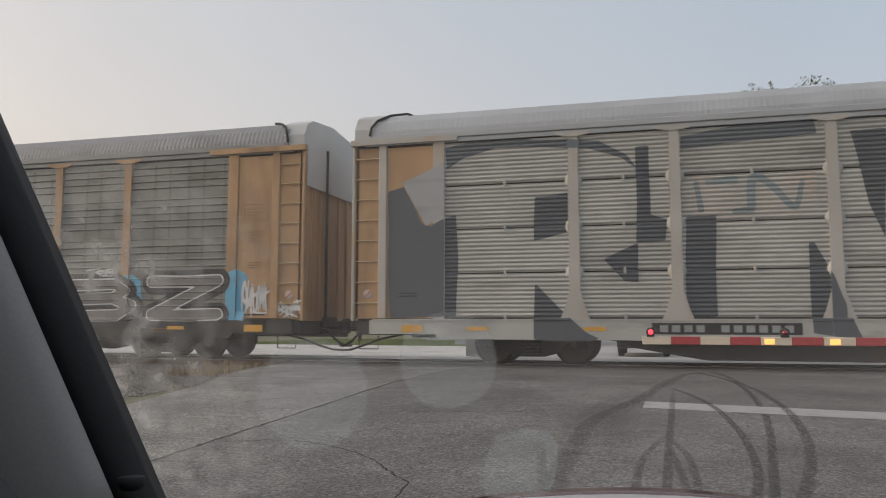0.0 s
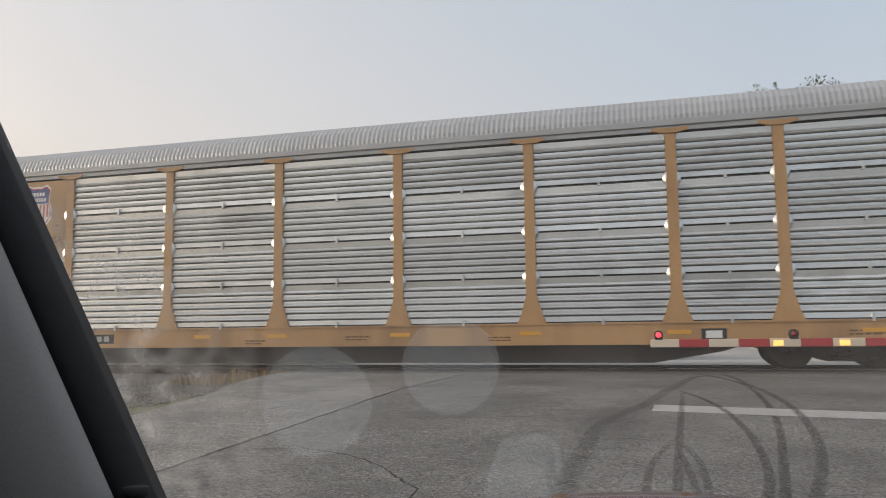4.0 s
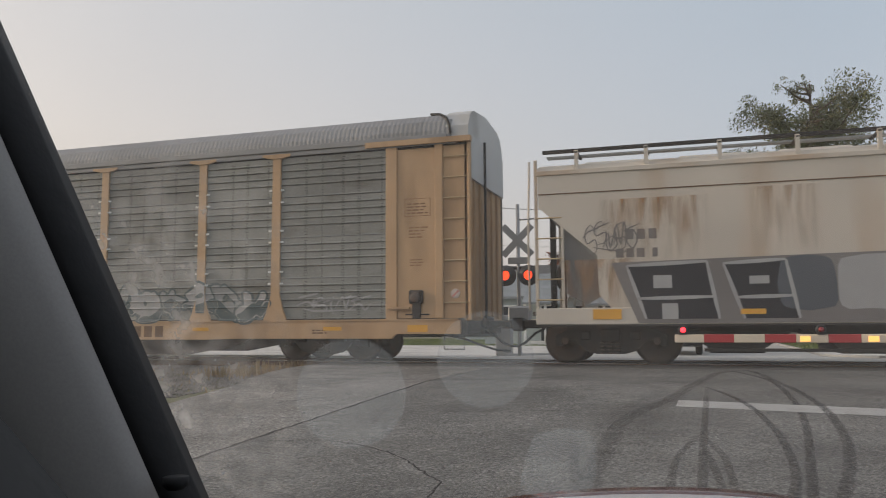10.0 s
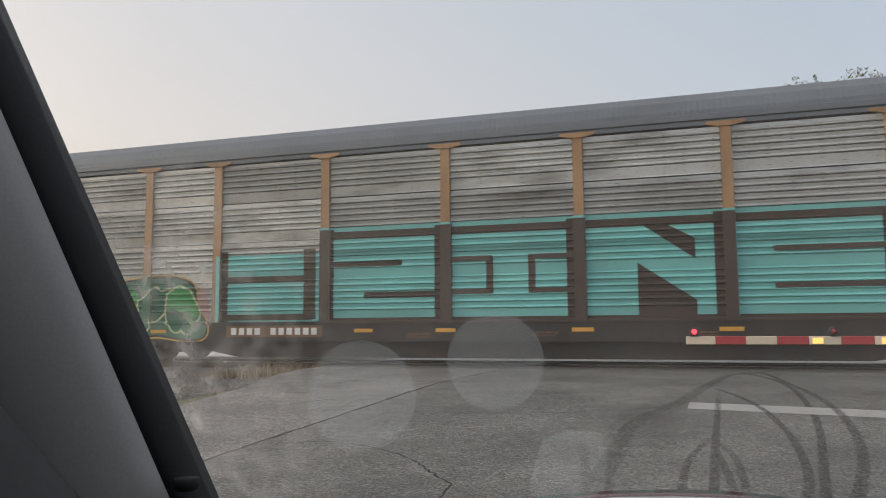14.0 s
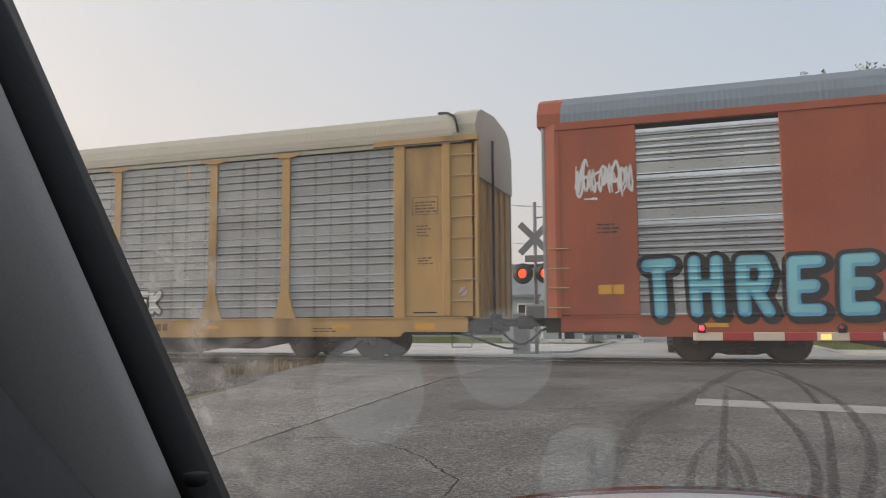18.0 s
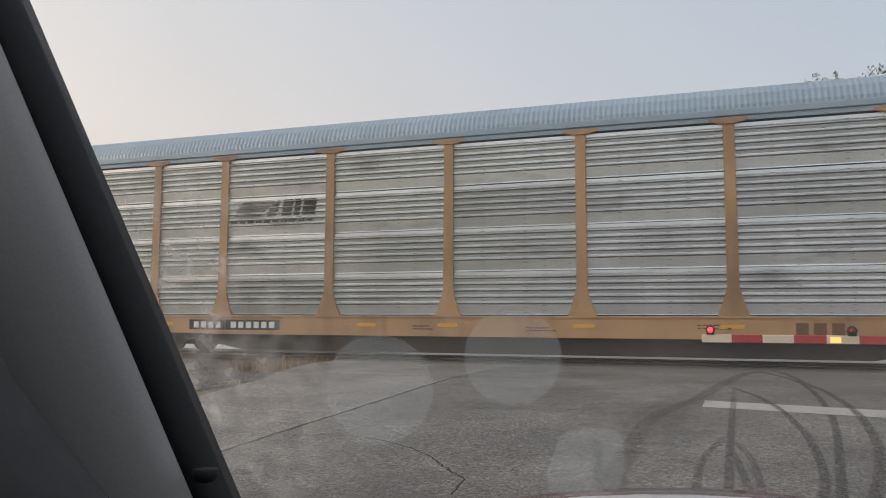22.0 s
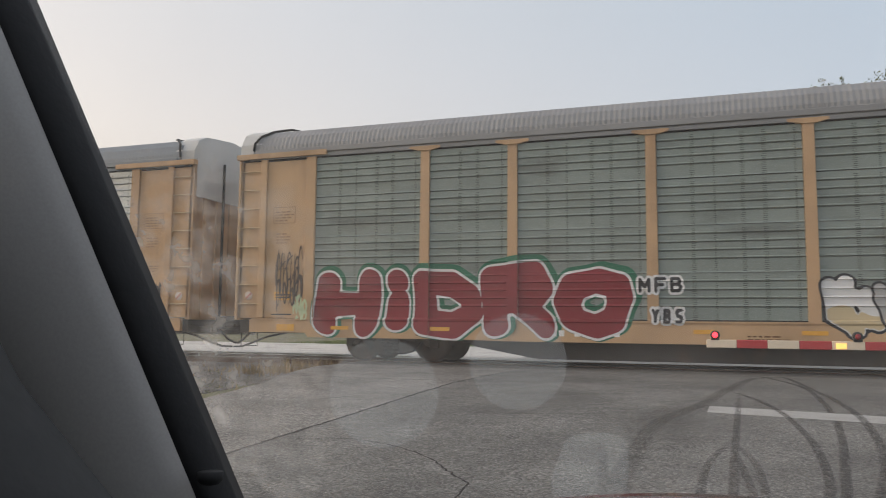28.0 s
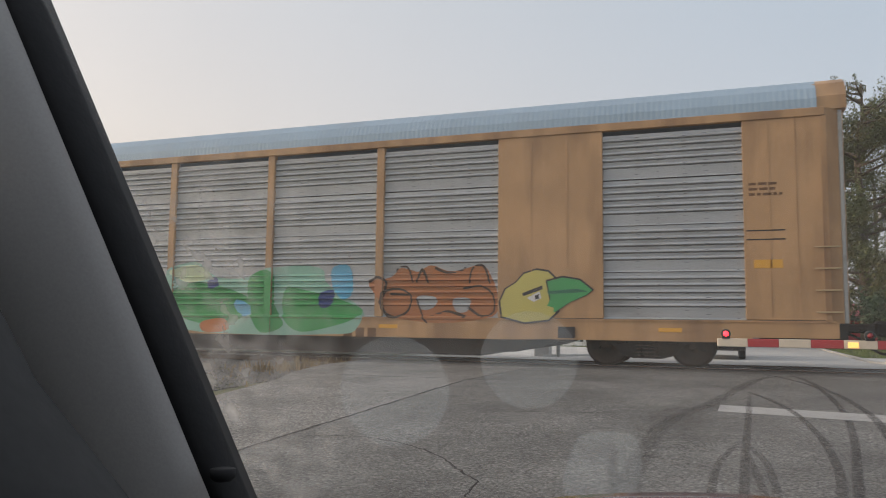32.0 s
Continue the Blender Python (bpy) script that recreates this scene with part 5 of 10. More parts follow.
def stones(area, n, seed, size=(0.02, 0.05)):
    rng = random.Random(seed)
    verts, faces = [], []
    for _ in range(n):
        x, y = rng.uniform(area[0], area[2]), rng.uniform(area[1], area[3])
        z = (-0.16 if 15.4 < y < 19.2 else ground_z(y) - 0.15)
        r = rng.uniform(*size)
        b = len(verts)
        a = rng.uniform(0, 6.28)
        for k in range(4):
            verts.append((x + math.cos(a + k * 1.57) * r * rng.uniform(0.7, 1.2), y + math.sin(a + k * 1.57) * r * rng.uniform(0.7, 1.2), z + rng.uniform(-0.2, 0.3) * r))
        verts += [(x, y, z + r * 0.9), (x, y, z - r)]
        for k in range(4):
            faces += [(b + k, b + (k + 1) % 4, b + 4), (b + (k + 1) % 4, b + k, b + 5)]
    me = bpy.data.meshes.new("stones")
    me.from_pydata(verts, [], faces)
    me.materials.append(gravel_m)
    return me


for area, n, sd in (((-16, 9.5, -7.3, 15.3), 6500, 1), ((-26, 14.5, -7.9, 16.5), 5000, 2)):
    tagged(new("ballast_stones", stones(area, n, sd)), "loose grey ballast stones beside the track", "gravel", kind="stuff")


def blades(area, n, seed, h, m, z_of, name, label):
    rng = random.Random(seed)
    verts, faces = [], []
    for _ in range(n):
        x, y = rng.uniform(area[0], area[2]), rng.uniform(area[1], area[3])
        z, a, hh = z_of(y), rng.uniform(0, 6.28), h * rng.uniform(0.4, 1.2)
        w, lx, ly = 0.012 + hh * 0.03, rng.uniform(-0.4, 0.4) * hh, rng.uniform(-0.4, 0.4) * hh
        c, s = math.cos(a) * w, math.sin(a) * w
        b = len(verts)
        verts += [(x - c, y - s, z), (x + c, y + s, z), (x + c * 0.6 + lx * 0.4, y + s * 0.6 + ly * 0.4, z + hh * 0.6), (x + lx, y + ly, z + hh)]
        faces += [(b, b + 1, b + 2), (b, b + 2, b + 3)]
    me = bpy.data.meshes.new(name)
    me.from_pydata(verts, [], faces)
    me.materials.append(m)
    return tagged(new(name, me), label, "grass", kind="stuff")


blades((-9.2, 13.0, -7.7, 15.3), 420, 3, 0.24, weed_m, lambda y: ground_z(y) - 0.15, "dry_weeds", "tuft of dry brown weeds beside the concrete")
blades((-16.0, 10.0, -6.9, 14.8), 260, 4, 0.12, weed_m, lambda y: ground_z(y) - 0.15, "dry_weeds", "sparse dry weeds in the gravel")
blades((-26.0, 42.3, -5.4, 60.0), 26000, 5, 0.14, grass_m, lambda y: ground_z(y) - 0.06, "grass", "green autumn grass beyond the railway")
blades((4.6, 35.3, 28, 56.0), 22000, 6, 0.14, grass_m, lambda y: ground_z(y) - 0.06, "grass", "green autumn grass beyond the railway")

# the far road and its kerbs
fr = slab(lambda y: -5.0, lambda y: 4.4, [19.6, 21, 23, 26, 30, 36, 50, 90, 160], far_concrete, "road", label="pale concrete road beyond the crossing")
pale_gravel = make_material("pale dusty gravel", (0.47, 0.45, 0.42), 0.9, 0, 0.22, 5, 0.4, (0.3, 0.28, 0.25), 0.35, (0.5, 0.5, 0.5), fine=45)
slab(lambda y: -60.0, lambda y: -5.0, [19.7, 20.4, 22, 24, 26, 28, 30, 36, 42], pale_gravel, "pavement", 0.004, label="pale gravel lot along the far side of the track", parent=fr)
slab(lambda y: 4.4, lambda y: 60.0, [19.7, 20.4, 22, 24, 26, 28, 30, 35], pale_gravel, "pavement", 0.004, label="pale gravel lot along the far side of the track", parent=fr)
for x in (-5.15, 4.4):
    bm = bmesh.new()
    for a, b in ((21.5, 30), (30, 60), (60, 150)):
        bm2 = [(x, a, ground_z(a) - 0.1), (x + 0.15, a, ground_z(a) - 0.1), (x + 0.15, a, ground_z(a) + 0.07), (x, a, ground_z(a) + 0.07)]
        bm3 = [(p[0], b, p[2] - ground_z(a) + ground_z(b)) for p in bm2]
        va, vb = [bm.verts.new(p) for p in bm2], [bm.verts.new(p) for p in bm3]
        for i in range(4):
            bm.faces.new((va[i], va[(i + 1) % 4], vb[(i + 1) % 4], vb[i]))
        bm.faces.new(va)
        bm.faces.new(vb)
    bmesh.ops.recalc_face_normals(bm, faces=bm.faces)
    single("kerb", bm, far_concrete, "pale concrete kerb along the far road", "kerb", "kerbs", "structure")

# ---- the freight cars, from the head of the train back ----
def shield(car, cuts, d, z, w, h):
    """A railway's shield: blue head over red and white stripes."""
    half = [(0.0, 0.46), (0.14, 0.45), (0.30, 0.5), (0.44, 0.4), (0.40, 0.22), (0.41, 0.08), (0.48, -0.08), (0.47, -0.26), (0.34, -0.40), (0.14, -0.46), (0.0, -0.52)]
    body = [(d - a * w, z + b * h) for a, b in half] + [(d + a * w, z + b * h) for a, b in half[-2:0:-1]]
    grow = lambda k: [(d + (a - d) * k, z + (b - z) * k) for a, b in body]
    shape(car, cuts, grow(1.12), label_white, "shield_emblem", 0.008)
    shape(car, cuts, grow(1.03), logo_red, "shield_edge", 0.0095)
    shape(car, cuts, grow(0.97), label_white, "shield_field", 0.011)
    shape(car, cuts, [(d - a * w * 0.97, z + b * h * 0.97) for a, b in half[:6]] + [(d + a * w * 0.97, z + b * h * 0.97) for a, b in half[5:0:-1]], logo_blue, "shield_head", 0.0125)
    for k in range(7):
        x = d + (k - 3) * w * 0.125
        low = 0.46 - 0.05 * abs(k - 3) - (0.05 if k in (0, 6) else 0.0)
        bars(car, cuts, [(x + w * 0.03, z - h * low, x - w * 0.03, z + h * 0.06)], logo_red, "shield_stripe", 0.0125)
    bars(car, cuts, [(d + w * 0.24 - w * 0.105 * k, z + h * 0.27, d + w * 0.165 - w * 0.105 * k, z + h * 0.36) for k in range(5)] + [(d + w * 0.31 - w * 0.093 * k, z + h * 0.13, d + w * 0.245 - w * 0.093 * k, z + h * 0.22) for k in range(7)], label_white, "shield_bar", 0.014)


def horse_mark(car, cuts, area):
    """A black railway emblem: slanted stripes running into a solid block."""
    dl, zb, dr, zt = area
    h, w = zt - zb, dl - dr
    for k in range(4):
        z = zb + h * (0.35 + 0.16 * k)
        shape(car, cuts, [(dl - w * 0.03 * k, z), (dl - w * (0.34 + 0.05 * k), z), (dl - w * (0.36 + 0.05 * k), z + h * 0.1), (dl - w * (0.03 + 0.03 * k), z + h * 0.1)], label_black, "emblem_stripe")
    shape(car, cuts, [(dl - w * 0.40, zb + h * 0.32), (dl - w * 0.52, zb + h * 0.36), (dl - w * 0.57, zb + h * 0.98), (dl - w * 0.46, zb + h * 0.8)], label_black, "emblem_block")
    for a, b in ((0.58, 0.70), (0.72, 0.79), (0.82, 0.97)):
        shape(car, cuts, [(dl - w * a, zb + h * 0.34), (dl - w * b, zb + h * 0.34), (dl - w * (b + 0.03), zb + h * 0.98), (dl - w * (a + 0.03), zb + h * 0.98)], label_black, "emblem_block")
    bars(car, cuts, [(dl + w * 0.02 - w * 0.1 * k, zb + h * 0.06, dl - w * 0.06 - w * 0.1 * k, zb + h * 0.18) for k in range(10)], label_black, "emblem_bar")


def end_stencils(car, cuts, seed, ink=None, rear=True):
    """The stencils, framed boxes and yellow tag on the door panels at a car's ends."""
    ink = label_stencil if ink else label_faded
    for base, k in ((0.0, 0), (26.0, 1)) if rear else ((0.0, 0),):
        d = 1.5 if k == 0 else 26.72
        for z in (3.54, 3.16):
            bars(car, cuts, [(d, z, d - 0.6, z + 0.014)], ink, "stencil_rule")
        bars(car, cuts, [(d, 3.16, d - 0.018, 3.55), (d - 0.582, 3.16, d - 0.6, 3.55)], ink, "stencil_rule")
        small_print(car, cuts, d - 0.06, 3.42, 0.45, 4, ink, 0.068, seed + k, 0.03)
        small_print(car, cuts, d - 0.1, 2.9, 0.32, 4, ink, 0.07, seed + 5 + k, 0.03)
        small_print(car, cuts, d - 0.12, 2.2, 0.3, 3, ink, 0.06, seed + 9 + k, 0.028)
        # flat black bar paints the shade of a recessed slot at the door's foot
        bars(car, cuts, [(d - 0.02, 1.02, d - 0.56, 1.05)], label_black, "door_slot")
    srng = random.Random(seed)
    for d in (3.9, 10.4, 13.3, 16.2, 23.4):
        small_print(car, cuts, d + srng.uniform(-0.4, 0.4), srng.uniform(0.62, 0.76), srng.uniform(0.3, 0.7), 2, label_brown, 0.06, seed + int(d), 0.03)
    for d in (2.4, 7.1, 11.2, 19.6, 24.6):
        bars(car, cuts, [(d + 0.14, 0.58, d - 0.12, 0.84)], label_brown if seed % 2 else underframe, "sill_bracket", 0.004)
    bars(car, cuts, [(26.64, 1.36, 26.16, 1.56)], reflector, "yellow_plate", label="yellow warning plate")
    bars(car, cuts, [(26.6, 1.47, 26.2, 1.50), (26.6, 1.41, 26.2, 1.44)], label_black, "plate_bar", 0.01)
    shared_part("orange_plate", "orange plate", lambda: box((-0.23, 0.004, 0.66), (0.23, 0.022, 0.81)), reflector, car, (-1.2, 0, 0), "orange reflective plate")
    shared_part("orange_plate", "orange plate", lambda: box((-0.23, 0.004, 0.66), (0.23, 0.022, 0.81)), reflector, car, (-26.3, 0, 0), "orange reflective plate")


def side_bars(car, cuts, area, ink):
    """A fleet mark on the sill, as three bars."""
    dl, zb, dr, zt = area
    w = (dl - dr) / 3
    bars(car, cuts, [(dl - w * k, zb, dl - w * (k + 0.72), zt) for k in range(3)], ink, "fleet_mark")


sp_wash = spray("thin grey wash", (0.27, 0.28, 0.28))
sp_slate = spray("slate blue", (0.085, 0.095, 0.11))
# the first: chalk-white sides under huge dark letters
chalk = make_material("chalky white paint worn through to yellow", (0.46, 0.43, 0.39), 0.65, 0, 0.15, 7, 0.1, (0.42, 0.24, 0.11), 0.3, (0.9, 0.9, 0.5))
car, cuts = autorack(21.3, "chalky white ribbed car carrier with huge dark painted letters", chalk, steel_white, make_material("plain light roof sheet", (0.41, 0.42, 0.43), 0.5, 0.2, 0.1, 7, 0.1, (0.27, 0.26, 0.25), 0.15, (0.5, 2.0, 0.5)), style="close", gusset=True, sill_m=steel_white, door_m=yellow_worn)
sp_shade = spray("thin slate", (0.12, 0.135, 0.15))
blob(car, cuts, [(26.85, 3.68), (26.50, 3.79), (26.11, 2.98), (25.92, 2.91), (25.61, 3.05), (25.33, 3.13), (25.30, 2.06), (25.33, 1.00), (26.80, 0.97), (26.86, 2.33)], [(sp_slate, 0.0)], label="dark slate sprayed ground", rounded=False)
blob(car, cuts, [(26.54, 3.89), (25.55, 4.30), (25.57, 3.14), (26.02, 2.92)], [(sp_silver, 0.0)], lift=0.0125, name="sprayed_edge", rounded=False)
blob(car, cuts, [(25.60, 4.58), (24.93, 4.69), (23.85, 4.68), (23.03, 4.62), (22.35, 4.53), (21.80, 4.20), (21.61, 3.91), (21.91, 4.15), (22.58, 4.40), (23.50, 4.50), (24.45, 4.51), (25.18, 4.34), (25.55, 4.11)], [(sp_shade, 0.0)], label="thin slate sprayed arch", rounded=False)
blob(car, cuts, [(23.67, 3.45), (23.01, 3.51), (22.99, 2.70), (23.68, 2.55)], [(sp_slate, 0.0)], rounded=False)
blob(car, cuts, [(23.69, 1.68), (23.19, 1.16), (22.64, 0.66), (22.40, 0.55), (22.75, 0.41), (23.09, 0.48), (23.70, 0.54)], [(sp_slate, 0.0)], lift=0.0125, rounded=False)
blob(car, cuts, [(21.64, 4.37), (21.38, 4.38), (21.39, 2.99), (21.07, 2.89), (21.10, 2.48), (21.66, 2.44)], [(sp_slate, 0.0)], rounded=False)
blob(car, cuts, [(22.28, 2.11), (21.62, 2.44), (21.64, 1.66), (21.91, 1.68)], [(sp_slate, 0.0)], lift=0.0125, rounded=False)
blob(car, cuts, [(20.71, 2.94), (20.17, 2.95), (20.19, 0.99), (20.74, 0.97)], [(sp_slate, 0.0)], rounded=False)
blob(car, cuts, [(20.76, 4.54), (19.76, 4.68), (18.36, 4.69), (18.32, 4.44), (19.77, 4.34), (20.77, 4.29)], [(sp_shade, 0.0)], rounded=False)
blob(car, cuts, [(18.55, 2.36), (18.45, 2.37), (18.10, 1.71), (18.00, 1.40), (17.68, 0.58), (18.52, 0.68)], [(sp_slate, 0.0)], rounded=False)
blob(car, cuts, [(17.74, 4.45), (17.14, 4.47), (17.24, 2.42), (17.47, 3.06)], [(sp_slate, 0.0)], rounded=False)
bars(car, cuts, [(20.55, 2.88, 18.35, 3.7)], chalk, "painted_panel", 0.006, "faded pale panel")
lines(car, cuts, [[(20.50, 3.60), (20.43, 3.07)],
    [(20.29, 3.59), (19.80, 3.61)],
    [(19.51, 3.03), (19.44, 3.66), (19.10, 3.45), (18.81, 3.09), (18.69, 3.11), (18.60, 3.53)],
    [(19.82, 2.99), (19.51, 3.01)]], 0.13, steel_blue, 0.0095, "emblem_stroke")
number_board(car, cuts, (21.4, 0.64, 18.7, 0.86), label_black, steel_mid)
end_stencils(car, cuts, 1, label_black)

# dark ribbed sides, long grey block letters and a red panel
car, cuts = autorack(-7.54, "dark ribbed car carrier with grey block letters and red panel", yellow_worn, steel_dark, roof_grey, style="fine", sill_m=underframe)
spray_letters(car, cuts, "SCRIBZ", (15.0, 0.9, 2.0, 1.92), 0.125, [(sp_black, 0.16, 0.04, -0.02), (sp_white, 0.02, 0, 0), (sp_grey, -0.01, 0, 0)], "grey block letters with white outline", 0.008, 0.3, 3)
rng = random.Random(5)
for d in (1.65, 4.4, 6.5, 8.3, 10.8, 15.3):
    shape(car, cuts, cloud(rng, (d + 0.28, 1.2 if d > 2 else 0.95, d - 0.24, 1.98), 12, 0.2), sp_blue, "sprayed_spot", 0.0055)
for d, z in ((5.3, 2.02), (7.3, 2.0), (9.0, 1.95)):
    tag(car, cuts, (d + 0.4, z - 0.05, d - 0.4, z + 0.15), sp_white, int(d * 10), 3, 0.04)
bars(car, cuts, [(20.78, 2.68, 18.18, 4.66)], logo_red, "red_panel", 0.005, "faded red painted panel with white bars")
for a, b, z in ((20.6, 18.4, 3.92), (20.6, 19.05, 3.42), (20.6, 18.9, 2.95)):
    n = 8 if b < 18.5 else 6
    w = (a - b) / n
    bars(car, cuts, [(a - w * k, z, a - w * (k + 0.78), z + (0.3 if k == 0 else 0.24)) for k in range(n)], label_white, "panel_lettering_bar", 0.008)
sp_gunmetal, sp_midgrey = spray("dark gunmetal", (0.075, 0.085, 0.1)), spray("warm grey", (0.2, 0.185, 0.175))
blob(car, cuts, [(24.59, 1.97), (24.47, 2.11), (24.15, 2.14), (23.82, 1.98), (23.91, 1.75), (24.22, 1.82)], [(logo_red, 0.05), (sp_yellow, 0.0)], lift=0.006, name="sprayed_flame")
blob(car, cuts, [(22.91, 2.04), (22.69, 2.11), (22.32, 2.07), (22.56, 1.87), (22.89, 1.88)], [(logo_red, 0.05), (sp_yellow, 0.0)], lift=0.006, name="sprayed_flame")
blob(car, cuts, [(21.96, 2.29), (21.64, 2.36), (21.21, 2.22), (21.35, 2.02), (21.71, 2.10)], [(logo_red, 0.05), (sp_yellow, 0.0)], lift=0.006, name="sprayed_flame")
blob(car, cuts, [(20.83, 2.07), (20.63, 2.19), (20.27, 2.15), (20.46, 1.95)], [(logo_red, 0.05), (sp_yellow, 0.0)], lift=0.006, name="sprayed_flame")
blob(car, cuts, [(26.03, 1.33), (25.81, 1.61), (25.71, 1.15), (25.58, 0.82), (25.82, 0.95)], [(logo_red, 0.05), (sp_yellow, 0.0)], lift=0.006, name="sprayed_flame")
blob(car, cuts, [(19.54, 1.59), (19.19, 1.73), (18.54, 1.67), (18.92, 1.54), (19.14, 1.04), (19.61, 0.99), (19.36, 1.39)], [(logo_red, 0.05), (sp_yellow, 0.0)], lift=0.006, name="sprayed_flame")
blob(car, cuts, [(25.82, 1.33), (25.75, 1.73), (25.56, 2.00), (25.17, 2.10), (24.72, 2.00), (24.22, 1.84), (23.72, 1.93), (23.39, 2.01), (23.10, 2.21), (22.98, 1.91), (22.52, 1.92), (22.20, 2.11), (21.93, 2.18), (21.47, 2.09), (20.96, 2.10), (20.61, 1.96), (20.39, 2.13), (20.11, 1.99), (19.83, 1.73), (19.63, 1.23), (19.26, 1.28), (18.91, 1.60), (18.61, 1.55), (18.46, 1.27), (18.58, 0.82), (19.28, 0.72), (20.35, 0.61), (21.46, 0.51), (22.60, 0.49), (23.80, 0.51), (25.04, 0.58), (25.62, 0.76)], [(sp_gunmetal, 0.03)], lift=0.0095, label="grey graffiti letters with white highlights and yellow flames")
blob(car, cuts, [(25.62, 1.63), (25.45, 2.00), (24.91, 2.01), (24.38, 1.85), (24.51, 1.61), (24.89, 1.42), (24.47, 1.13), (25.04, 0.96), (25.56, 0.78), (25.71, 1.15)], [(sp_midgrey, 0.0)], lift=0.0112)
blob(car, cuts, [(24.28, 1.46), (23.91, 1.57), (23.64, 1.30), (23.19, 0.65), (23.92, 0.59), (24.16, 1.13)], [(sp_midgrey, 0.0)], lift=0.0112)
blob(car, cuts, [(23.79, 1.77), (23.24, 1.94), (23.08, 1.81), (23.19, 1.21), (23.79, 1.26)], [(sp_midgrey, 0.0)], lift=0.0112)
blob(car, cuts, [(22.96, 1.58), (22.52, 1.80), (22.38, 1.10), (22.19, 0.64), (22.95, 0.65)], [(sp_midgrey, 0.0)], lift=0.0112)
blob(car, cuts, [(22.12, 1.56), (21.93, 2.02), (21.19, 1.97), (20.98, 1.71), (21.09, 1.45), (20.93, 1.22), (20.95, 0.75), (21.56, 0.81), (22.13, 1.10)], [(sp_midgrey, 0.0)], lift=0.0112)
blob(car, cuts, [(20.36, 1.91), (19.89, 1.57), (19.79, 1.24), (20.12, 0.91), (20.61, 0.80), (20.75, 1.08), (20.32, 1.41)], [(sp_midgrey, 0.0)], lift=0.0112)
blob(car, cuts, [(19.80, 0.94), (19.22, 0.95), (18.89, 1.33), (18.62, 1.22), (18.71, 0.82), (19.49, 0.74)], [(sp_midgrey, 0.0)], lift=0.0112)
blob(car, cuts, [(20.94, 1.90), (20.73, 1.87), (20.57, 1.53), (20.66, 1.23), (20.83, 1.42)], [(sp_black, 0.04), (sp_yellow, 0.0)], lift=0.0125, name="sprayed_flame")
blob(car, cuts, [(22.96, 1.83), (22.87, 1.81), (22.73, 1.15), (22.99, 1.15)], [(sp_black, 0.04), (sp_yellow, 0.0)], lift=0.0125, name="sprayed_flame")
blob(car, cuts, [(24.49, 1.21), (24.22, 1.13), (23.94, 0.63), (24.12, 0.58)], [(sp_black, 0.04), (sp_yellow, 0.0)], lift=0.0125, name="sprayed_flame")
lines(car, cuts, [[(25.40, 1.80), (25.48, 1.92), (25.30, 2.04), (25.04, 2.05), (24.84, 1.95)],
    [(24.89, 1.44), (24.47, 1.69), (24.26, 1.75), (24.33, 1.86), (24.51, 1.91)],
    [(25.45, 1.53), (25.30, 1.32), (25.08, 1.19)],
    [(24.98, 0.96), (24.70, 0.69)],
    [(24.28, 1.49), (23.97, 1.55), (23.76, 1.50)],
    [(23.97, 1.66), (23.79, 1.83), (23.53, 1.77)],
    [(23.94, 1.36), (23.67, 1.06), (23.43, 0.77), (23.24, 0.63)],
    [(23.10, 1.99), (23.08, 1.70), (23.14, 1.35), (23.21, 1.16), (23.11, 1.08), (22.75, 1.10)],
    [(22.89, 1.81), (22.58, 1.78), (22.47, 1.51), (22.39, 1.20)],
    [(22.26, 1.31), (22.23, 1.54), (22.13, 1.85), (21.93, 2.07), (21.74, 2.13)],
    [(22.08, 1.84), (21.59, 1.81), (21.20, 1.79), (21.10, 1.65), (21.21, 1.47)]], 0.075, sp_white, 0.0145)
lines(car, cuts, [[(22.22, 1.27), (22.05, 1.44), (21.55, 1.45), (21.10, 1.31), (20.90, 1.17)],
    [(21.72, 1.10), (21.56, 0.89), (21.22, 0.77), (20.98, 0.75)],
    [(21.42, 1.86), (21.19, 2.01), (20.83, 1.98)],
    [(20.41, 2.04), (20.09, 1.85), (19.86, 1.62), (19.70, 1.29), (19.88, 1.07), (20.04, 0.92)],
    [(20.64, 1.11), (20.47, 1.25), (20.13, 1.32)],
    [(19.75, 0.98), (19.48, 0.92), (19.20, 0.93)],
    [(19.12, 1.43), (18.90, 1.17), (18.79, 0.87)],
    [(18.90, 1.57), (18.63, 1.43), (18.53, 1.16), (18.66, 0.80)],
    [(22.11, 0.93), (22.19, 0.62)]], 0.075, sp_white, 0.0145)
number_board(car, cuts, (20.9, 0.54, 18.8, 0.8), label_black)
tag(car, cuts, (26.6, 2.7, 25.9, 3.1), sp_brown, 3)
tag(car, cuts, (26.6, 1.6, 25.9, 2.0), sp_white, 4, 7)
tag(car, cuts, (1.5, 1.05, 0.85, 1.9), sp_white, 8, 7)
tag(car, cuts, (0.6, 1.0, 0.05, 1.4), sp_white, 9, 6)
side_bars(car, cuts, (8.4, 0.56, 7.5, 0.74), sp_orange)
end_stencils(car, cuts, 11)

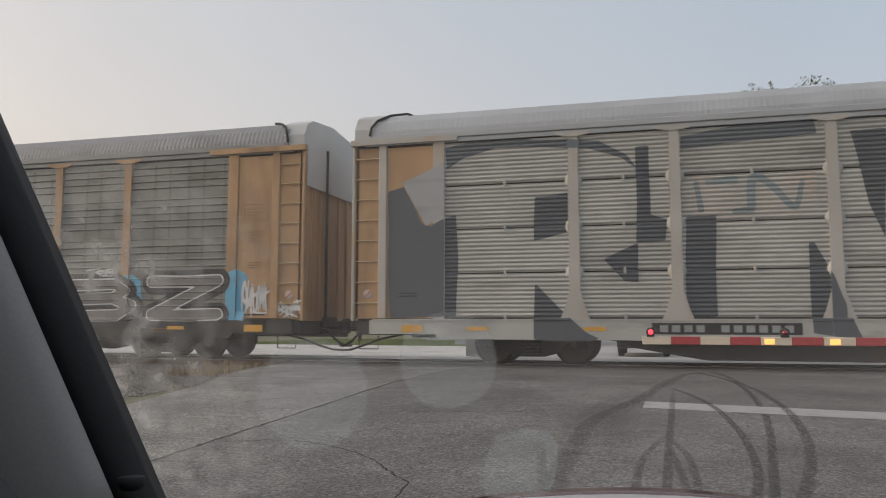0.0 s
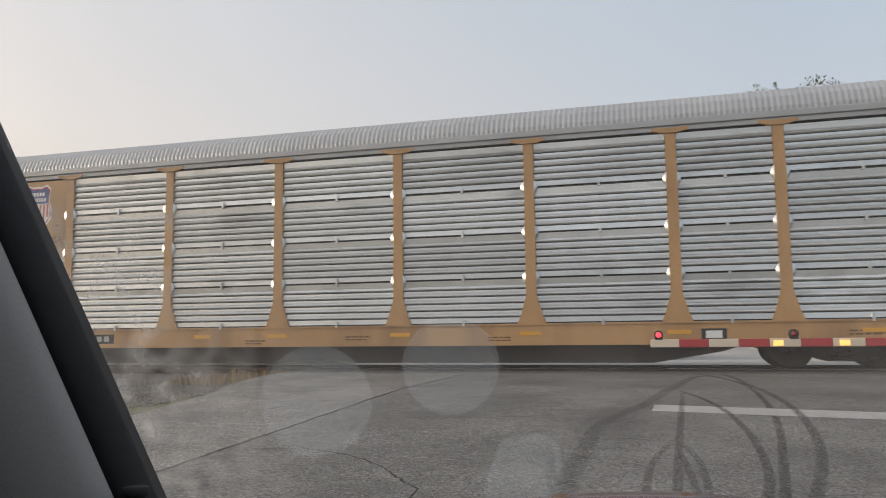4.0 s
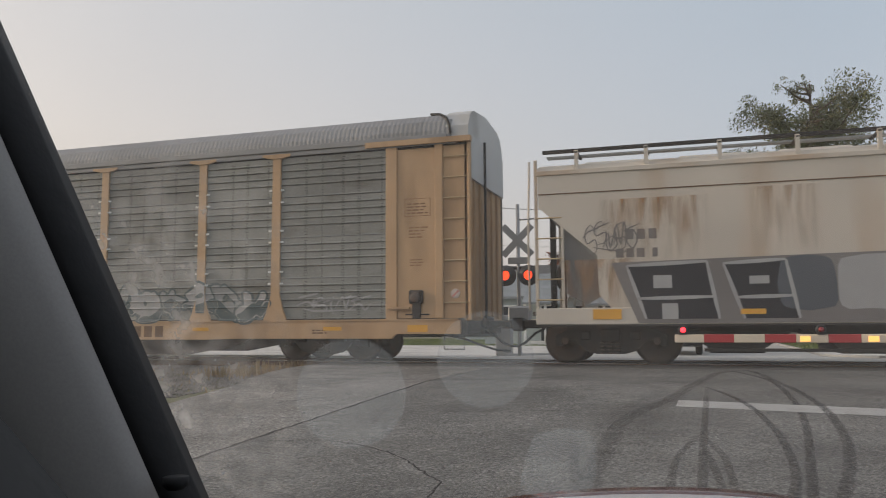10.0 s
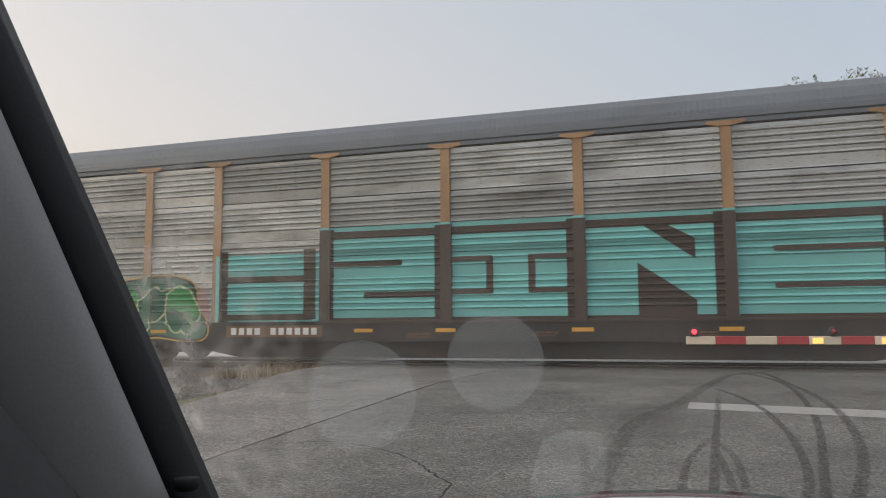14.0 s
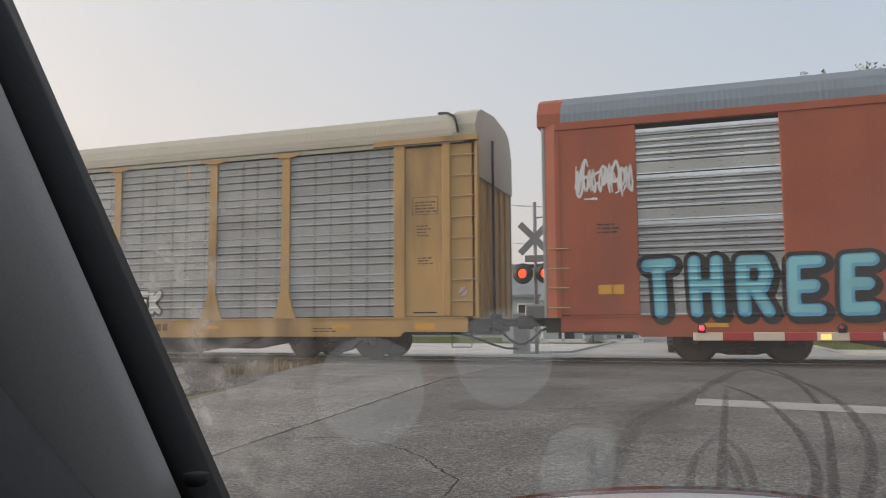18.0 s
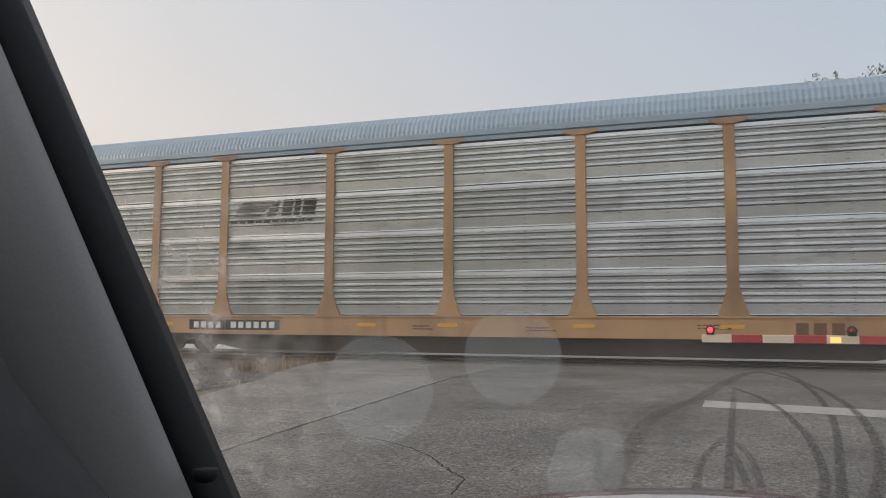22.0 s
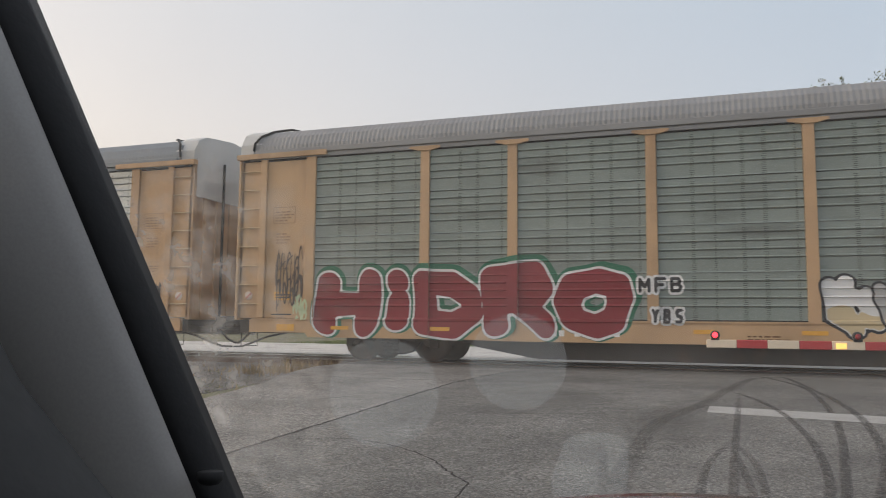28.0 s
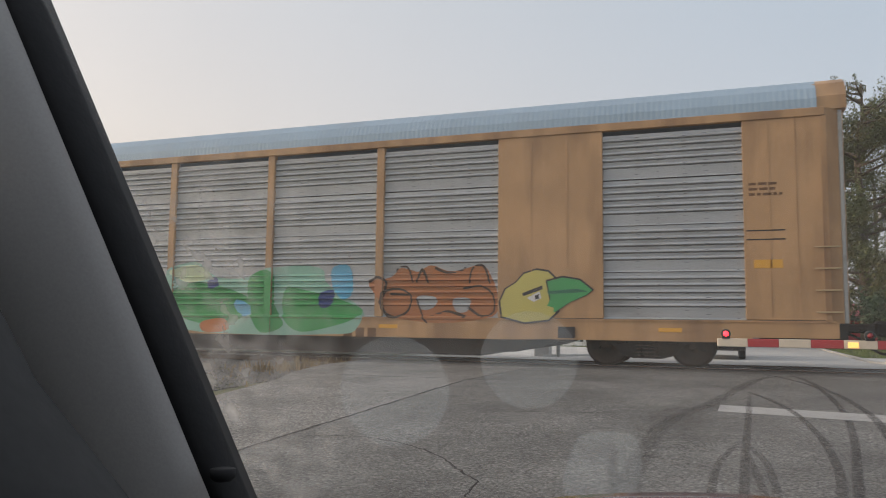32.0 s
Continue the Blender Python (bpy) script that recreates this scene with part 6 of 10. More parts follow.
# bright galvanized sides in a yellow frame with a shield
car, cuts = autorack(-36.46, "bright galvanized car carrier with yellow frame and shield emblem", yellow_fresh, steel_pale, roof_light, style="gapped", gusset=True, brake=True, solid=(7,))
shield(car, [(0, 30, 0.012)], 21.9, 4.02, 0.85, 1.0)
write(car, [(0, 30, 0.012)], "BUILDING AMERICA", (22.66, 3.1, 21.12, 3.26), [(label_brown, 0.01, 0, 0)], "slogan")
number_board(car, cuts, (22.0, 0.6, 19.5, 0.82), label_black, steel_mid)
bars(car, cuts, [(26.42, 1.36, 25.9, 1.7)], label_black, "black_plate")
bars(car, cuts, [(6.2, 0.58, 5.74, 0.8)], label_black, "black_plate")
bars(car, cuts, [(6.12, 0.62, 5.82, 0.76)], label_white, "plate_bar", 0.01)
end_stencils(car, cuts, 21, label_black)

# blue-grey sides, tan letters on blue, a shield panel and a slogan
car, cuts = autorack(-65.36, "blue-grey ribbed car carrier with tan graffiti and shield panel", yellow_worn, steel_blue, roof_slate, style="fine", solid=(7,))
shape(car, cuts, cloud(random.Random(8), (9.75, 0.75, 2.2, 2.15), 40, 0.16), sp_cyan, "sprayed_ground", 0.006, "blue sprayed cloud")
blob(car, cuts, [(6.23, 1.61), (5.76, 1.72), (5.68, 1.08), (5.74, 0.60), (6.16, 0.65)], [(sp_black, 0.0)], lift=0.0075, name="sprayed_shadow")
blob(car, cuts, [(9.08, 1.59), (8.89, 1.55), (8.61, 1.77), (8.39, 1.93), (8.11, 2.03), (7.80, 2.00), (7.60, 1.87), (7.52, 1.62), (7.56, 1.37), (7.68, 1.17), (7.45, 0.74), (7.23, 0.56), (7.17, 0.34), (7.50, 0.34), (7.82, 0.74), (7.93, 0.90), (7.86, 0.62), (7.81, 0.36), (8.31, 0.39), (8.41, 0.75), (8.49, 1.11), (8.74, 1.10), (8.96, 1.14), (9.12, 1.27), (9.15, 1.47)], [(sp_black, 0.075), (sp_cream, 0.0), (sp_tan, -0.045)], [[(8.19, 1.42), (8.05, 1.50), (7.95, 1.37), (8.03, 1.15), (8.15, 1.18)]], "tan letter with black outline on blue", lift=0.0095, seed=3)
blob(car, cuts, [(7.52, 1.69), (7.38, 1.88), (7.26, 1.78), (7.16, 1.92), (6.93, 2.05), (6.64, 2.04), (6.48, 1.90), (6.43, 1.59), (6.40, 1.28), (6.27, 0.91), (6.14, 0.53), (6.33, 0.32), (6.73, 0.33), (7.06, 0.59), (7.26, 0.91), (7.41, 1.11), (7.49, 1.36)], [(sp_black, 0.075), (sp_cream, 0.0), (sp_tan, -0.045)], [[(6.98, 1.51), (6.86, 1.62), (6.74, 1.52), (6.77, 1.26), (7.01, 1.29)], [(7.05, 1.03), (6.79, 1.10), (6.74, 0.85), (7.08, 0.91)]], "tan letter with black outline on blue", lift=0.0107, seed=4)
blob(car, cuts, [(6.34, 1.63), (5.99, 2.07), (5.91, 2.09), (5.69, 1.81), (5.67, 1.38), (5.62, 1.08), (5.53, 0.59), (5.47, 0.37), (5.87, 0.28), (6.12, 0.53), (6.19, 0.97), (6.28, 1.28)], [(sp_black, 0.075), (sp_cream, 0.0), (sp_tan, -0.045)], [[(6.19, 1.57), (5.79, 1.67), (5.73, 1.32), (5.84, 1.13), (5.79, 0.67), (6.10, 0.72)]], "tan letter with black outline on blue", lift=0.0095, seed=5)
blob(car, cuts, [(5.64, 1.72), (5.47, 1.95), (5.34, 2.00), (5.29, 1.86), (5.20, 1.80), (5.00, 1.97), (4.75, 2.06), (4.49, 1.98), (4.41, 1.77), (4.42, 1.35), (4.35, 1.05), (4.26, 0.76), (4.20, 0.57), (4.83, 0.36), (5.35, 0.46), (5.45, 0.71), (5.47, 1.14), (5.60, 1.38)], [(sp_black, 0.075), (sp_cream, 0.0), (sp_tan, -0.045)], [[(4.99, 1.50), (4.87, 1.61), (4.75, 1.53), (4.77, 1.28), (5.00, 1.28)], [(5.08, 1.03), (4.77, 1.06), (4.72, 0.85), (5.05, 0.92)]], "tan letter with black outline on blue", lift=0.0107, seed=6)
blob(car, cuts, [(4.40, 1.87), (4.26, 2.01), (4.16, 1.94), (4.12, 1.82), (4.00, 1.94), (3.75, 2.05), (3.49, 2.00), (3.35, 1.86), (3.33, 1.56), (3.37, 1.39), (3.19, 1.25), (3.15, 0.92), (3.17, 0.56), (3.37, 0.44), (3.85, 0.47), (4.09, 0.57), (4.15, 0.74), (4.27, 1.05), (4.36, 1.23), (4.33, 1.53)], [(sp_black, 0.075), (sp_cream, 0.0), (sp_tan, -0.045)], [[(3.90, 1.39), (3.81, 1.58), (3.70, 1.50), (3.74, 1.33)], [(4.27, 1.02), (3.72, 1.10), (3.58, 1.06), (3.66, 0.97), (4.09, 0.90)]], "tan letter with black outline on blue", lift=0.0095, seed=7)
lines(car, cuts, [[(3.23, 1.50), (3.04, 1.55), (2.87, 1.37), (2.99, 1.15)],
    [(2.87, 1.55), (2.69, 1.43), (2.82, 1.20), (2.58, 1.14)],
    [(3.12, 1.03), (2.82, 0.97), (2.52, 1.19)],
    [(2.69, 1.60), (2.46, 1.36), (2.41, 1.08)]], 0.075, sp_darkgreen, 0.0125)
shield(car, [(0, 30, 0.012)], 21.85, 3.95, 1.25, 1.42)
write(car, cuts, "BUILDING", (20.15, 3.9, 18.25, 4.2), [(label_black, 0.02, 0, 0)], "slogan")
write(car, cuts, "AMERICA", (17.76, 3.9, 16.0, 4.2), [(label_black, 0.02, 0, 0)], "slogan")
sp_deep, sp_ivory = spray("deep teal", (0.075, 0.105, 0.11)), spray("dull ivory", (0.33, 0.34, 0.31))
blob(car, cuts, [(25.13, 0.95), (24.91, 1.44), (24.62, 2.02), (24.29, 2.38), (24.14, 2.23), (24.39, 1.66), (23.74, 1.98), (23.28, 1.97), (22.84, 1.72), (22.62, 2.19), (22.29, 1.65), (21.73, 2.18), (21.52, 1.90), (21.03, 2.21), (20.48, 1.86), (19.75, 2.14), (19.07, 2.02), (18.80, 1.59), (18.42, 1.66), (18.06, 1.26), (17.78, 0.69), (18.39, 0.54), (20.14, 0.48), (21.69, 0.32), (23.33, 0.40), (24.96, 0.43)], [(sp_wash, 0.05), (sp_deep, 0.0)], [[(24.40, 1.48), (23.87, 1.58), (23.94, 1.18), (24.17, 1.13)], [(22.37, 1.93), (21.97, 1.92), (22.18, 1.68)], [(20.58, 1.78), (20.32, 1.84), (20.41, 1.64)], [(18.79, 1.43), (18.57, 1.48), (18.73, 1.17)]], "swirled dark teal graffiti with ivory lines", lift=0.008, cell=0.035)
swirl = [[(24.26, 2.35), (24.38, 2.18), (24.51, 1.89), (24.63, 1.55), (24.70, 1.35)],
    [(24.18, 2.29), (24.35, 1.95), (24.45, 1.66), (24.52, 1.46)],
    [(25.06, 1.13), (24.88, 1.26), (24.58, 1.28), (24.44, 1.10), (24.17, 1.07), (24.08, 1.19), (24.23, 1.36), (24.52, 1.49)],
    [(25.14, 0.89), (24.92, 1.06), (24.71, 1.08), (24.54, 0.98)],
    [(24.98, 0.66), (24.71, 0.84), (24.35, 0.94), (24.01, 0.90), (23.81, 0.76)],
    [(25.10, 0.50), (24.72, 0.62), (24.58, 0.55), (24.84, 0.44)],
    [(23.87, 1.73), (23.69, 1.92), (23.52, 1.97), (23.45, 1.86), (23.58, 1.63), (23.76, 1.35), (23.90, 1.10)],
    [(23.43, 1.83), (23.17, 1.94), (22.94, 1.86), (22.82, 1.59)],
    [(23.20, 1.11), (23.06, 1.16), (23.00, 0.99), (23.09, 0.83), (23.24, 0.85)]]
lines(car, cuts, swirl, 0.15, sp_black, 0.0125)
lines(car, cuts, swirl, 0.078, sp_ivory, 0.0145)
lines(car, cuts, [[(d - 0.20, z - 0.14) for d, z in c] for c in swirl], 0.05, sp_silver, 0.0135)
lines(car, cuts, [[(2 * c[0][0] - d - 0.3, z * 0.55 + 0.42) for d, z in c] for c in swirl], 0.06, sp_ivory, 0.0152)
lines(car, cuts, [[(d + 0.17, z - 0.06) for d, z in c] for c in swirl], 0.07, sp_slate, 0.0115)
swirl = [[(22.58, 2.13), (22.53, 1.83), (22.35, 1.59), (22.13, 1.48), (21.94, 1.58), (21.83, 1.80), (21.72, 2.06)],
    [(22.65, 1.38), (22.42, 1.15), (22.09, 1.09), (21.85, 1.19)],
    [(21.64, 1.66), (21.61, 1.90), (21.41, 2.03), (21.20, 2.11), (21.01, 2.16)],
    [(21.56, 1.52), (21.28, 1.40), (20.97, 1.31), (20.76, 1.38), (20.57, 1.62)],
    [(21.51, 0.95), (21.43, 1.10), (21.24, 1.10), (21.19, 0.96), (21.35, 0.84)],
    [(21.04, 0.95), (20.73, 0.89), (20.42, 1.00), (20.30, 1.10), (20.51, 1.13), (20.82, 1.03)],
    [(22.41, 0.35), (22.22, 0.48), (21.90, 0.50), (21.67, 0.35)]]
lines(car, cuts, swirl, 0.15, sp_black, 0.0125)
lines(car, cuts, swirl, 0.078, sp_ivory, 0.0145)
lines(car, cuts, [[(d - 0.20, z - 0.14) for d, z in c] for c in swirl], 0.05, sp_silver, 0.0135)
lines(car, cuts, [[(2 * c[0][0] - d - 0.3, z * 0.55 + 0.42) for d, z in c] for c in swirl], 0.06, sp_ivory, 0.0152)
lines(car, cuts, [[(d + 0.17, z - 0.06) for d, z in c] for c in swirl], 0.07, sp_slate, 0.0115)
swirl = [[(20.36, 1.51), (20.23, 1.69), (20.03, 1.72), (19.97, 1.58), (20.14, 1.46)],
    [(19.78, 2.05), (19.46, 2.09), (19.21, 1.87), (19.13, 1.55), (19.25, 1.18), (19.54, 0.96)],
    [(19.64, 1.83), (19.42, 1.88), (19.27, 1.71), (19.34, 1.50), (19.55, 1.56)],
    [(20.02, 0.76), (19.91, 1.04), (19.70, 1.30), (19.51, 1.14), (19.35, 0.96)],
    [(18.51, 1.63), (18.34, 1.37), (18.12, 1.16), (18.04, 0.85), (17.94, 0.71)],
    [(18.77, 0.85), (18.64, 1.01), (18.34, 1.11)]]
lines(car, cuts, swirl, 0.15, sp_black, 0.0125)
lines(car, cuts, swirl, 0.078, sp_ivory, 0.0145)
lines(car, cuts, [[(d - 0.20, z - 0.14) for d, z in c] for c in swirl], 0.05, sp_silver, 0.0135)
lines(car, cuts, [[(2 * c[0][0] - d - 0.3, z * 0.55 + 0.42) for d, z in c] for c in swirl], 0.06, sp_ivory, 0.0152)
lines(car, cuts, [[(d + 0.17, z - 0.06) for d, z in c] for c in swirl], 0.07, sp_slate, 0.0115)
blob(car, cuts, [(23.41, 1.63), (23.07, 1.73), (22.80, 1.38), (22.87, 0.93), (23.20, 1.17)], [(sp_navy, 0.0)], lift=0.0102)
blob(car, cuts, [(22.27, 2.27), (22.05, 2.28), (22.03, 2.05), (22.25, 2.02)], [(sp_blue, 0.0)], lift=0.0102, name="sprayed_spot")
blob(car, cuts, [(25.56, 2.05), (25.04, 2.09), (24.93, 1.79), (25.48, 1.78)], [(sp_cyan, 0.0)], lift=0.0075, name="sprayed_spot")
sp_mauve, sp_haze = spray("dull mauve", (0.2, 0.15, 0.19)), spray("pale powder blue", (0.36, 0.47, 0.56))
shape(car, cuts, cloud(random.Random(12), (17.5, 0.75, 11.2, 1.75), 30, 0.1), sp_mauve, "sprayed_ground", 0.006)
for k, (letter, area) in enumerate((("R", (17.25, 0.62, 15.75, 2.02)), ("A", (15.7, 0.62, 14.15, 2.25)), ("S", (14.2, 0.7, 12.9, 2.18)), ("P", (12.85, 0.62, 11.4, 2.12)))):
    spray_letters(car, cuts, letter, area, 0.26, [(sp_slate, 0.09, 0.04, -0.02), (sp_haze, 0.0, 0, 0), (sp_silver, -0.13, -0.05, 0.06)], "powder blue letter with dark outline on mauve", 0.06, 0.0, 40 + k, 0.04, None, 0.0, 0.0095 + 0.001 * k)
number_board(car, cuts, (20.5, 0.56, 18.6, 0.74), None, label_white)
tag(car, cuts, (26.65, 1.6, 26.0, 2.2), sp_black, 35, 4, 0.07)
tag(car, cuts, (1.5, 2.1, 0.9, 2.4), sp_black, 36, 4)
end_stencils(car, cuts, 31)


# the covered hopper
gusset_grey = make_material("dull dark grey plate", (0.17, 0.165, 0.16), 0.6, 0.1, 0.15, 7, 0.1, RUST, 0.2, (1.5, 1.5, 0.6))


def hopper_car(u):
    car = thing("hopper_car", "cream covered hopper car with rust streaks and silver graffiti", "train car", "freight cars of the train", (u, SIDE_Y, 0))
    MOVERS.append((car, u))
    L = 17.05
    side = [(0.1, 3.95), (0.1, 3.2), (1.28, 2.18), (1.3, 1.38), (1.55, 1.12), (L - 1.55, 1.12), (L - 1.3, 1.38), (L - 1.28, 2.18), (L - 0.1, 3.2), (L - 0.1, 3.95)]
    part("side_sheet", prism([(-d, z) for d, z in side], "y", 0.0, 0.08), hopper_cream, car)
    part("side_sheet", prism([(-d, z) for d, z in side], "y", WIDTH - 0.08, WIDTH), hopper_cream, car)
    prof = [(0.0, 3.93), (0.12, 4.06), (0.5, 4.16), (1.6, 4.26), (2.7, 4.16), (3.08, 4.06), (3.2, 3.93)]
    part("roof", prism(prof, "x", -0.08, -L + 0.08), hopper_cream, car, "cream curved roof")
    part("side_weld", box((-L + 0.1, -0.012, 3.46), (-0.1, 0.002, 3.48)), label_brown, car)
    part("roof_edge", box((-L + 0.08, -0.03, 3.86), (-0.08, 0.05, 3.96), 0.01), hopper_cream, car)
    for s, e in ((1, 0.0), (-1, L)):
        fx = lambda d: -(d if s > 0 else L - d)
        part("slope_sheet", prism([(fx(0.12), 3.2), (fx(2.3), 1.1), (fx(2.4), 1.16), (fx(0.12), 3.32)], "y", 0.08, WIDTH - 0.08), steel_dark, car, "grey sloping end sheet")
        part("end_gusset", prism([(fx(0.14), 3.22), (fx(1.3), 2.2), (fx(1.33), 1.36), (fx(1.05), 1.2), (fx(0.66), 1.42), (fx(0.6), 2.66)], "y", 0.09, 0.13), gusset_grey, car, "dark grey end plate")
        part("end_platform", box((min(fx(-0.05), fx(1.9)), 0.02, 0.98), (max(fx(-0.05), fx(1.9)), WIDTH - 0.02, 1.06), 0.01), underframe, car)
        for y in (0.04, WIDTH - 0.04):
            for d in (0.05, 0.58):
                part("ladder_stile", box((fx(d) - 0.03, y - 0.03, 0.95), (fx(d) + 0.03, y + 0.03, 4.2 if d < 0.1 else 3.0)), hopper_cream, car)
        for k in range(5):
            part("rung", tube([(fx(0.05), 0.0, 1.3 + 0.42 * k), (fx(0.58), 0.0, 1.3 + 0.42 * k)], 0.016, 5), rung_steel, car)
        part("grab_rail", tube([(fx(-0.12), 0.1, 1.1), (fx(-0.14), 0.1, 2.6), (fx(-0.1), 0.15, 4.2)], 0.025, 6), hopper_cream, car)
        for y in (0.9, 2.3):
            part("end_brace", box((fx(0.25) - 0.06, y - 0.05, 1.0), (fx(0.25) + 0.06, y + 0.05, 3.3)), underframe, car)
        part("hand_brake", lathe([(0.0, 0.0), (0.25, 0.01), (0.28, 0.04), (0.25, 0.05), (0.0, 0.03)], "x", 14), underframe, car).location = (fx(0.1), 2.4, 1.9)
        shared_part("coupler", "coupler%d" % s, lambda: coupler(s), underframe, car, (fx(0.0), 0, 0))
        shared_part("air_hose", "hose%d" % s, lambda: air_hose(s), hose_black, car, (fx(0.0), 0, 0))
        add_truck(car, 1.38 if s > 0 else L - 1.45, 0.92, 0.46)
    # roof walk on posts
    walkm = steel_mid
    for i in range(12):
        d = 0.9 + i * (L - 1.8) / 11
        part("walk_post", box((-d - 0.04, 0.0, 3.9), (-d + 0.04, 0.06, 4.36)), hopper_cream, car)
        part("walk_bracket", box((-d - 0.03, 0.0, 4.30), (-d + 0.03, 0.75, 4.335)), underframe, car)
    part("running_board", box((-L + 0.2, 0.02, 4.335), (-0.2, 0.16, 4.39)), underframe, car, "grey steel running board along the roof")
    part("running_board", box((-L + 0.2, 0.55, 4.335), (-0.2, 0.75, 4.37)), walkm, car)
    for i in range(8):
        d = 1.6 + i * (L - 3.2) / 7
        part("hatch_cover", box((-d - 0.7, 1.3, 4.2), (-d + 0.7, 1.9, 4.36), 0.04), hopper_cream, car)
    part("side_sill", box((-L + 0.02, -0.015, 0.8), (-0.02, 0.12, 1.13), 0.012), hopper_cream, car)
    part("sill_flange", box((-L + 0.02, -0.03, 0.76), (-0.02, 0.14, 0.80)), underframe, car)
    part("center_sill", box((-L + 0.3, 1.3, 0.62), (-0.3, 1.9, 0.98)), underframe, car)
    for d in (5.1, 8.0, 10.9, 13.2):
        bm = bmesh.new()
        add_prism(bm, [(-d - 1.25, 0.8), (-d - 0.45, 0.30), (-d + 0.45, 0.30), (-d + 1.25, 0.8)], "y", 0.35, 2.85)
        add_box(bm, (-d - 0.5, 0.25, 0.24), (-d + 0.5, 2.95, 0.34), 0.01)
        part("discharge_hopper", bm, underframe, car)
    part("outlet_rail", box((-13.8, 0.18, 0.27), (-3.8, 0.26, 0.33)), underframe, car)
    return car, relief("hopper")


car, cuts = hopper_car(-94.25)
stain = make_material("orange rust stain", (0.47, 0.31, 0.17), 0.7, 0, 0.25, 5, 0.1, (0.54, 0.46, 0.36), 0.75, (1.6, 1.6, 0.35))
bleed = bpy.data.materials.new("soft orange rust bleed")
bleed.use_nodes = True
bn, bl = bleed.node_tree.nodes, bleed.node_tree.links
bn["Principled BSDF"].inputs["Base Color"].default_value, bn["Principled BSDF"].inputs["Roughness"].default_value = (0.42, 0.22, 0.085, 1), 0.75
much, blotch, spread, both = bn.new("ShaderNodeAttribute"), bn.new("ShaderNodeTexNoise"), bn.new("ShaderNodeMapRange"), bn.new("ShaderNodeMath")
much.attribute_name, both.operation = "rust", "MULTIPLY"
squash = bn.new("ShaderNodeMapping")
squash.inputs["Scale"].default_value = (3.0, 3.0, 0.5)
bl.new(bn.new("ShaderNodeTexCoord").outputs["Object"], squash.inputs["Vector"])
bl.new(squash.outputs[0], blotch.inputs["Vector"])
blotch.inputs["Scale"].default_value, blotch.inputs["Detail"].default_value = 2.0, 6
spread.inputs["From Min"].default_value, spread.inputs["From Max"].default_value = 0.38, 0.66
bl.new(blotch.outputs["Fac"], spread.inputs["Value"])
bl.new(much.outputs["Fac"], both.inputs[0])
bl.new(spread.outputs[0], both.inputs[1])
bl.new(both.outputs[0], bn["Principled BSDF"].inputs["Alpha"])


def rust_bleed(car, d0, d1, zt, zb, strong, lift):
    """A rust stain with a firm upper edge that thins out downwards and to its sides."""
    n, m = 9, 7
    verts = [(-(d0 + (d1 - d0) * i / (n - 1)), -lift, zt + (zb - zt) * j / (m - 1)) for j in range(m) for i in range(n)]
    me = bpy.data.meshes.new("rust_stain")
    me.from_pydata(verts, [], [(j * n + i + n, j * n + i + n + 1, j * n + i + 1, j * n + i) for j in range(m - 1) for i in range(n - 1)])
    me.materials.append(bleed)
    at = me.attributes.new("rust", "FLOAT", "POINT")
    for j in range(m):
        for i in range(n):
            at.data[j * n + i].value = strong * (1 - j / (m - 1)) ** 0.8 * min(1.0, i / 1.5, (n - 1 - i) / 1.5)
    ob = new("rust_stain", me)
    ob.parent = car


for k, (d0, d1, zt, zb, strong) in enumerate(((8.4, 7.75, 2.72, 1.2, 1.0), (7.8, 6.2, 2.66, 1.9, 0.9), (6.2, 5.0, 2.66, 1.9, 0.85), (3.2, 1.4, 2.3, 0.95, 0.6), (4.8, 3.4, 3.4, 1.6, 0.45), (15.8, 13.6, 3.3, 1.9, 0.6), (16.6, 15.0, 2.1, 0.95, 0.7), (10.6, 9.2, 3.4, 1.2, 0.4), (12.9, 11.6, 3.4, 2.0, 0.4), (1.6, 0.3, 3.9, 2.9, 0.4))):
    rust_bleed(car, d0, d1, zt, zb, strong, 0.004 + 0.0006 * k)
for k, d in enumerate((2.2, 4.1, 6.6, 9.3, 11.7, 14.3)):
    rust_bleed(car, d + 0.5, d - 0.5, 1.12, 0.84, 0.55, 0.0175)
bars(car, cuts, [(15.2, 2.48, 15.05, 2.68), (14.98, 2.48, 14.83, 2.68), (14.76, 2.48, 14.61, 2.68), (15.4, 2.12, 15.25, 2.3), (15.2, 2.12, 15.05, 2.3), (15.0, 2.12, 14.85, 2.3), (14.7, 2.12, 14.6, 2.3)], sp_grey, "reporting_mark_bar")
shape(car, cuts, [(15.5, 2.02), (10.5, 2.1), (10.25, 1.7), (10.2, 0.82), (15.0, 0.82)], sp_grey, "sprayed_ground", 0.02)
for a, b in ((15.2, 13.6), (13.4, 12.2)):
    shape(car, cuts, [(a, 1.95), (b + 0.1, 2.0), (b - 0.1, 0.9), (a - 0.35, 0.9)], sp_black, "sprayed_letter", 0.024)
    for (xa, za), (xb, zb) in (((a, 1.95), (b + 0.1, 2.0)), ((a, 1.95), (a - 0.35, 0.9)), ((a - 0.2, 1.3), (b - 0.0, 1.32)), ((b + 0.1, 2.0), (b - 0.1, 0.9))):
        bm = bmesh.new()
        ribbon(bm, [(xa + (xb - xa) * k / 4, za + (zb - za) * k / 4) for k in range(5)], 0.075)
        part("sprayed_edge", conform(bm, cuts, 0.0265), sp_silver, car)
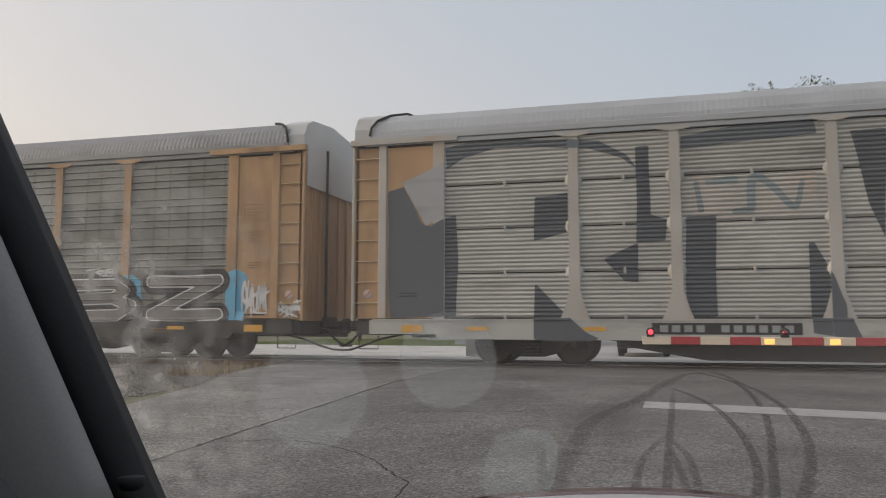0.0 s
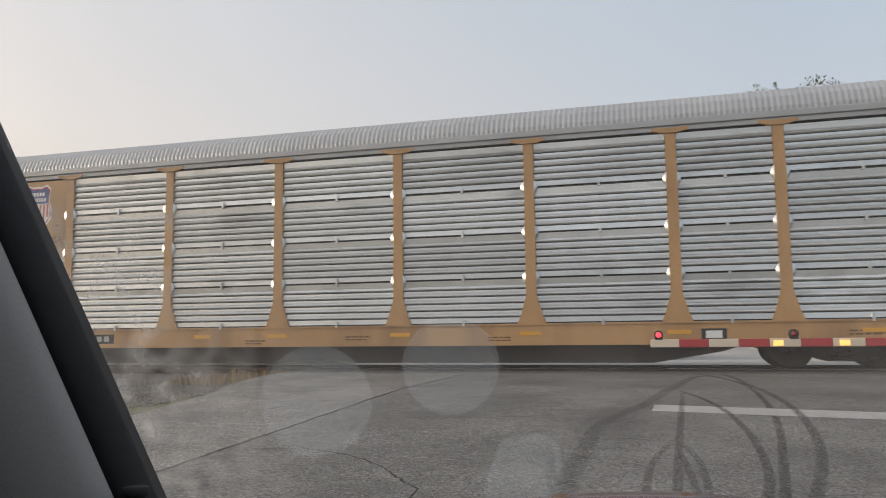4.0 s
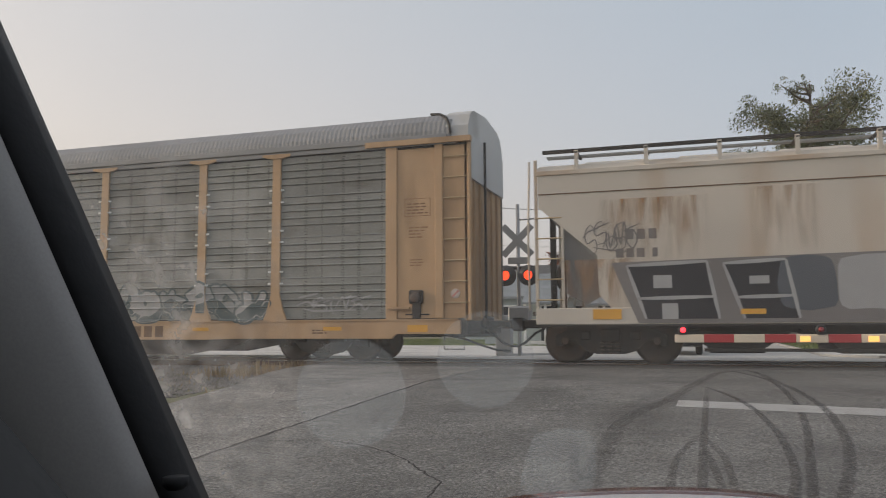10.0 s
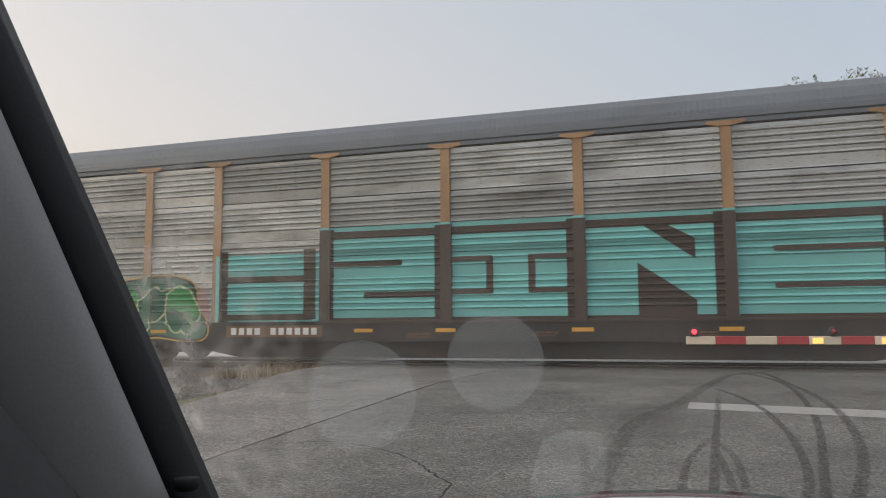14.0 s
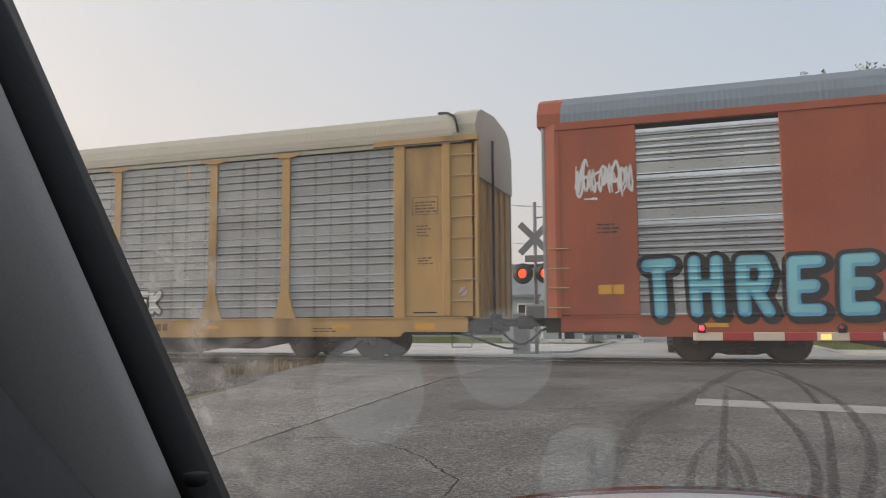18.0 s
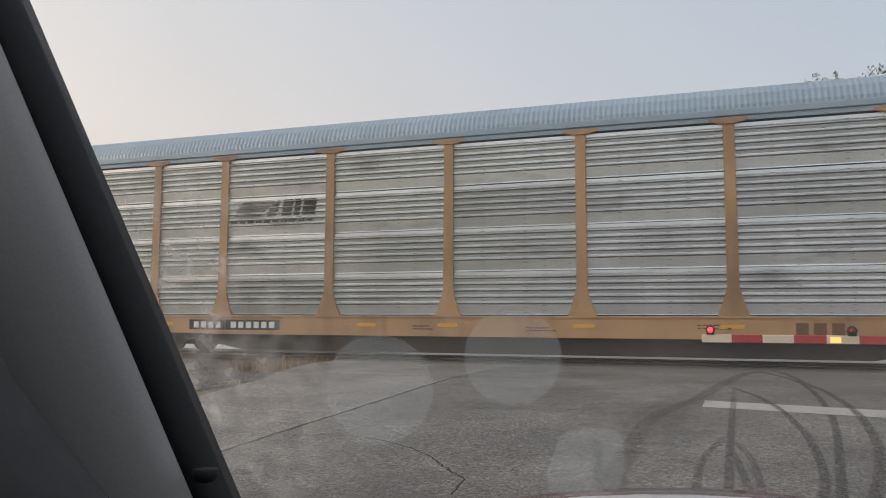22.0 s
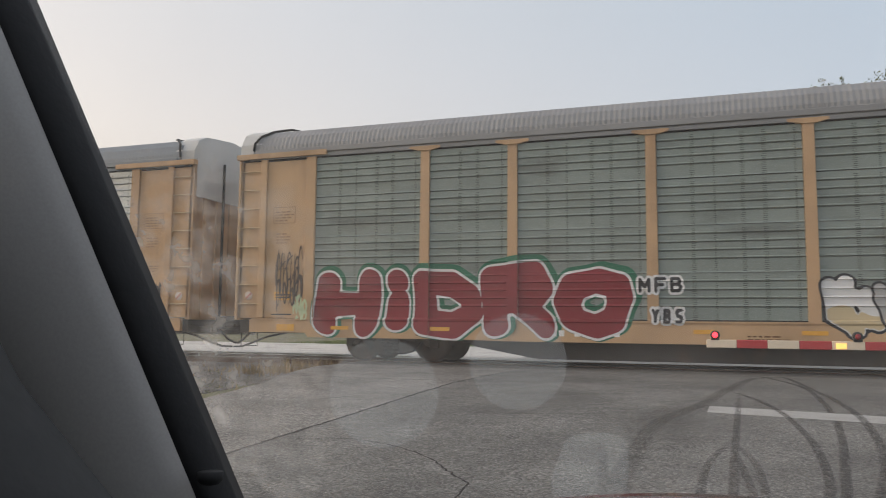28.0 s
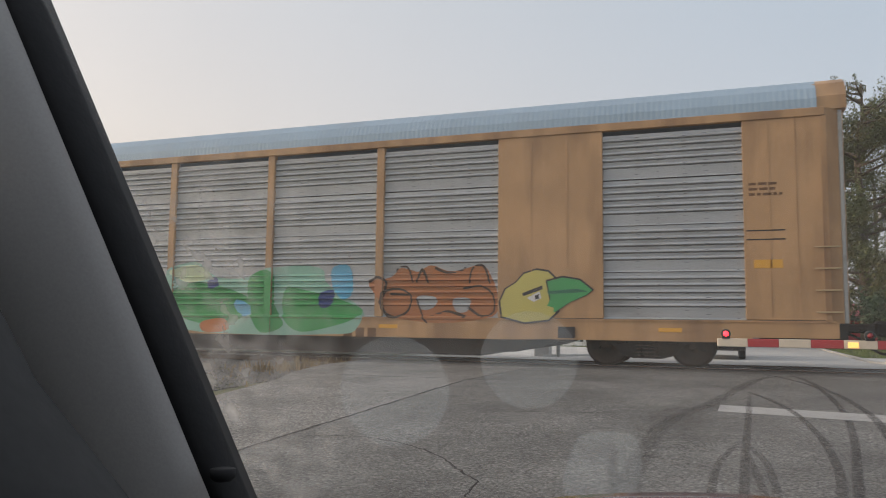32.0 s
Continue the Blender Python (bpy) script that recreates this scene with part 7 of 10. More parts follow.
bars(car, cuts, [(14.7, 1.5, 14.35, 1.75), (14.55, 0.9, 14.25, 1.2), (12.95, 1.55, 12.6, 1.7)], sp_silver, "sprayed_window", 0.03)
for c in (11.9, 10.9):
    shape(car, cuts, cloud(random.Random(int(c * 10)), (c + 0.55, 1.05, c - 0.45, 2.05), 16, 0.05), sp_slate if c > 11 else sp_silver, "sprayed_round", 0.026)
tag(car, cuts, (12.4, 1.0, 10.3, 2.1), sp_silver, 77, 5, 0.07)
zri = [[(7.66, 1.85), (7.66, 1.94), (6.93, 1.97)],
    [(6.93, 1.95), (6.87, 1.31), (7.23, 1.27), (7.08, 1.91)],
    [(7.16, 1.66), (7.51, 1.65), (7.61, 1.33)],
    [(7.55, 1.24), (7.60, 0.89)],
    [(6.76, 1.87), (6.12, 1.95), (6.18, 1.74)],
    [(6.67, 1.71), (6.70, 1.45), (6.60, 1.63), (6.53, 1.75), (6.67, 1.73)],
    [(6.12, 1.83), (6.31, 1.39), (6.41, 1.28), (6.47, 0.91)],
    [(6.09, 2.06), (5.79, 2.07), (5.85, 1.61), (6.02, 1.10), (6.07, 0.91)],
    [(6.09, 2.04), (6.07, 1.68), (5.95, 1.62)]]
body = [(7.69, 1.88), (6.93, 1.95), (6.12, 1.92), (5.79, 2.05), (5.87, 1.50), (6.09, 0.86), (7.61, 0.87), (7.60, 1.42)]
for far_by in (0.0, 2.64):
    blob(car, cuts, [(d - far_by, z) for d, z in body], [(sp_silver, 0.0)], lift=0.02, label="pale silver sprayed letters with black lines")
    lines(car, cuts, [[(d - far_by, z) for d, z in c] for c in zri], 0.075 if far_by == 0 else 0.05, sp_black if far_by == 0 else sp_slate, 0.023, soft=False)
bars(car, cuts, [(5.65, 1.35, 5.2, 1.5)], sp_silver, "sprayed_dash", 0.02)
tag(car, cuts, (1.35, 2.9, 0.35, 3.25), spray("faded green", (0.28, 0.42, 0.27)), 41, 5, 0.035)
tag(car, cuts, (3.1, 1.75, 1.6, 2.25), sp_slate, 42, 6, 0.05)
bars(car, cuts, [(2.6, 1.45, 2.1, 1.72)], label_black, "black_plate")
small_print(car, cuts, 2.7, 2.78, 1.5, 4, label_brown, 0.1, 4, 0.04)
tag(car, cuts, (16.0, 2.2, 15.0, 3.0), sp_grey, 43, 5, 0.028)
tag(car, cuts, (8.8, 1.3, 8.2, 1.8), sp_grey, 44, 4, 0.03)
for d in (3.0, 6.6, 9.9, 12.9):
    shared_part("reflector", "hopper reflector", lambda: box((-0.22, -0.03, 0.98), (0.22, -0.016, 1.08)), reflector, car, (-d, 0, 0))
for d in (1.6, 15.6):
    shared_part("orange_plate", "hopper plate", lambda: box((-0.28, -0.03, 0.9), (0.28, -0.017, 1.1)), reflector, car, (-d, 0, 0))

# grey-green sides with flared posts and a yellow emblem panel
car, cuts = autorack(-112.65, "grey-green ribbed car carrier with flared posts and yellow emblem panel", yellow_pale, steel_dark, roof_grey, style="fine", gusset=True, brake=True, solid=(7,), clips=True)
flat_panel = [(0, 30, 0.012)]
shape(car, flat_panel, cloud(random.Random(3), (22.72, 3.56, 21.95, 4.24), 24, 0.0), label_black, "emblem_block", 0.006, "plain black emblem shape")
shape(car, flat_panel, cloud(random.Random(3), (21.86, 3.56, 21.16, 4.24), 24, 0.0), label_black, "emblem_block", 0.006)
bars(car, flat_panel, [(22.6, 3.84, 21.3, 3.94)], yellow_pale, "emblem_stripe", 0.009)
blob(car, cuts, [(20.26, 0.86), (20.23, 1.24), (19.85, 1.37), (19.78, 1.68), (19.43, 1.80), (18.95, 1.73), (18.95, 0.80), (19.49, 0.74)], [(sp_cream, 0.0)], lift=0.0062, name="sprayed_ground", label="pale powder blue and lilac sprayed shapes")
blob(car, cuts, [(14.40, 1.74), (14.22, 1.88), (13.77, 1.84), (13.33, 1.86), (13.23, 1.49), (13.45, 1.22), (14.35, 1.40)], [(sp_cream, 0.0)], lift=0.0062, name="sprayed_ground", label="pale powder blue and lilac sprayed shapes")
blob(car, cuts, [(12.91, 1.26), (12.53, 1.42), (12.33, 1.26), (12.39, 0.82), (12.82, 0.60), (13.14, 0.71)], [(sp_cream, 0.0)], lift=0.0062, name="sprayed_ground", label="pale powder blue and lilac sprayed shapes")
blob(car, cuts, [(19.39, 1.61), (18.95, 1.85), (18.41, 1.94), (17.88, 1.85), (17.37, 1.81), (16.98, 2.00), (16.48, 1.89), (15.99, 2.11), (15.50, 2.03), (15.20, 2.11), (14.74, 1.94), (14.45, 1.86), (14.34, 1.51), (13.78, 1.33), (13.44, 1.61), (13.28, 1.72), (12.84, 1.74), (12.90, 1.49), (13.25, 0.88), (14.25, 0.72), (14.48, 0.38), (15.64, 0.61), (16.87, 0.37), (18.15, 0.61), (18.95, 0.61), (19.22, 1.11)], [(sp_haze, 0.0)], lift=0.0074, name="sprayed_ground", label="pale powder blue and lilac sprayed shapes")
blob(car, cuts, [(18.28, 1.59), (17.75, 1.82), (17.50, 1.57), (17.63, 1.09), (18.15, 0.97)], [(sp_lilac, 0.0)], lift=0.0086, name="sprayed_ground", label="pale powder blue and lilac sprayed shapes")
blob(car, cuts, [(17.11, 1.75), (16.48, 1.79), (15.87, 1.78), (15.63, 1.30), (16.24, 1.08), (16.99, 1.20)], [(sp_lilac, 0.0)], lift=0.0086, name="sprayed_ground", label="pale powder blue and lilac sprayed shapes")
blob(car, cuts, [(15.09, 1.88), (14.62, 1.92), (14.51, 1.52), (14.81, 1.06), (15.04, 1.18)], [(sp_lilac, 0.0)], lift=0.0086, name="sprayed_ground", label="pale powder blue and lilac sprayed shapes")
dull_crimson = spray("dull crimson", (0.26, 0.07, 0.07))
lines(car, cuts, [[(19.40, 1.67), (19.43, 1.42), (19.22, 1.17), (18.95, 0.98)],
    [(18.75, 1.78), (18.68, 1.47), (18.41, 1.34)],
    [(18.15, 1.71), (17.82, 1.64), (17.69, 1.33), (18.02, 1.28), (18.08, 1.40)],
    [(18.28, 0.98), (18.15, 1.10), (17.63, 1.09)],
    [(17.24, 1.27), (17.17, 1.57), (16.98, 1.56), (16.99, 1.20)],
    [(16.86, 1.62), (16.48, 1.82), (15.99, 1.84)],
    [(16.24, 1.49), (16.05, 1.60), (15.87, 1.52), (15.93, 1.37)],
    [(15.56, 2.01), (15.21, 2.00), (14.97, 1.76)],
    [(15.03, 1.87), (14.92, 1.52), (14.75, 1.41)],
    [(14.63, 1.46), (14.40, 1.63)],
    [(14.35, 1.29), (14.24, 0.94), (14.14, 0.61)]], 0.075, dull_crimson, 0.0105)
lines(car, cuts, [[(14.75, 1.18), (14.46, 1.34), (14.29, 1.23)],
    [(13.22, 1.71), (13.29, 1.38), (13.51, 1.16), (13.24, 1.05)],
    [(13.11, 1.66), (12.90, 1.67)],
    [(16.12, 1.13), (15.76, 1.07), (15.58, 0.90)],
    [(17.63, 0.79), (17.50, 0.61), (17.37, 0.49)],
    [(17.11, 0.91), (16.49, 0.87), (16.12, 0.96)]], 0.06, dull_crimson, 0.0105)
lines(car, cuts, [[(18.95, 1.85), (18.68, 1.97), (18.28, 1.92)],
    [(17.88, 1.86), (17.49, 1.94), (17.30, 1.87)],
    [(16.98, 1.99), (16.60, 2.01), (16.42, 1.91)],
    [(16.29, 2.05), (15.99, 2.14), (15.80, 2.04)],
    [(15.62, 2.07), (15.26, 2.14), (14.91, 1.99)],
    [(14.97, 1.99), (14.62, 1.94), (14.45, 1.80)],
    [(19.50, 1.49), (19.33, 1.11), (18.95, 0.80)],
    [(17.24, 1.33), (16.49, 1.26), (15.63, 1.30)]], 0.06, sp_white, 0.0118)
wild(car, cuts, (9.3, 1.0, 4.9, 1.75), [sp_wash, sp_silver], 52, 6, None, 0.17, sp_deep, None, sp_deep)
tag(car, cuts, (22.7, 1.0, 21.6, 1.95), sp_white, 53, 8, 0.05)
tag(car, cuts, (25.5, 0.98, 24.5, 1.7), sp_black, 54, 8, 0.05)
spray_letters(car, cuts, "VEKS", (26.7, 2.3, 26.0, 2.62), 0.032, [(sp_black, 0.0, 0, 0)], "", 0.03, 0.05, 28, 0.02, lift=0.012)
tag(car, cuts, (4.0, 1.1, 2.4, 1.6), sp_silver, 56, 5, 0.05)
side_bars(car, cuts, (8.5, 0.56, 7.55, 0.82), label_brown)
number_board(car, cuts, (21.3, 0.6, 18.6, 0.82), label_black, steel_mid)
end_stencils(car, cuts, 51)

# weathered silver sides under giant teal block letters
car, cuts = autorack(-141.57, "weathered steel car carrier with giant teal block letters", yellow_worn, make_material("weathered galvanized steel", (0.54, 0.55, 0.54), 0.4, 0.5, 0.2, 7, 0.12, (0.17, 0.16, 0.14), 0.25, (0.6, 0.6, 2.2), piece=0.25), roof_slate, style="wide", sill_m=underframe)
bars(car, cuts, [(20.9, 0.95, 4.7, 2.5), (18.2, 2.4, 4.6, 3.05)], sp_teal, "sprayed_ground", 0.006, "teal sprayed ground")
blk = []
# block letters: strokes of dark brown between teal bodies
for a, b, c, d in ((18.2, 0.9, 17.85, 3.0), (15.45, 0.9, 15.05, 3.0), (12.6, 0.9, 12.2, 3.0), (9.75, 0.9, 9.35, 3.0), (6.85, 0.9, 6.45, 2.95), (5.0, 1.0, 4.7, 2.9), (18.2, 2.78, 4.7, 2.95), (18.2, 0.9, 4.7, 1.02)):
    blk.append((a, b, c, d))
blk += [(17.9, 2.15, 16.2, 2.28), (17.1, 1.45, 15.4, 1.58), (15.1, 2.2, 14.2, 2.3), (14.3, 1.5, 14.15, 2.3), (15.1, 1.5, 14.2, 1.6), (13.3, 2.2, 12.3, 2.3), (13.4, 1.5, 13.25, 2.3), (13.3, 1.5, 12.4, 1.6)]
blk += [(8.7, 2.2, 6.6, 2.3), (8.7, 1.5, 6.6, 1.6), (6.5, 1.7, 4.9, 1.85), (20.8, 0.95, 20.6, 2.6), (20.6, 1.85, 18.4, 2.0), (18.6, 1.0, 18.3, 2.6), (20.6, 0.98, 18.4, 1.12)]
bars(car, cuts, blk, sp_brown, "sprayed_stroke", 0.011)
shape(car, cuts, [(12.3, 2.95), (11.3, 2.95), (10.1, 2.1), (10.1, 2.5), (10.9, 2.95)], sp_brown, "sprayed_stroke", 0.012)
shape(car, cuts, [(11.2, 1.0), (11.2, 2.05), (10.1, 1.3), (10.1, 1.0)], sp_brown, "sprayed_stroke", 0.012)
piece = [(26.64, 1.29), (26.47, 1.83), (25.96, 1.99), (24.98, 1.99), (24.24, 2.02), (23.67, 1.96), (22.83, 2.04), (22.01, 1.99), (21.55, 1.78), (21.46, 1.29), (21.16, 0.86), (21.25, 0.59), (21.74, 0.54), (22.55, 0.64), (23.23, 0.56), (23.93, 0.66), (24.95, 0.69), (26.00, 0.72), (26.47, 0.89)]
blob(car, cuts, piece, [(sp_yellow, 0.07), (sp_black, 0.035), (sp_darkgreen, -0.02)], label="dark green letters with pale outlines and a yellow edge")
blob(car, cuts, [(21.55, 1.60), (21.22, 1.77), (21.12, 1.04), (21.42, 0.92)], [(sp_rose, 0.0)], lift=0.006, name="sprayed_ground")
wild(car, cuts, (25.55, 0.72, 21.45, 1.95), [sp_green, sp_darkgreen], 62, 5, None, 0.3, sp_mint, None, sp_darkgreen, 0.03)
spray_letters(car, cuts, "VEBY", (1.66, 1.6, 0.84, 1.95), 0.032, [(sp_black, 0.0, 0, 0)], "", 0.03, 0.05, 28, 0.02, lift=0.012)
spray_letters(car, cuts, "ONE", (1.6, 1.1, 0.9, 1.5), 0.032, [(sp_black, 0.0, 0, 0)], "", 0.03, 0.05, 21, 0.02, lift=0.012)
number_board(car, cuts, (20.6, 0.6, 18.1, 0.86), label_brown)
end_stencils(car, cuts, 61)

# red frame, plain plates, a flush-sided car
car, cuts = plain_rack(-170.5, "red car carrier with flush galvanized panels and blue spray-painted letters", red_paint, steel_bright, make_material("dull blue-grey roof sheet", (0.2, 0.245, 0.285), 0.5, 0.2, 0.12, 7, 0.1, (0.16, 0.18, 0.2), 0.15, (0.5, 2.0, 0.5)))
spray_letters(car, cuts, "THREE", (25.65, 0.88, 21.5, 2.08), 0.12, [(sp_black, 0.09, 0.05, -0.04), (sp_black, 0.06, -0.02, 0.02), (sp_blue, 0.0, 0, 0), (sp_cyan, -0.045, -0.01, 0.02)], "pale blue letters with black outline", 0.015, 0.22, 7)
tag(car, cuts, (26.9, 3.3, 25.8, 4.15), sp_white, 71, 9, 0.05)
spray_letters(car, cuts, "IDYOOPS!", (18.0, 0.8, 11.6, 2.15), 0.075, [(spray("faded steel blue", (0.2, 0.25, 0.3)), 0.06, 0.05, -0.02), (spray("faded navy", (0.085, 0.11, 0.15)), 0.0, 0, 0)], "thin dark blue line letters", 0.05, 0.16, 16)
blob(car, cuts, [(11.09, 1.67), (10.93, 1.82), (10.47, 1.83), (10.24, 1.74), (10.07, 1.90), (9.74, 1.75), (9.20, 1.80), (9.04, 1.63), (8.67, 1.56), (8.45, 1.29), (8.56, 0.91), (8.86, 0.81), (9.82, 0.82), (10.16, 0.73), (10.95, 0.75), (11.01, 1.21)], [(sp_black, 0.06), (sp_cyan, 0.0)], label="pale blue bubble letters with black outline")
lines(car, cuts, [[(10.64, 1.66), (10.59, 1.21), (10.66, 0.78)],
    [(10.24, 1.71), (10.28, 1.20), (10.21, 0.77)],
    [(10.03, 1.42), (9.75, 1.47), (9.87, 1.20), (10.04, 1.14)],
    [(9.58, 1.75), (9.65, 1.19), (9.58, 0.84)],
    [(9.37, 1.47), (9.16, 1.41), (9.27, 1.08)],
    [(8.99, 1.57), (9.08, 1.19), (8.98, 0.83)],
    [(8.79, 1.35), (8.65, 1.23), (8.76, 1.02)],
    [(10.93, 1.55), (10.42, 1.60)]], 0.055, sp_navy, 0.0135)
blob(car, cuts, [(6.61, 1.57), (6.58, 1.83), (6.35, 1.93), (5.93, 1.89), (5.64, 2.01), (5.09, 2.05), (4.73, 2.05), (4.38, 2.02), (4.44, 1.07), (5.15, 1.05), (5.96, 1.20), (6.16, 1.06), (6.44, 1.10), (6.47, 1.46)], [(sp_white, 0.0)], lift=0.006, label="white-edged red letters", name="sprayed_ground")
lines(car, cuts, [[(6.36, 1.77), (6.34, 1.25)],
    [(6.17, 1.72), (6.15, 1.30)],
    [(6.37, 1.51), (6.15, 1.53)],
    [(5.84, 1.71), (5.91, 1.40), (5.68, 1.34), (5.64, 1.70), (5.82, 1.73)],
    [(5.42, 1.80), (5.43, 1.24)],
    [(5.24, 1.85), (5.23, 1.23)],
    [(4.97, 1.84), (5.04, 1.33), (4.78, 1.28), (4.73, 1.78)]], 0.15, red_paint, 0.009)
bars(car, cuts, [(9.3 - 0.5 * k, 3.42, 8.9 - 0.5 * k, 3.66) for k in range(5)], sp_orange, "emblem_bar")
bars(car, cuts, [(9.35, 3.26, 7.0, 3.36)], label_black, "emblem_bar")
number_board(car, cuts, (19.75, 0.54, 17.4, 0.76), label_black)
tag(car, cuts, (21.3, 1.3, 20.5, 2.1), sp_navy, 76, 4, 0.035)
small_print(car, cuts, 26.5, 2.75, 0.4, 3, label_black, 0.08, 3)
bars(car, cuts, [(26.5, 1.36, 26.0, 1.55)], reflector, "yellow_plate")

# pale galvanized sides under a cream roof
car, cuts = autorack(-199.5, "pale grey car carrier with cream roof and pink-green graffiti", make_material("golden yellow car paint", (0.51, 0.315, 0.115), 0.55, 0, 0.14, 8, 0.08, (0.22, 0.12, 0.05), 0.4, (1.3, 1.3, 0.3)), make_material("pale blue-grey galvanized steel", (0.345, 0.365, 0.38), 0.55, 0.2, 0.15, 7, 0.12, (0.2, 0.18, 0.15), 0.18, (0.6, 0.6, 2.0), piece=0.12), roof_cream, roof_cream, style="slat", gusset=True)
sp_coral = spray("coral red", (0.42, 0.13, 0.1))
blob(car, cuts, [(25.61, 1.23), (25.04, 1.41), (24.35, 1.47), (23.40, 1.33), (22.62, 1.38), (21.74, 1.32), (20.77, 1.36), (19.94, 1.41), (19.26, 1.43), (19.07, 1.00), (19.95, 0.83), (21.13, 0.71), (22.37, 0.58), (23.67, 0.59), (24.75, 0.61), (25.32, 0.82)], [(sp_brown, 0.035), (sp_coral, 0.0)], lift=0.008, label="pink and coral sprayed shape")
blob(car, cuts, [(25.05, 1.70), (24.91, 2.06), (24.49, 1.85), (23.81, 1.91), (23.41, 1.76), (23.01, 1.95), (22.62, 1.94), (22.11, 1.74), (21.49, 1.79), (21.06, 2.03), (20.68, 2.01), (20.38, 1.77), (20.03, 1.64), (19.92, 1.40), (20.77, 1.25), (21.74, 1.26), (23.01, 1.33), (24.35, 1.40), (25.05, 1.48)], [(sp_brown, 0.035), (sp_pink, 0.0)], lift=0.0092, label="pink and coral sprayed shape")
blob(car, cuts, [(26.82, 1.37), (26.50, 1.48), (26.20, 1.35), (25.83, 1.55), (25.38, 1.65), (25.30, 1.34), (25.83, 1.15), (26.19, 1.22), (26.49, 1.38)], [(sp_brown, 0.035), (sp_pink, 0.0)], lift=0.0104, label="pink and coral sprayed shape")
blob(car, cuts, [(26.09, 1.94), (25.77, 2.01), (25.31, 1.94), (25.01, 1.73), (25.33, 1.66), (25.70, 1.86)], [(sp_brown, 0.035), (sp_pink, 0.0)], lift=0.0104, label="pink and coral sprayed shape")
blob(car, cuts, [(19.29, 1.32), (19.04, 1.55), (18.71, 1.50), (18.28, 1.39), (17.98, 1.37), (18.28, 1.27), (18.71, 1.22), (19.05, 1.16)], [(sp_brown, 0.035), (sp_pink, 0.0)], lift=0.0104, label="pink and coral sprayed shape")
blob(car, cuts, [(25.01, 1.96), (24.86, 2.12), (24.67, 1.72), (24.76, 1.33), (25.36, 1.47), (25.05, 1.65)], [(sp_brown, 0.04), (sp_green, 0.0)], lift=0.0116, label="green sprayed letter")
blob(car, cuts, [(24.24, 1.39), (23.94, 1.77), (23.74, 2.03), (23.58, 1.64), (23.67, 1.32), (24.07, 1.33)], [(sp_brown, 0.04), (sp_green, 0.0)], lift=0.0116, label="green sprayed letter")
blob(car, cuts, [(23.38, 1.55), (23.01, 2.06), (22.82, 2.27), (22.66, 1.93), (22.75, 1.56), (23.14, 1.50)], [(sp_brown, 0.04), (sp_green, 0.0)], lift=0.0116, label="green sprayed letter")
blob(car, cuts, [(22.65, 1.54), (22.43, 1.88), (22.15, 1.62), (21.96, 1.37), (22.49, 1.31)], [(sp_brown, 0.04), (sp_green, 0.0)], lift=0.0116, label="green sprayed letter")
blob(car, cuts, [(21.76, 1.42), (21.37, 1.61), (21.04, 1.73), (21.19, 1.30), (21.49, 1.24)], [(sp_brown, 0.04), (sp_green, 0.0)], lift=0.0116, label="green sprayed letter")
blob(car, cuts, [(20.79, 1.41), (20.70, 1.77), (20.52, 2.02), (20.36, 1.76), (20.41, 1.41), (20.59, 1.29)], [(sp_brown, 0.04), (sp_green, 0.0)], lift=0.0116, label="green sprayed letter")
lines(car, cuts, [[(25.35, 0.82), (24.90, 1.22), (24.48, 0.84), (24.18, 0.57)],
    [(24.49, 1.34), (23.94, 0.97), (23.64, 0.57)],
    [(23.21, 1.39), (22.94, 0.96), (22.47, 0.58)],
    [(22.47, 1.26), (22.88, 0.90), (23.16, 0.58)],
    [(21.99, 1.32), (21.62, 0.96), (21.23, 0.64)],
    [(21.00, 1.95), (20.88, 1.54), (20.69, 0.99)],
    [(21.52, 1.31), (20.89, 1.02), (20.39, 0.93)],
    [(20.09, 1.16), (19.72, 1.41), (19.26, 1.35), (19.07, 0.99)],
    [(19.92, 1.41), (20.17, 1.65), (20.43, 2.00)],
    [(25.05, 1.48), (24.48, 1.16), (23.80, 1.27), (23.14, 1.06), (22.37, 1.20)],
    [(19.83, 1.12), (19.60, 1.24), (19.38, 1.12), (19.50, 0.95)]], 0.06, sp_brown, 0.0152)
tag(car, cuts, (19.9, 1.65, 19.0, 2.2), sp_navy, 82, 6, 0.05)
bars(car, cuts, [(20.7, 3.05, 18.4, 3.85)], label_white, "painted_panel", 0.005)
for x in (20.2, 18.75):
    bars(car, cuts, [(x + 0.03, 3.15, x - 0.03, 3.78), (x + (0.03 if x > 19 else 0.14), 3.72, x - (0.14 if x > 19 else 0.03), 3.78), (x + (0.03 if x > 19 else 0.14), 3.15, x - (0.14 if x > 19 else 0.03), 3.21)], label_black, "bracket_bar", 0.009)
bars(car, cuts, [(19.98, 3.3, 19.7, 3.62), (19.62, 3.3, 19.34, 3.62), (19.26, 3.3, 18.98, 3.62)], label_black, "emblem_bar", 0.009)
number_board(car, cuts, (20.6, 0.6, 18.8, 0.82), None, label_white)
spray_letters(car, cuts, "JUKUE", (11.9, 0.98, 9.95, 1.8), 0.1, [(sp_black, 0.05, 0.02, -0.02), (sp_white, 0.0, 0, 0)], "white bubble letters with black outline", 0.03, 0.02, 13, 0.025)
spray_letters(car, cuts, "SEK", (9.2, 1.08, 8.05, 1.68), 0.075, [(sp_black, 0.05, 0.02, -0.02), (sp_white, 0.0, 0, 0)], "white bubble letters with black outline", 0.03, 0.02, 14, 0.025)
side_bars(car, cuts, (8.4, 0.66, 7.8, 0.82), label_brown)
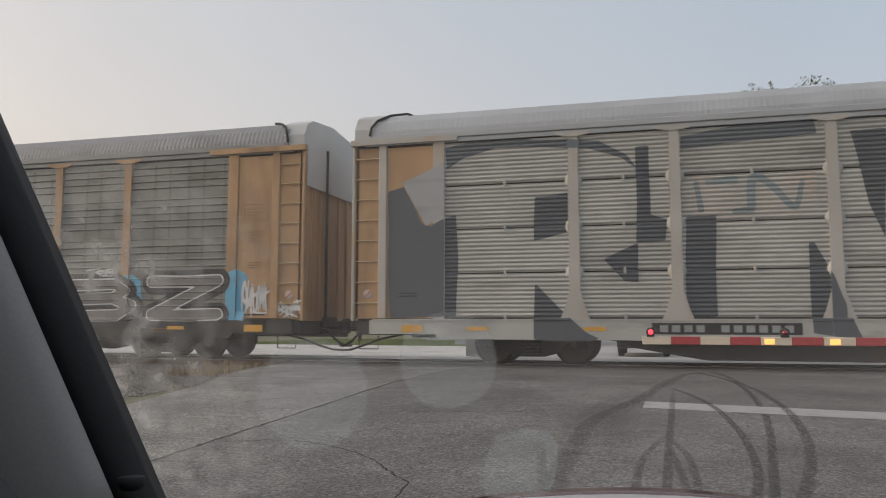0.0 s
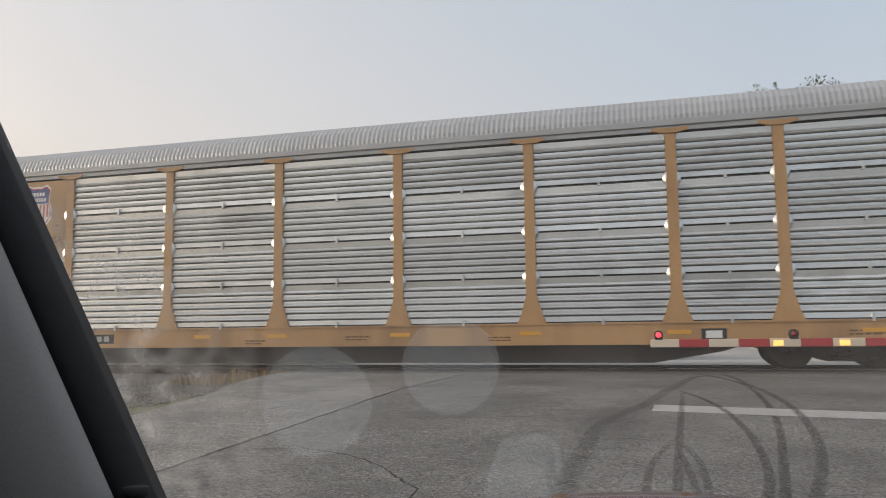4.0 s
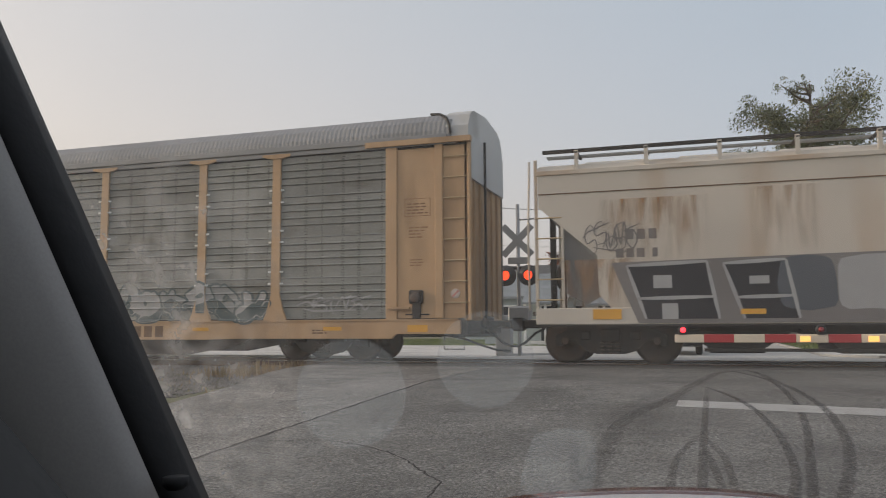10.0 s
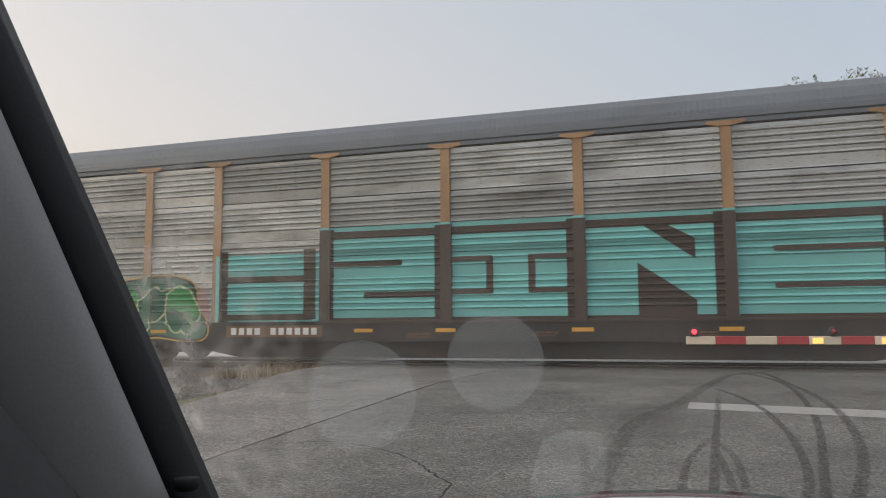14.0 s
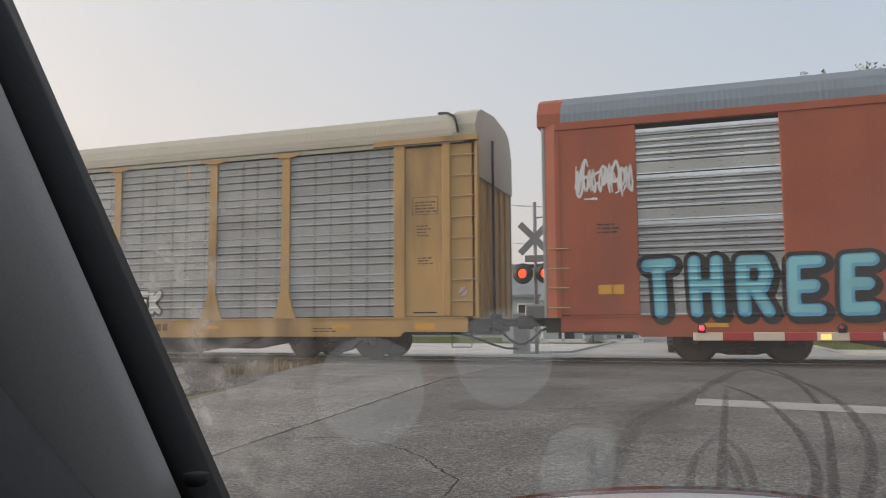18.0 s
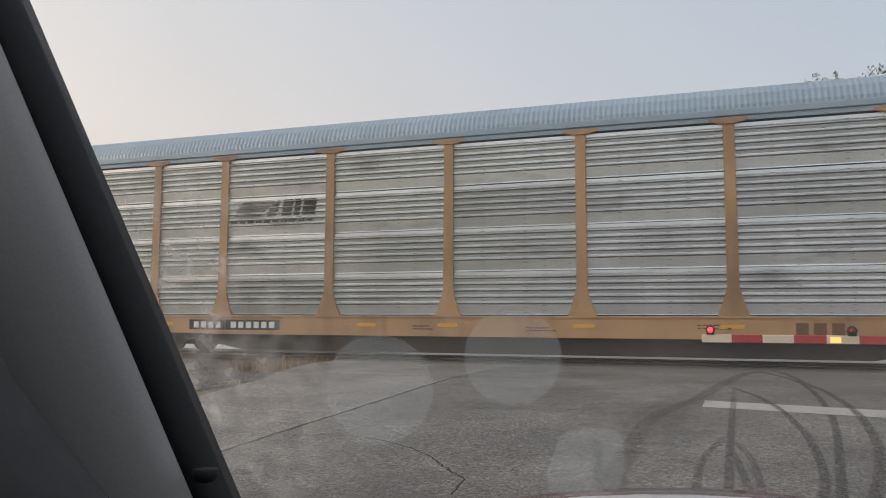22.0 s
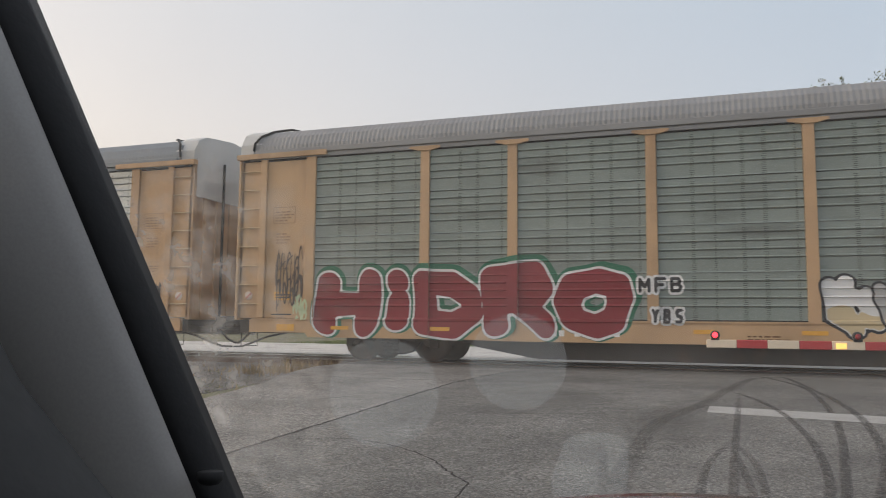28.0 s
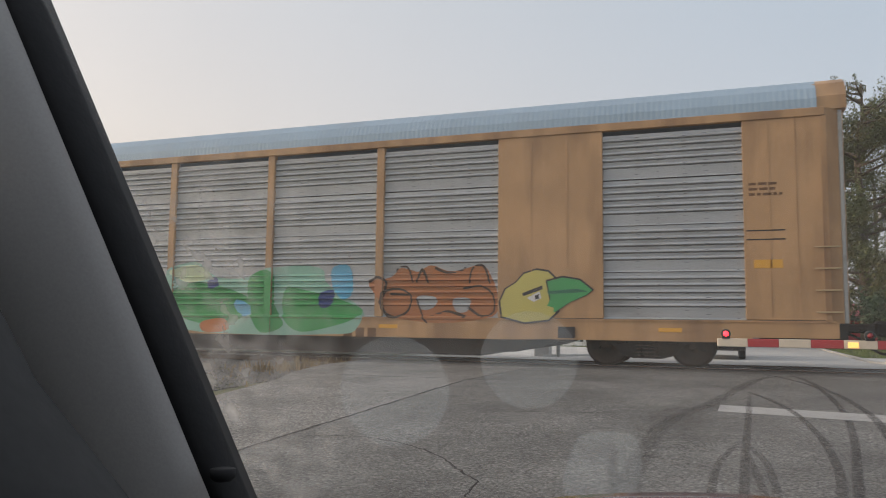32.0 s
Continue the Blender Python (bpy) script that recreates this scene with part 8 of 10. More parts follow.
tag(car, cuts, (13.9, 1.3, 13.4, 1.55), sp_navy, 84, 4, 0.03)
for d, z in ((19.9, 4.4), (17.0, 4.45), (14.2, 4.5), (7.4, 4.5)):
    bars(car, cuts, [(d, z - 0.18, d - 0.08, z + 0.18)], stain, "rust_run")
end_stencils(car, cuts, 81, label_black)

# two bright galvanized cars with a black emblem
for u, seed in ((-228.49, 91), (-257.44, 95)):
    car, cuts = autorack(u, "bright galvanized car carrier with brown-yellow posts and black emblem", yellow_worn if seed == 91 else yellow_fresh, steel_bright, roof_blue, roof_light, style="wide", gusset=True, brake=True)
    horse_mark(car, cuts, (20.65, 3.08, 18.4, 3.66))
    number_board(car, cuts, (21.8, 0.6, 19.3, 0.84), label_black)
    side_bars(car, cuts, (8.4, 0.56, 7.5, 0.82), label_brown)
    bars(car, cuts, [(2.05, 0.52, 1.6, 0.72)], reflector, "yellow_plate")
    bars(car, cuts, [(1.45, 2.95, 1.1, 3.1)], label_white, "white_plate")
    end_stencils(car, cuts, seed, label_black)

# grey-green sides with dark red bubble letters
car, cuts = autorack(-286.44, "grey-green ribbed car carrier with dark red bubble letters", yellow_pale, make_material("grey-green painted steel", (0.23, 0.27, 0.25), 0.55, 0.1, 0.16, 7, 0.15, (0.1, 0.11, 0.1), 0.15, (0.6, 0.6, 2.2)), roof_grey, style="fine")
spray_letters(car, cuts, "HiDRO", (25.5, 0.58, 18.4, 2.07), 0.26, [(sp_darkgreen, 0.11, 0.04, 0.04), (sp_white, 0.05, 0, 0), (sp_red, 0.0, 0, 0)], "dark red bubble letters with white outline", 0.05, 0.02, 9)
spray_letters(car, cuts, "MFB", (18.35, 1.5, 17.5, 1.8), 0.03, [(sp_white, 0.045, 0, 0), (sp_black, 0.0, 0, 0)], "", 0.01, 0.07, 17, 0.02, lift=0.016)
spray_letters(car, cuts, "YBS", (18.1, 0.9, 17.5, 1.2), 0.03, [(sp_white, 0.045, 0, 0), (sp_black, 0.0, 0, 0)], "", 0.01, 0.07, 17, 0.02, lift=0.016)
wild(car, cuts, (15.1, 0.6, 8.9, 1.75), [sp_white, sp_silver], 101, 7, None, 0.26, sp_black, None, sp_cream, 0.05)
number_board(car, cuts, (20.5, 0.58, 18.6, 0.78), None, label_white)
tag(car, cuts, (26.6, 1.2, 25.9, 2.9), sp_brown, 102, 7, 0.035)
tag(car, cuts, (26.1, 0.9, 25.75, 1.6), sp_mint, 103, 4, 0.05)
end_stencils(car, cuts, 101)

# mixed grey sheets, rose and cream block letters
car, cuts = autorack(-315.43, "patchy grey car carrier with rose and cream block letters", yellow_worn, make_material("patchy grey galvanized steel", (0.42, 0.44, 0.44), 0.38, 0.5, 0.25, 5, 0.12, (0.16, 0.17, 0.16), 0.3, (0.4, 0.4, 2.4), piece=0.28), roof_slate, style="fine")
spray_letters(car, cuts, "CRUMP", (11.6, 0.6, 5.4, 2.05), 0.2, [(sp_black, 0.09, 0.05, -0.03), (sp_black, 0.05, 0, 0), (sp_rose, 0.0, 0, 0)], "dusty rose block letters with black outline", 0.03, 0.14, 11)
spray_letters(car, cuts, "TABX", (18.1, 0.66, 11.75, 2.28), 0.2, [(sp_black, 0.1, 0.04, -0.04), (sp_cream, 0.0, 0, 0), (sp_tan, -0.12, 0.02, -0.03)], "cream block letters with black outline on rose", 0.09, -0.02, 31)
shape(car, cuts, cloud(random.Random(115), (18.3, 0.6, 11.6, 2.35), 30, 0.1), sp_rose, "sprayed_ground", 0.006)
blob(car, cuts, [(26.67, 2.09), (26.44, 2.42), (26.19, 2.21), (25.85, 1.80), (25.66, 0.99), (26.13, 0.72), (26.79, 0.99), (26.98, 1.54)], [(sp_cream, 0.0)], lift=0.0075, name="sprayed_ground", label="cream and pale green sprayed shapes")
blob(car, cuts, [(25.70, 1.80), (25.08, 1.99), (24.62, 2.05), (23.94, 1.91), (23.85, 1.52), (23.34, 1.58), (23.14, 2.03), (22.88, 1.96), (22.77, 1.26), (22.97, 0.62), (23.68, 0.55), (24.57, 0.61), (25.50, 0.80), (25.71, 1.26)], [(sp_mint, 0.0)], lift=0.0075, name="sprayed_ground", label="cream and pale green sprayed shapes")
blob(car, cuts, [(22.73, 1.38), (22.29, 1.82), (21.87, 1.75), (21.33, 1.87), (20.94, 1.74), (20.54, 1.49), (20.03, 1.13), (20.41, 0.71), (21.19, 0.82), (21.85, 0.51), (22.55, 0.82)], [(sp_mint, 0.0)], lift=0.0075, name="sprayed_ground", label="cream and pale green sprayed shapes")
lines(car, cuts, [[(26.64, 1.95), (26.33, 1.67), (25.99, 1.26), (25.74, 0.99)],
    [(25.51, 0.99), (25.69, 1.53), (25.54, 1.93)],
    [(24.61, 1.92), (24.91, 1.72), (24.94, 1.46), (24.67, 1.13), (24.57, 0.61)],
    [(24.76, 1.59), (24.45, 1.52), (24.07, 1.39), (23.71, 1.45)],
    [(23.28, 2.09), (23.17, 1.51), (23.04, 1.00), (22.75, 0.63)],
    [(23.98, 0.74), (23.55, 1.00), (23.11, 0.87)],
    [(21.87, 1.75), (22.17, 1.57), (22.21, 1.19), (21.99, 0.63)],
    [(21.27, 1.87), (21.47, 1.69), (21.20, 1.50), (20.54, 1.25), (19.78, 0.77)]], 0.12, spray("dull crimson red", (0.33, 0.07, 0.075)), 0.0105)
lines(car, cuts, [[(24.68, 1.52), (24.30, 1.45), (24.15, 1.52)],
    [(23.63, 1.19), (23.48, 1.39), (23.38, 1.19), (23.55, 1.00)],
    [(23.05, 1.26), (22.83, 1.00), (22.55, 0.82)],
    [(22.92, 1.64), (22.42, 1.63), (22.01, 1.94), (21.74, 2.06), (21.47, 2.00)],
    [(21.33, 1.50), (20.93, 1.62), (20.54, 1.31), (20.03, 0.95), (19.53, 0.72)],
    [(21.13, 1.38), (20.93, 1.13), (20.99, 0.76)],
    [(20.81, 2.11), (20.42, 2.04), (20.22, 1.73)],
    [(19.72, 1.43), (19.53, 1.61), (19.34, 1.43), (19.47, 1.25)]], 0.14, sp_black, 0.0125)
blob(car, cuts, [(20.16, 1.67), (19.91, 1.73), (19.80, 1.43), (20.03, 1.27)], [(sp_navy, 0.0)], lift=0.0145, name="sprayed_spot")
blob(car, cuts, [(21.13, 1.56), (20.80, 1.74), (20.41, 1.37), (19.78, 0.89), (19.53, 0.66), (20.41, 0.95)], [(sp_black, 0.0)], lift=0.009, name="sprayed_shadow")
shape(car, cuts, cloud(random.Random(117), (5.6, 0.95, 4.7, 2.0), 14, 0.1), sp_mint, "sprayed_spot", 0.006)
tag(car, cuts, (4.35, 1.05, 3.55, 1.85), sp_black, 118, 7, 0.04)
tag(car, cuts, (3.5, 1.1, 2.1, 1.65), sp_slate, 119, 8, 0.04)
tag(car, cuts, (1.65, 1.1, 0.9, 1.85), sp_black, 120, 8, 0.05)
bars(car, cuts, [(20.65 - 0.29 * k, 3.12, 20.65 - 0.29 * k - 0.22, 3.42 if k in (0, 7) else 3.34) for k in range(8)], sp_darkgreen, "emblem_bar")
number_board(car, cuts, (20.6, 0.58, 18.4, 0.8), label_black)
shape(car, cuts, cloud(random.Random(121), (26.72, 2.58, 26.44, 2.82), 12, 0.02), sp_navy, "sprayed_spot")
side_bars(car, cuts, (8.25, 0.58, 7.65, 0.78), sp_orange)
end_stencils(car, cuts, 111)

# the last: plain yellow plates, flush panels, a yellow and green bird's head
car, cuts = plain_rack(-344.5, "yellow-brown car carrier with flush galvanized panels and a painted bird head", yellow_worn, make_material("clean grey galvanized steel", (0.45, 0.47, 0.49), 0.5, 0.35, 0.12, 7, 0.1, (0.25, 0.25, 0.24), 0.12, (0.6, 0.6, 2.2)), roof_blue)
sp_sea = spray("pale sea green", (0.26, 0.47, 0.38))
blob(car, cuts, [(15.43, 1.68), (15.20, 2.10), (14.44, 2.26), (13.84, 1.88), (13.02, 1.84), (12.40, 2.09), (11.03, 2.06), (10.80, 1.72), (10.43, 1.46), (9.85, 1.10), (9.95, 0.73), (10.41, 0.54), (12.65, 0.51), (14.60, 0.58), (15.28, 1.02)], [(sp_sea, 0.0)], lift=0.007, label="sea green and blue sprayed shapes")
blob(car, cuts, [(15.16, 1.47), (14.50, 1.75), (13.50, 1.60), (12.84, 1.33), (12.98, 0.93), (13.78, 0.72), (14.79, 0.91)], [(sp_green, 0.0)], lift=0.0085, name="sprayed_patch")
blob(car, cuts, [(12.87, 1.87), (12.24, 2.00), (12.14, 1.20), (11.89, 0.74), (12.50, 0.56), (12.83, 1.06)], [(sp_green, 0.0)], lift=0.0097, name="sprayed_patch")
blob(car, cuts, [(11.84, 1.60), (11.31, 1.53), (10.43, 1.33), (9.85, 1.08), (10.41, 0.76), (11.43, 0.58), (11.90, 0.94)], [(sp_green, 0.0)], lift=0.0085, name="sprayed_patch")
blob(car, cuts, [(10.66, 2.04), (10.23, 2.10), (10.12, 1.52), (10.35, 1.33), (10.61, 1.59)], [(sp_blue, 0.0)], lift=0.0085, name="sprayed_patch")
blob(car, cuts, [(10.94, 1.46), (10.58, 1.53), (10.64, 1.20), (10.93, 1.14)], [(sp_navy, 0.0)], lift=0.0097, name="sprayed_patch")
blob(car, cuts, [(14.08, 1.74), (13.84, 1.88), (13.74, 1.67), (13.99, 1.58)], [(sp_navy, 0.0)], lift=0.0097, name="sprayed_patch")
blob(car, cuts, [(13.24, 1.33), (12.84, 1.20), (12.91, 0.93), (13.23, 1.06)], [(sp_blue, 0.0)], lift=0.0097, name="sprayed_patch")
blob(car, cuts, [(15.19, 2.03), (14.43, 2.19), (14.00, 1.88), (14.66, 1.75)], [(sp_mint, 0.0)], lift=0.0085, name="sprayed_patch")
blob(car, cuts, [(14.20, 0.78), (13.54, 0.86), (13.45, 0.59), (14.10, 0.54)], [(sp_orange, 0.0)], lift=0.0097, name="sprayed_patch")
sp_rust = spray("faded orange", (0.42, 0.17, 0.07))
blob(car, cuts, [(9.70, 1.75), (9.17, 1.83), (8.93, 2.02), (8.56, 1.93), (8.36, 2.02), (8.17, 2.07), (7.71, 1.94), (7.07, 2.07), (6.84, 1.84), (6.69, 1.43), (6.76, 1.03), (7.31, 0.88), (8.21, 0.82), (9.15, 0.96), (9.40, 1.31), (9.65, 1.56)], [(sp_rust, 0.0)], [[(8.55, 1.39), (8.09, 1.36), (8.15, 1.15), (8.46, 1.11)], [(7.70, 1.33), (7.32, 1.36), (7.38, 1.09), (7.63, 1.07)]], "faded orange letters with brown lines", lift=0.007)
lines(car, cuts, [[(9.41, 1.27), (9.30, 1.52), (8.96, 1.56), (8.69, 1.40), (8.75, 1.09), (9.02, 0.94), (9.29, 1.02), (9.39, 1.27)],
    [(9.04, 1.96), (8.97, 2.03), (8.77, 2.03), (8.65, 1.70)],
    [(8.56, 1.70), (8.43, 1.98), (8.29, 1.70)],
    [(8.10, 2.01), (7.84, 1.92), (7.51, 1.96), (7.39, 2.04)],
    [(7.32, 1.70), (7.26, 2.00), (7.01, 2.05), (6.87, 1.69)],
    [(7.45, 1.58), (7.07, 1.63), (6.81, 1.45), (6.79, 1.10), (7.06, 0.98), (7.34, 1.15)],
    [(8.55, 1.33), (8.41, 0.96), (8.28, 0.82)],
    [(9.70, 1.75), (9.48, 1.84), (9.28, 1.71), (9.37, 1.46)],
    [(9.16, 1.46), (8.76, 1.43)],
    [(8.22, 0.97), (7.83, 1.07), (7.44, 0.97)]], 0.05, sp_brown, 0.0105)
sp_olive = spray("olive yellow", (0.5, 0.44, 0.12))
head = [(6.58, 0.98), (6.62, 1.3), (6.5, 1.55), (6.28, 1.68), (6.12, 1.86), (5.85, 1.94), (5.6, 1.9), (5.42, 1.72), (5.36, 1.4), (5.4, 1.1), (5.6, 0.92), (6.1, 0.86)]
shape(car, cuts, [(5.95 + (a - 5.95) * 1.06, 1.4 + (b - 1.4) * 1.07) for a, b in head], sp_black, "sprayed_outline", 0.006)
shape(car, cuts, head, sp_olive, "painted_head", 0.009, "olive yellow bird's head")
beak = [(5.62, 1.7), (5.3, 1.78), (4.95, 1.72), (4.7, 1.52), (4.82, 1.42), (5.15, 1.28), (5.45, 1.08), (5.72, 1.02), (5.55, 1.35)]
shape(car, cuts, [(5.2 + (a - 5.2) * 1.08, 1.4 + (b - 1.4) * 1.1) for a, b in beak], sp_black, "sprayed_outline", 0.0105)
shape(car, cuts, beak, sp_green, "painted_beak", 0.012, "green beak")
shape(car, cuts, [(5.62, 1.5), (5.0, 1.55), (4.78, 1.49), (5.0, 1.47), (5.6, 1.44)], sp_darkgreen, "beak_line", 0.0135)
shape(car, cuts, [(6.05, 1.36), (5.78, 1.5), (5.74, 1.36), (5.9, 1.28)], sp_white, "painted_eye", 0.013)
shape(car, cuts, [(6.15, 1.46), (5.72, 1.62), (5.72, 1.54), (6.12, 1.4)], sp_black, "painted_brow", 0.014)
shape(car, cuts, [(5.88, 1.41), (5.79, 1.44), (5.79, 1.34), (5.87, 1.33)], sp_black, "painted_pupil", 0.0145)
side_bars(car, cuts, (10.3, 0.5, 9.4, 0.7), label_brown)
bars(car, cuts, [(1.66, 1.92, 1.16, 2.08)], reflector, "yellow_plate")
small_print(car, cuts, 1.72, 3.5, 0.6, 3, label_brown, 0.1, 5, 0.05)
for z in (2.45, 2.62):
    bars(car, cuts, [(1.78, z, 1.1, z + 0.025)], label_black, "stencil_rule")
bars(car, cuts, [(5.4, 0.55, 5.05, 0.78)], label_black, "black_plate")

# ---- the near crossing gate ----
gate_red, gate_white = make_material("red reflective tape", (0.42, 0.04, 0.045), 0.45, 0, 0.12), make_material("aged white reflective tape", (0.70, 0.60, 0.47), 0.45, 0, 0.08)
lamp_lit = glow("lit red lamp", (1.0, 0.02, 0.03), 2.5)
lamp_dark = make_material("unlit red lens", (0.2, 0.01, 0.015), 0.2, 0, 0.05)
amber_glow = glow("glowing amber reflector", (1.0, 0.5, 0.13), 0.6)
galv = make_material("dull galvanized pole", (0.3, 0.3, 0.3), 0.5, 0.6, 0.12)
black_metal = make_material("black painted metal", (0.02, 0.02, 0.022), 0.5, 0, 0.1)
GX, GY, GZ = -0.20, 10.9, 0.545
gate = thing("crossing_gate", "lowered red and white striped crossing gate arm with red lamps", "crossing gate", "crossing gates", (5.6, GY, ground_z(GY)))
for i in range(15):
    x0 = GX + 0.374 * i - 5.6
    part("stripe", box((x0, -0.018, GZ - ground_z(GY) + 0.018), (x0 + 0.372, 0.018, GZ - ground_z(GY) + 0.125), 0.006), gate_red if i % 2 else gate_white, gate, "red reflective stripe" if i % 2 else "white reflective stripe")
part("mast", tube([(0.15, 0.12, -0.05), (0.15, 0.12, 3.2)], 0.06, 10), galv, gate)
part("mechanism", box((-0.1, -0.1, 0.35), (0.4, 0.3, 1.0), 0.03), galv, gate)
for x, m in ((GX + 0.11, lamp_lit), (GX + 1.79, lamp_dark), (GX + 3.46, lamp_dark)):
    lm = part("lamp", lathe([(0.0, -0.05), (0.028, -0.046), (0.040, -0.02), (0.040, 0.045), (0.0, 0.05)], "y", 14), m, gate, "lit red lamp" if m is lamp_lit else "dark red lamp")
    lm.location = (x - 5.6, 0, GZ - ground_z(GY) + 0.185)
    part("lamp_bracket", box((-0.05, -0.03, -0.065), (0.05, 0.03, -0.038)), black_metal, lm)
    part("lamp_housing", lathe([(0.044, -0.03), (0.06, -0.03), (0.062, 0.05), (0.044, 0.055)], "y", 14), black_metal, lm)
# reflectors given a glow of their own for the light they throw back
for x in (GX + 1.60, GX + 2.38):
    part("amber_reflector", box((x - 5.6 - 0.06, -0.032, GZ - ground_z(GY) + 0.03), (x - 5.6 + 0.06, -0.019, GZ - ground_z(GY) + 0.1), 0.004), amber_glow, gate, "amber reflector with an added glow")

# ---- the far crossing signal, seen from behind, with its gate ----
FX, FY = -4.78, 22.5
fz = ground_z(FY)
sig = thing("crossing_signal", "grey crossing signal mast with crossbuck and two lit red lamps", "crossing signal", at=(FX, FY, fz))
part("mast", tube([(0, 0, -0.1), (0, 0, 4.37 - fz)], 0.055, 10), galv, sig)
for a in (45, -45):
    bm = box((-0.62, -0.012, -0.1), (0.62, 0.012, 0.1), 0.004)
    b = part("crossbuck_blade", bm, galv, sig)
    b.matrix_basis = pose(0, -0.07 - 0.014 * (a > 0), 3.28 - fz, 0, a, 0)
part("lower_sign", box((-0.3, -0.09, 2.58 - fz), (0.3, -0.06, 2.78 - fz), 0.01), galv, sig)
part("crossarm", box((-0.42, -0.04, 2.42 - fz), (0.42, 0.04, 2.5 - fz), 0.01), black_metal, sig)
part("bell_arm", tube([(0, 0, 3.9 - fz), (0.5, 0, 3.92 - fz)], 0.025, 6), galv, sig)
for x in (-0.36, 0.32):
    bgd = part("lamp_hood", lathe([(0.0, 0.05), (0.3, 0.05), (0.31, 0.02), (0.31, 0.0), (0.16, -0.02), (0.16, -0.2), (0.15, -0.2), (0.15, -0.02), (0.0, -0.01)], "y", 18), black_metal, sig)
    bgd.location = (x, -0.1, 2.24 - fz)
    part("lamp_lens", lathe([(0.0, -0.05), (0.1, -0.045), (0.14, -0.03), (0.14, -0.015), (0.0, -0.012)], "y", 18), glow("lit signal lens", (1.0, 0.05, 0.012), 1.3), bgd, "lit red lens")
part("gate_mechanism", box((-0.3, -0.2, 0.9), (0.35, 0.25, 1.45), 0.05), galv, sig)
part("counterweight_arm", box((-0.9, -0.03, 1.05), (-0.2, 0.03, 1.2), 0.02), galv, sig)
part("control_box", box((-0.75, 0.1, 0.0), (-0.3, 0.5, 0.85), 0.02), galv, sig)
fg = thing("crossing_gate", "far crossing gate arm lowered across the lane with small red lamps", "crossing gate", "crossing gates", (FX + 0.35, FY, fz + 1.02))
for i in range(8):
    part("stripe", box((0.406 * i, -0.015, -0.05), (0.406 * i + 0.404, 0.015, 0.05), 0.004), gate_red if i % 2 else gate_white, fg)
for x in (3.05, 1.6):
    part("lamp", lathe([(0.0, -0.05), (0.05, -0.045), (0.055, 0.05), (0.0, 0.06)], "y", 12), lamp_lit, fg, "lit red lamp").location = (x, 0, 0.1)

# ---- the waiting sport utility vehicle beyond the train ----
car_black = make_material("glossy black car paint", (0.012, 0.012, 0.014), 0.25, 0, 0.1, 5, 0.0)
car_glass = make_material("dark car window", (0.02, 0.022, 0.025), 0.08, 0, 0.05, 5, 0.0)
chrome = make_material("dull chrome", (0.5, 0.5, 0.52), 0.25, 0.9, 0.05, 5, 0.0)
tyre_m = make_material("tyre rubber", (0.02, 0.02, 0.02), 0.85, 0, 0.15)
head_lit = glow("lit headlamp", (1.0, 0.93, 0.8), 3.0)
VX, VY = -0.53, 30.0
suv = thing("sport_utility_vehicle", "black sport utility vehicle waiting with lit headlamps and a roof rack", "car", at=(VX, VY, ground_z(VY + 2)))
low = [(-0.02, 0.45), (0.0, 0.85), (0.15, 0.98), (1.25, 1.08), (4.7, 1.08), (4.75, 0.5), (4.6, 0.32), (0.15, 0.32)]
part("body", prism(low, "x", -0.95, 0.95), car_black, suv)
cab = [(1.2, 1.06), (1.95, 1.62), (2.3, 1.68), (4.3, 1.66), (4.65, 1.06)]
part("cabin", prism(cab, "x", -0.8, 0.8), car_black, suv)
bm = bmesh.new()
bm.faces.new([bm.verts.new(p) for p in ((-0.7, 1.22, 1.10), (0.7, 1.22, 1.10), (0.62, 1.90, 1.60), (-0.62, 1.90, 1.60))])
bmesh.ops.solidify(bm, geom=bm.faces[:], thickness=0.02)
part("windscreen", bm, car_glass, suv).location = (0, -0.03, 0.02)
part("grille", box((-0.5, -0.05, 0.58), (0.5, 0.0, 0.82), 0.02), chrome, suv)
part("bumper", box((-0.96, -0.12, 0.34), (0.96, 0.1, 0.55), 0.05), car_black, suv)
for s in (-1, 1):
    part("headlamp", box((s * 0.74 - 0.16, -0.06, 0.70), (s * 0.74 + 0.16, 0.02, 0.84), 0.03), head_lit, suv, "lit headlamp")
    part("mirror", box((s * 1.05 - 0.12, 1.45, 1.08), (s * 1.05 + 0.12, 1.6, 1.24), 0.03), car_black, suv)
    part("roof_rail", tube([(s * 0.68, 2.2, 1.72), (s * 0.68, 4.2, 1.72)], 0.025, 6), black_metal, suv)
    for y in (0.95, 3.85):
        w = part("wheel", lathe([(0.2, -0.11), (0.3, -0.12), (0.36, -0.09), (0.36, 0.09), (0.3, 0.12), (0.2, 0.11)], "x", 18), tyre_m, suv)
        w.location = (s * 0.84, y, 0.36)
        part("rim", lathe([(0.03, -0.09), (0.2, -0.1), (0.21, 0.1), (0.03, 0.09)], "x", 12), chrome, w)
for y in (2.5, 3.3, 4.0):
    part("rack_bar", tube([(-0.7, y, 1.74), (0.7, y, 1.74)], 0.02, 6), black_metal, suv)

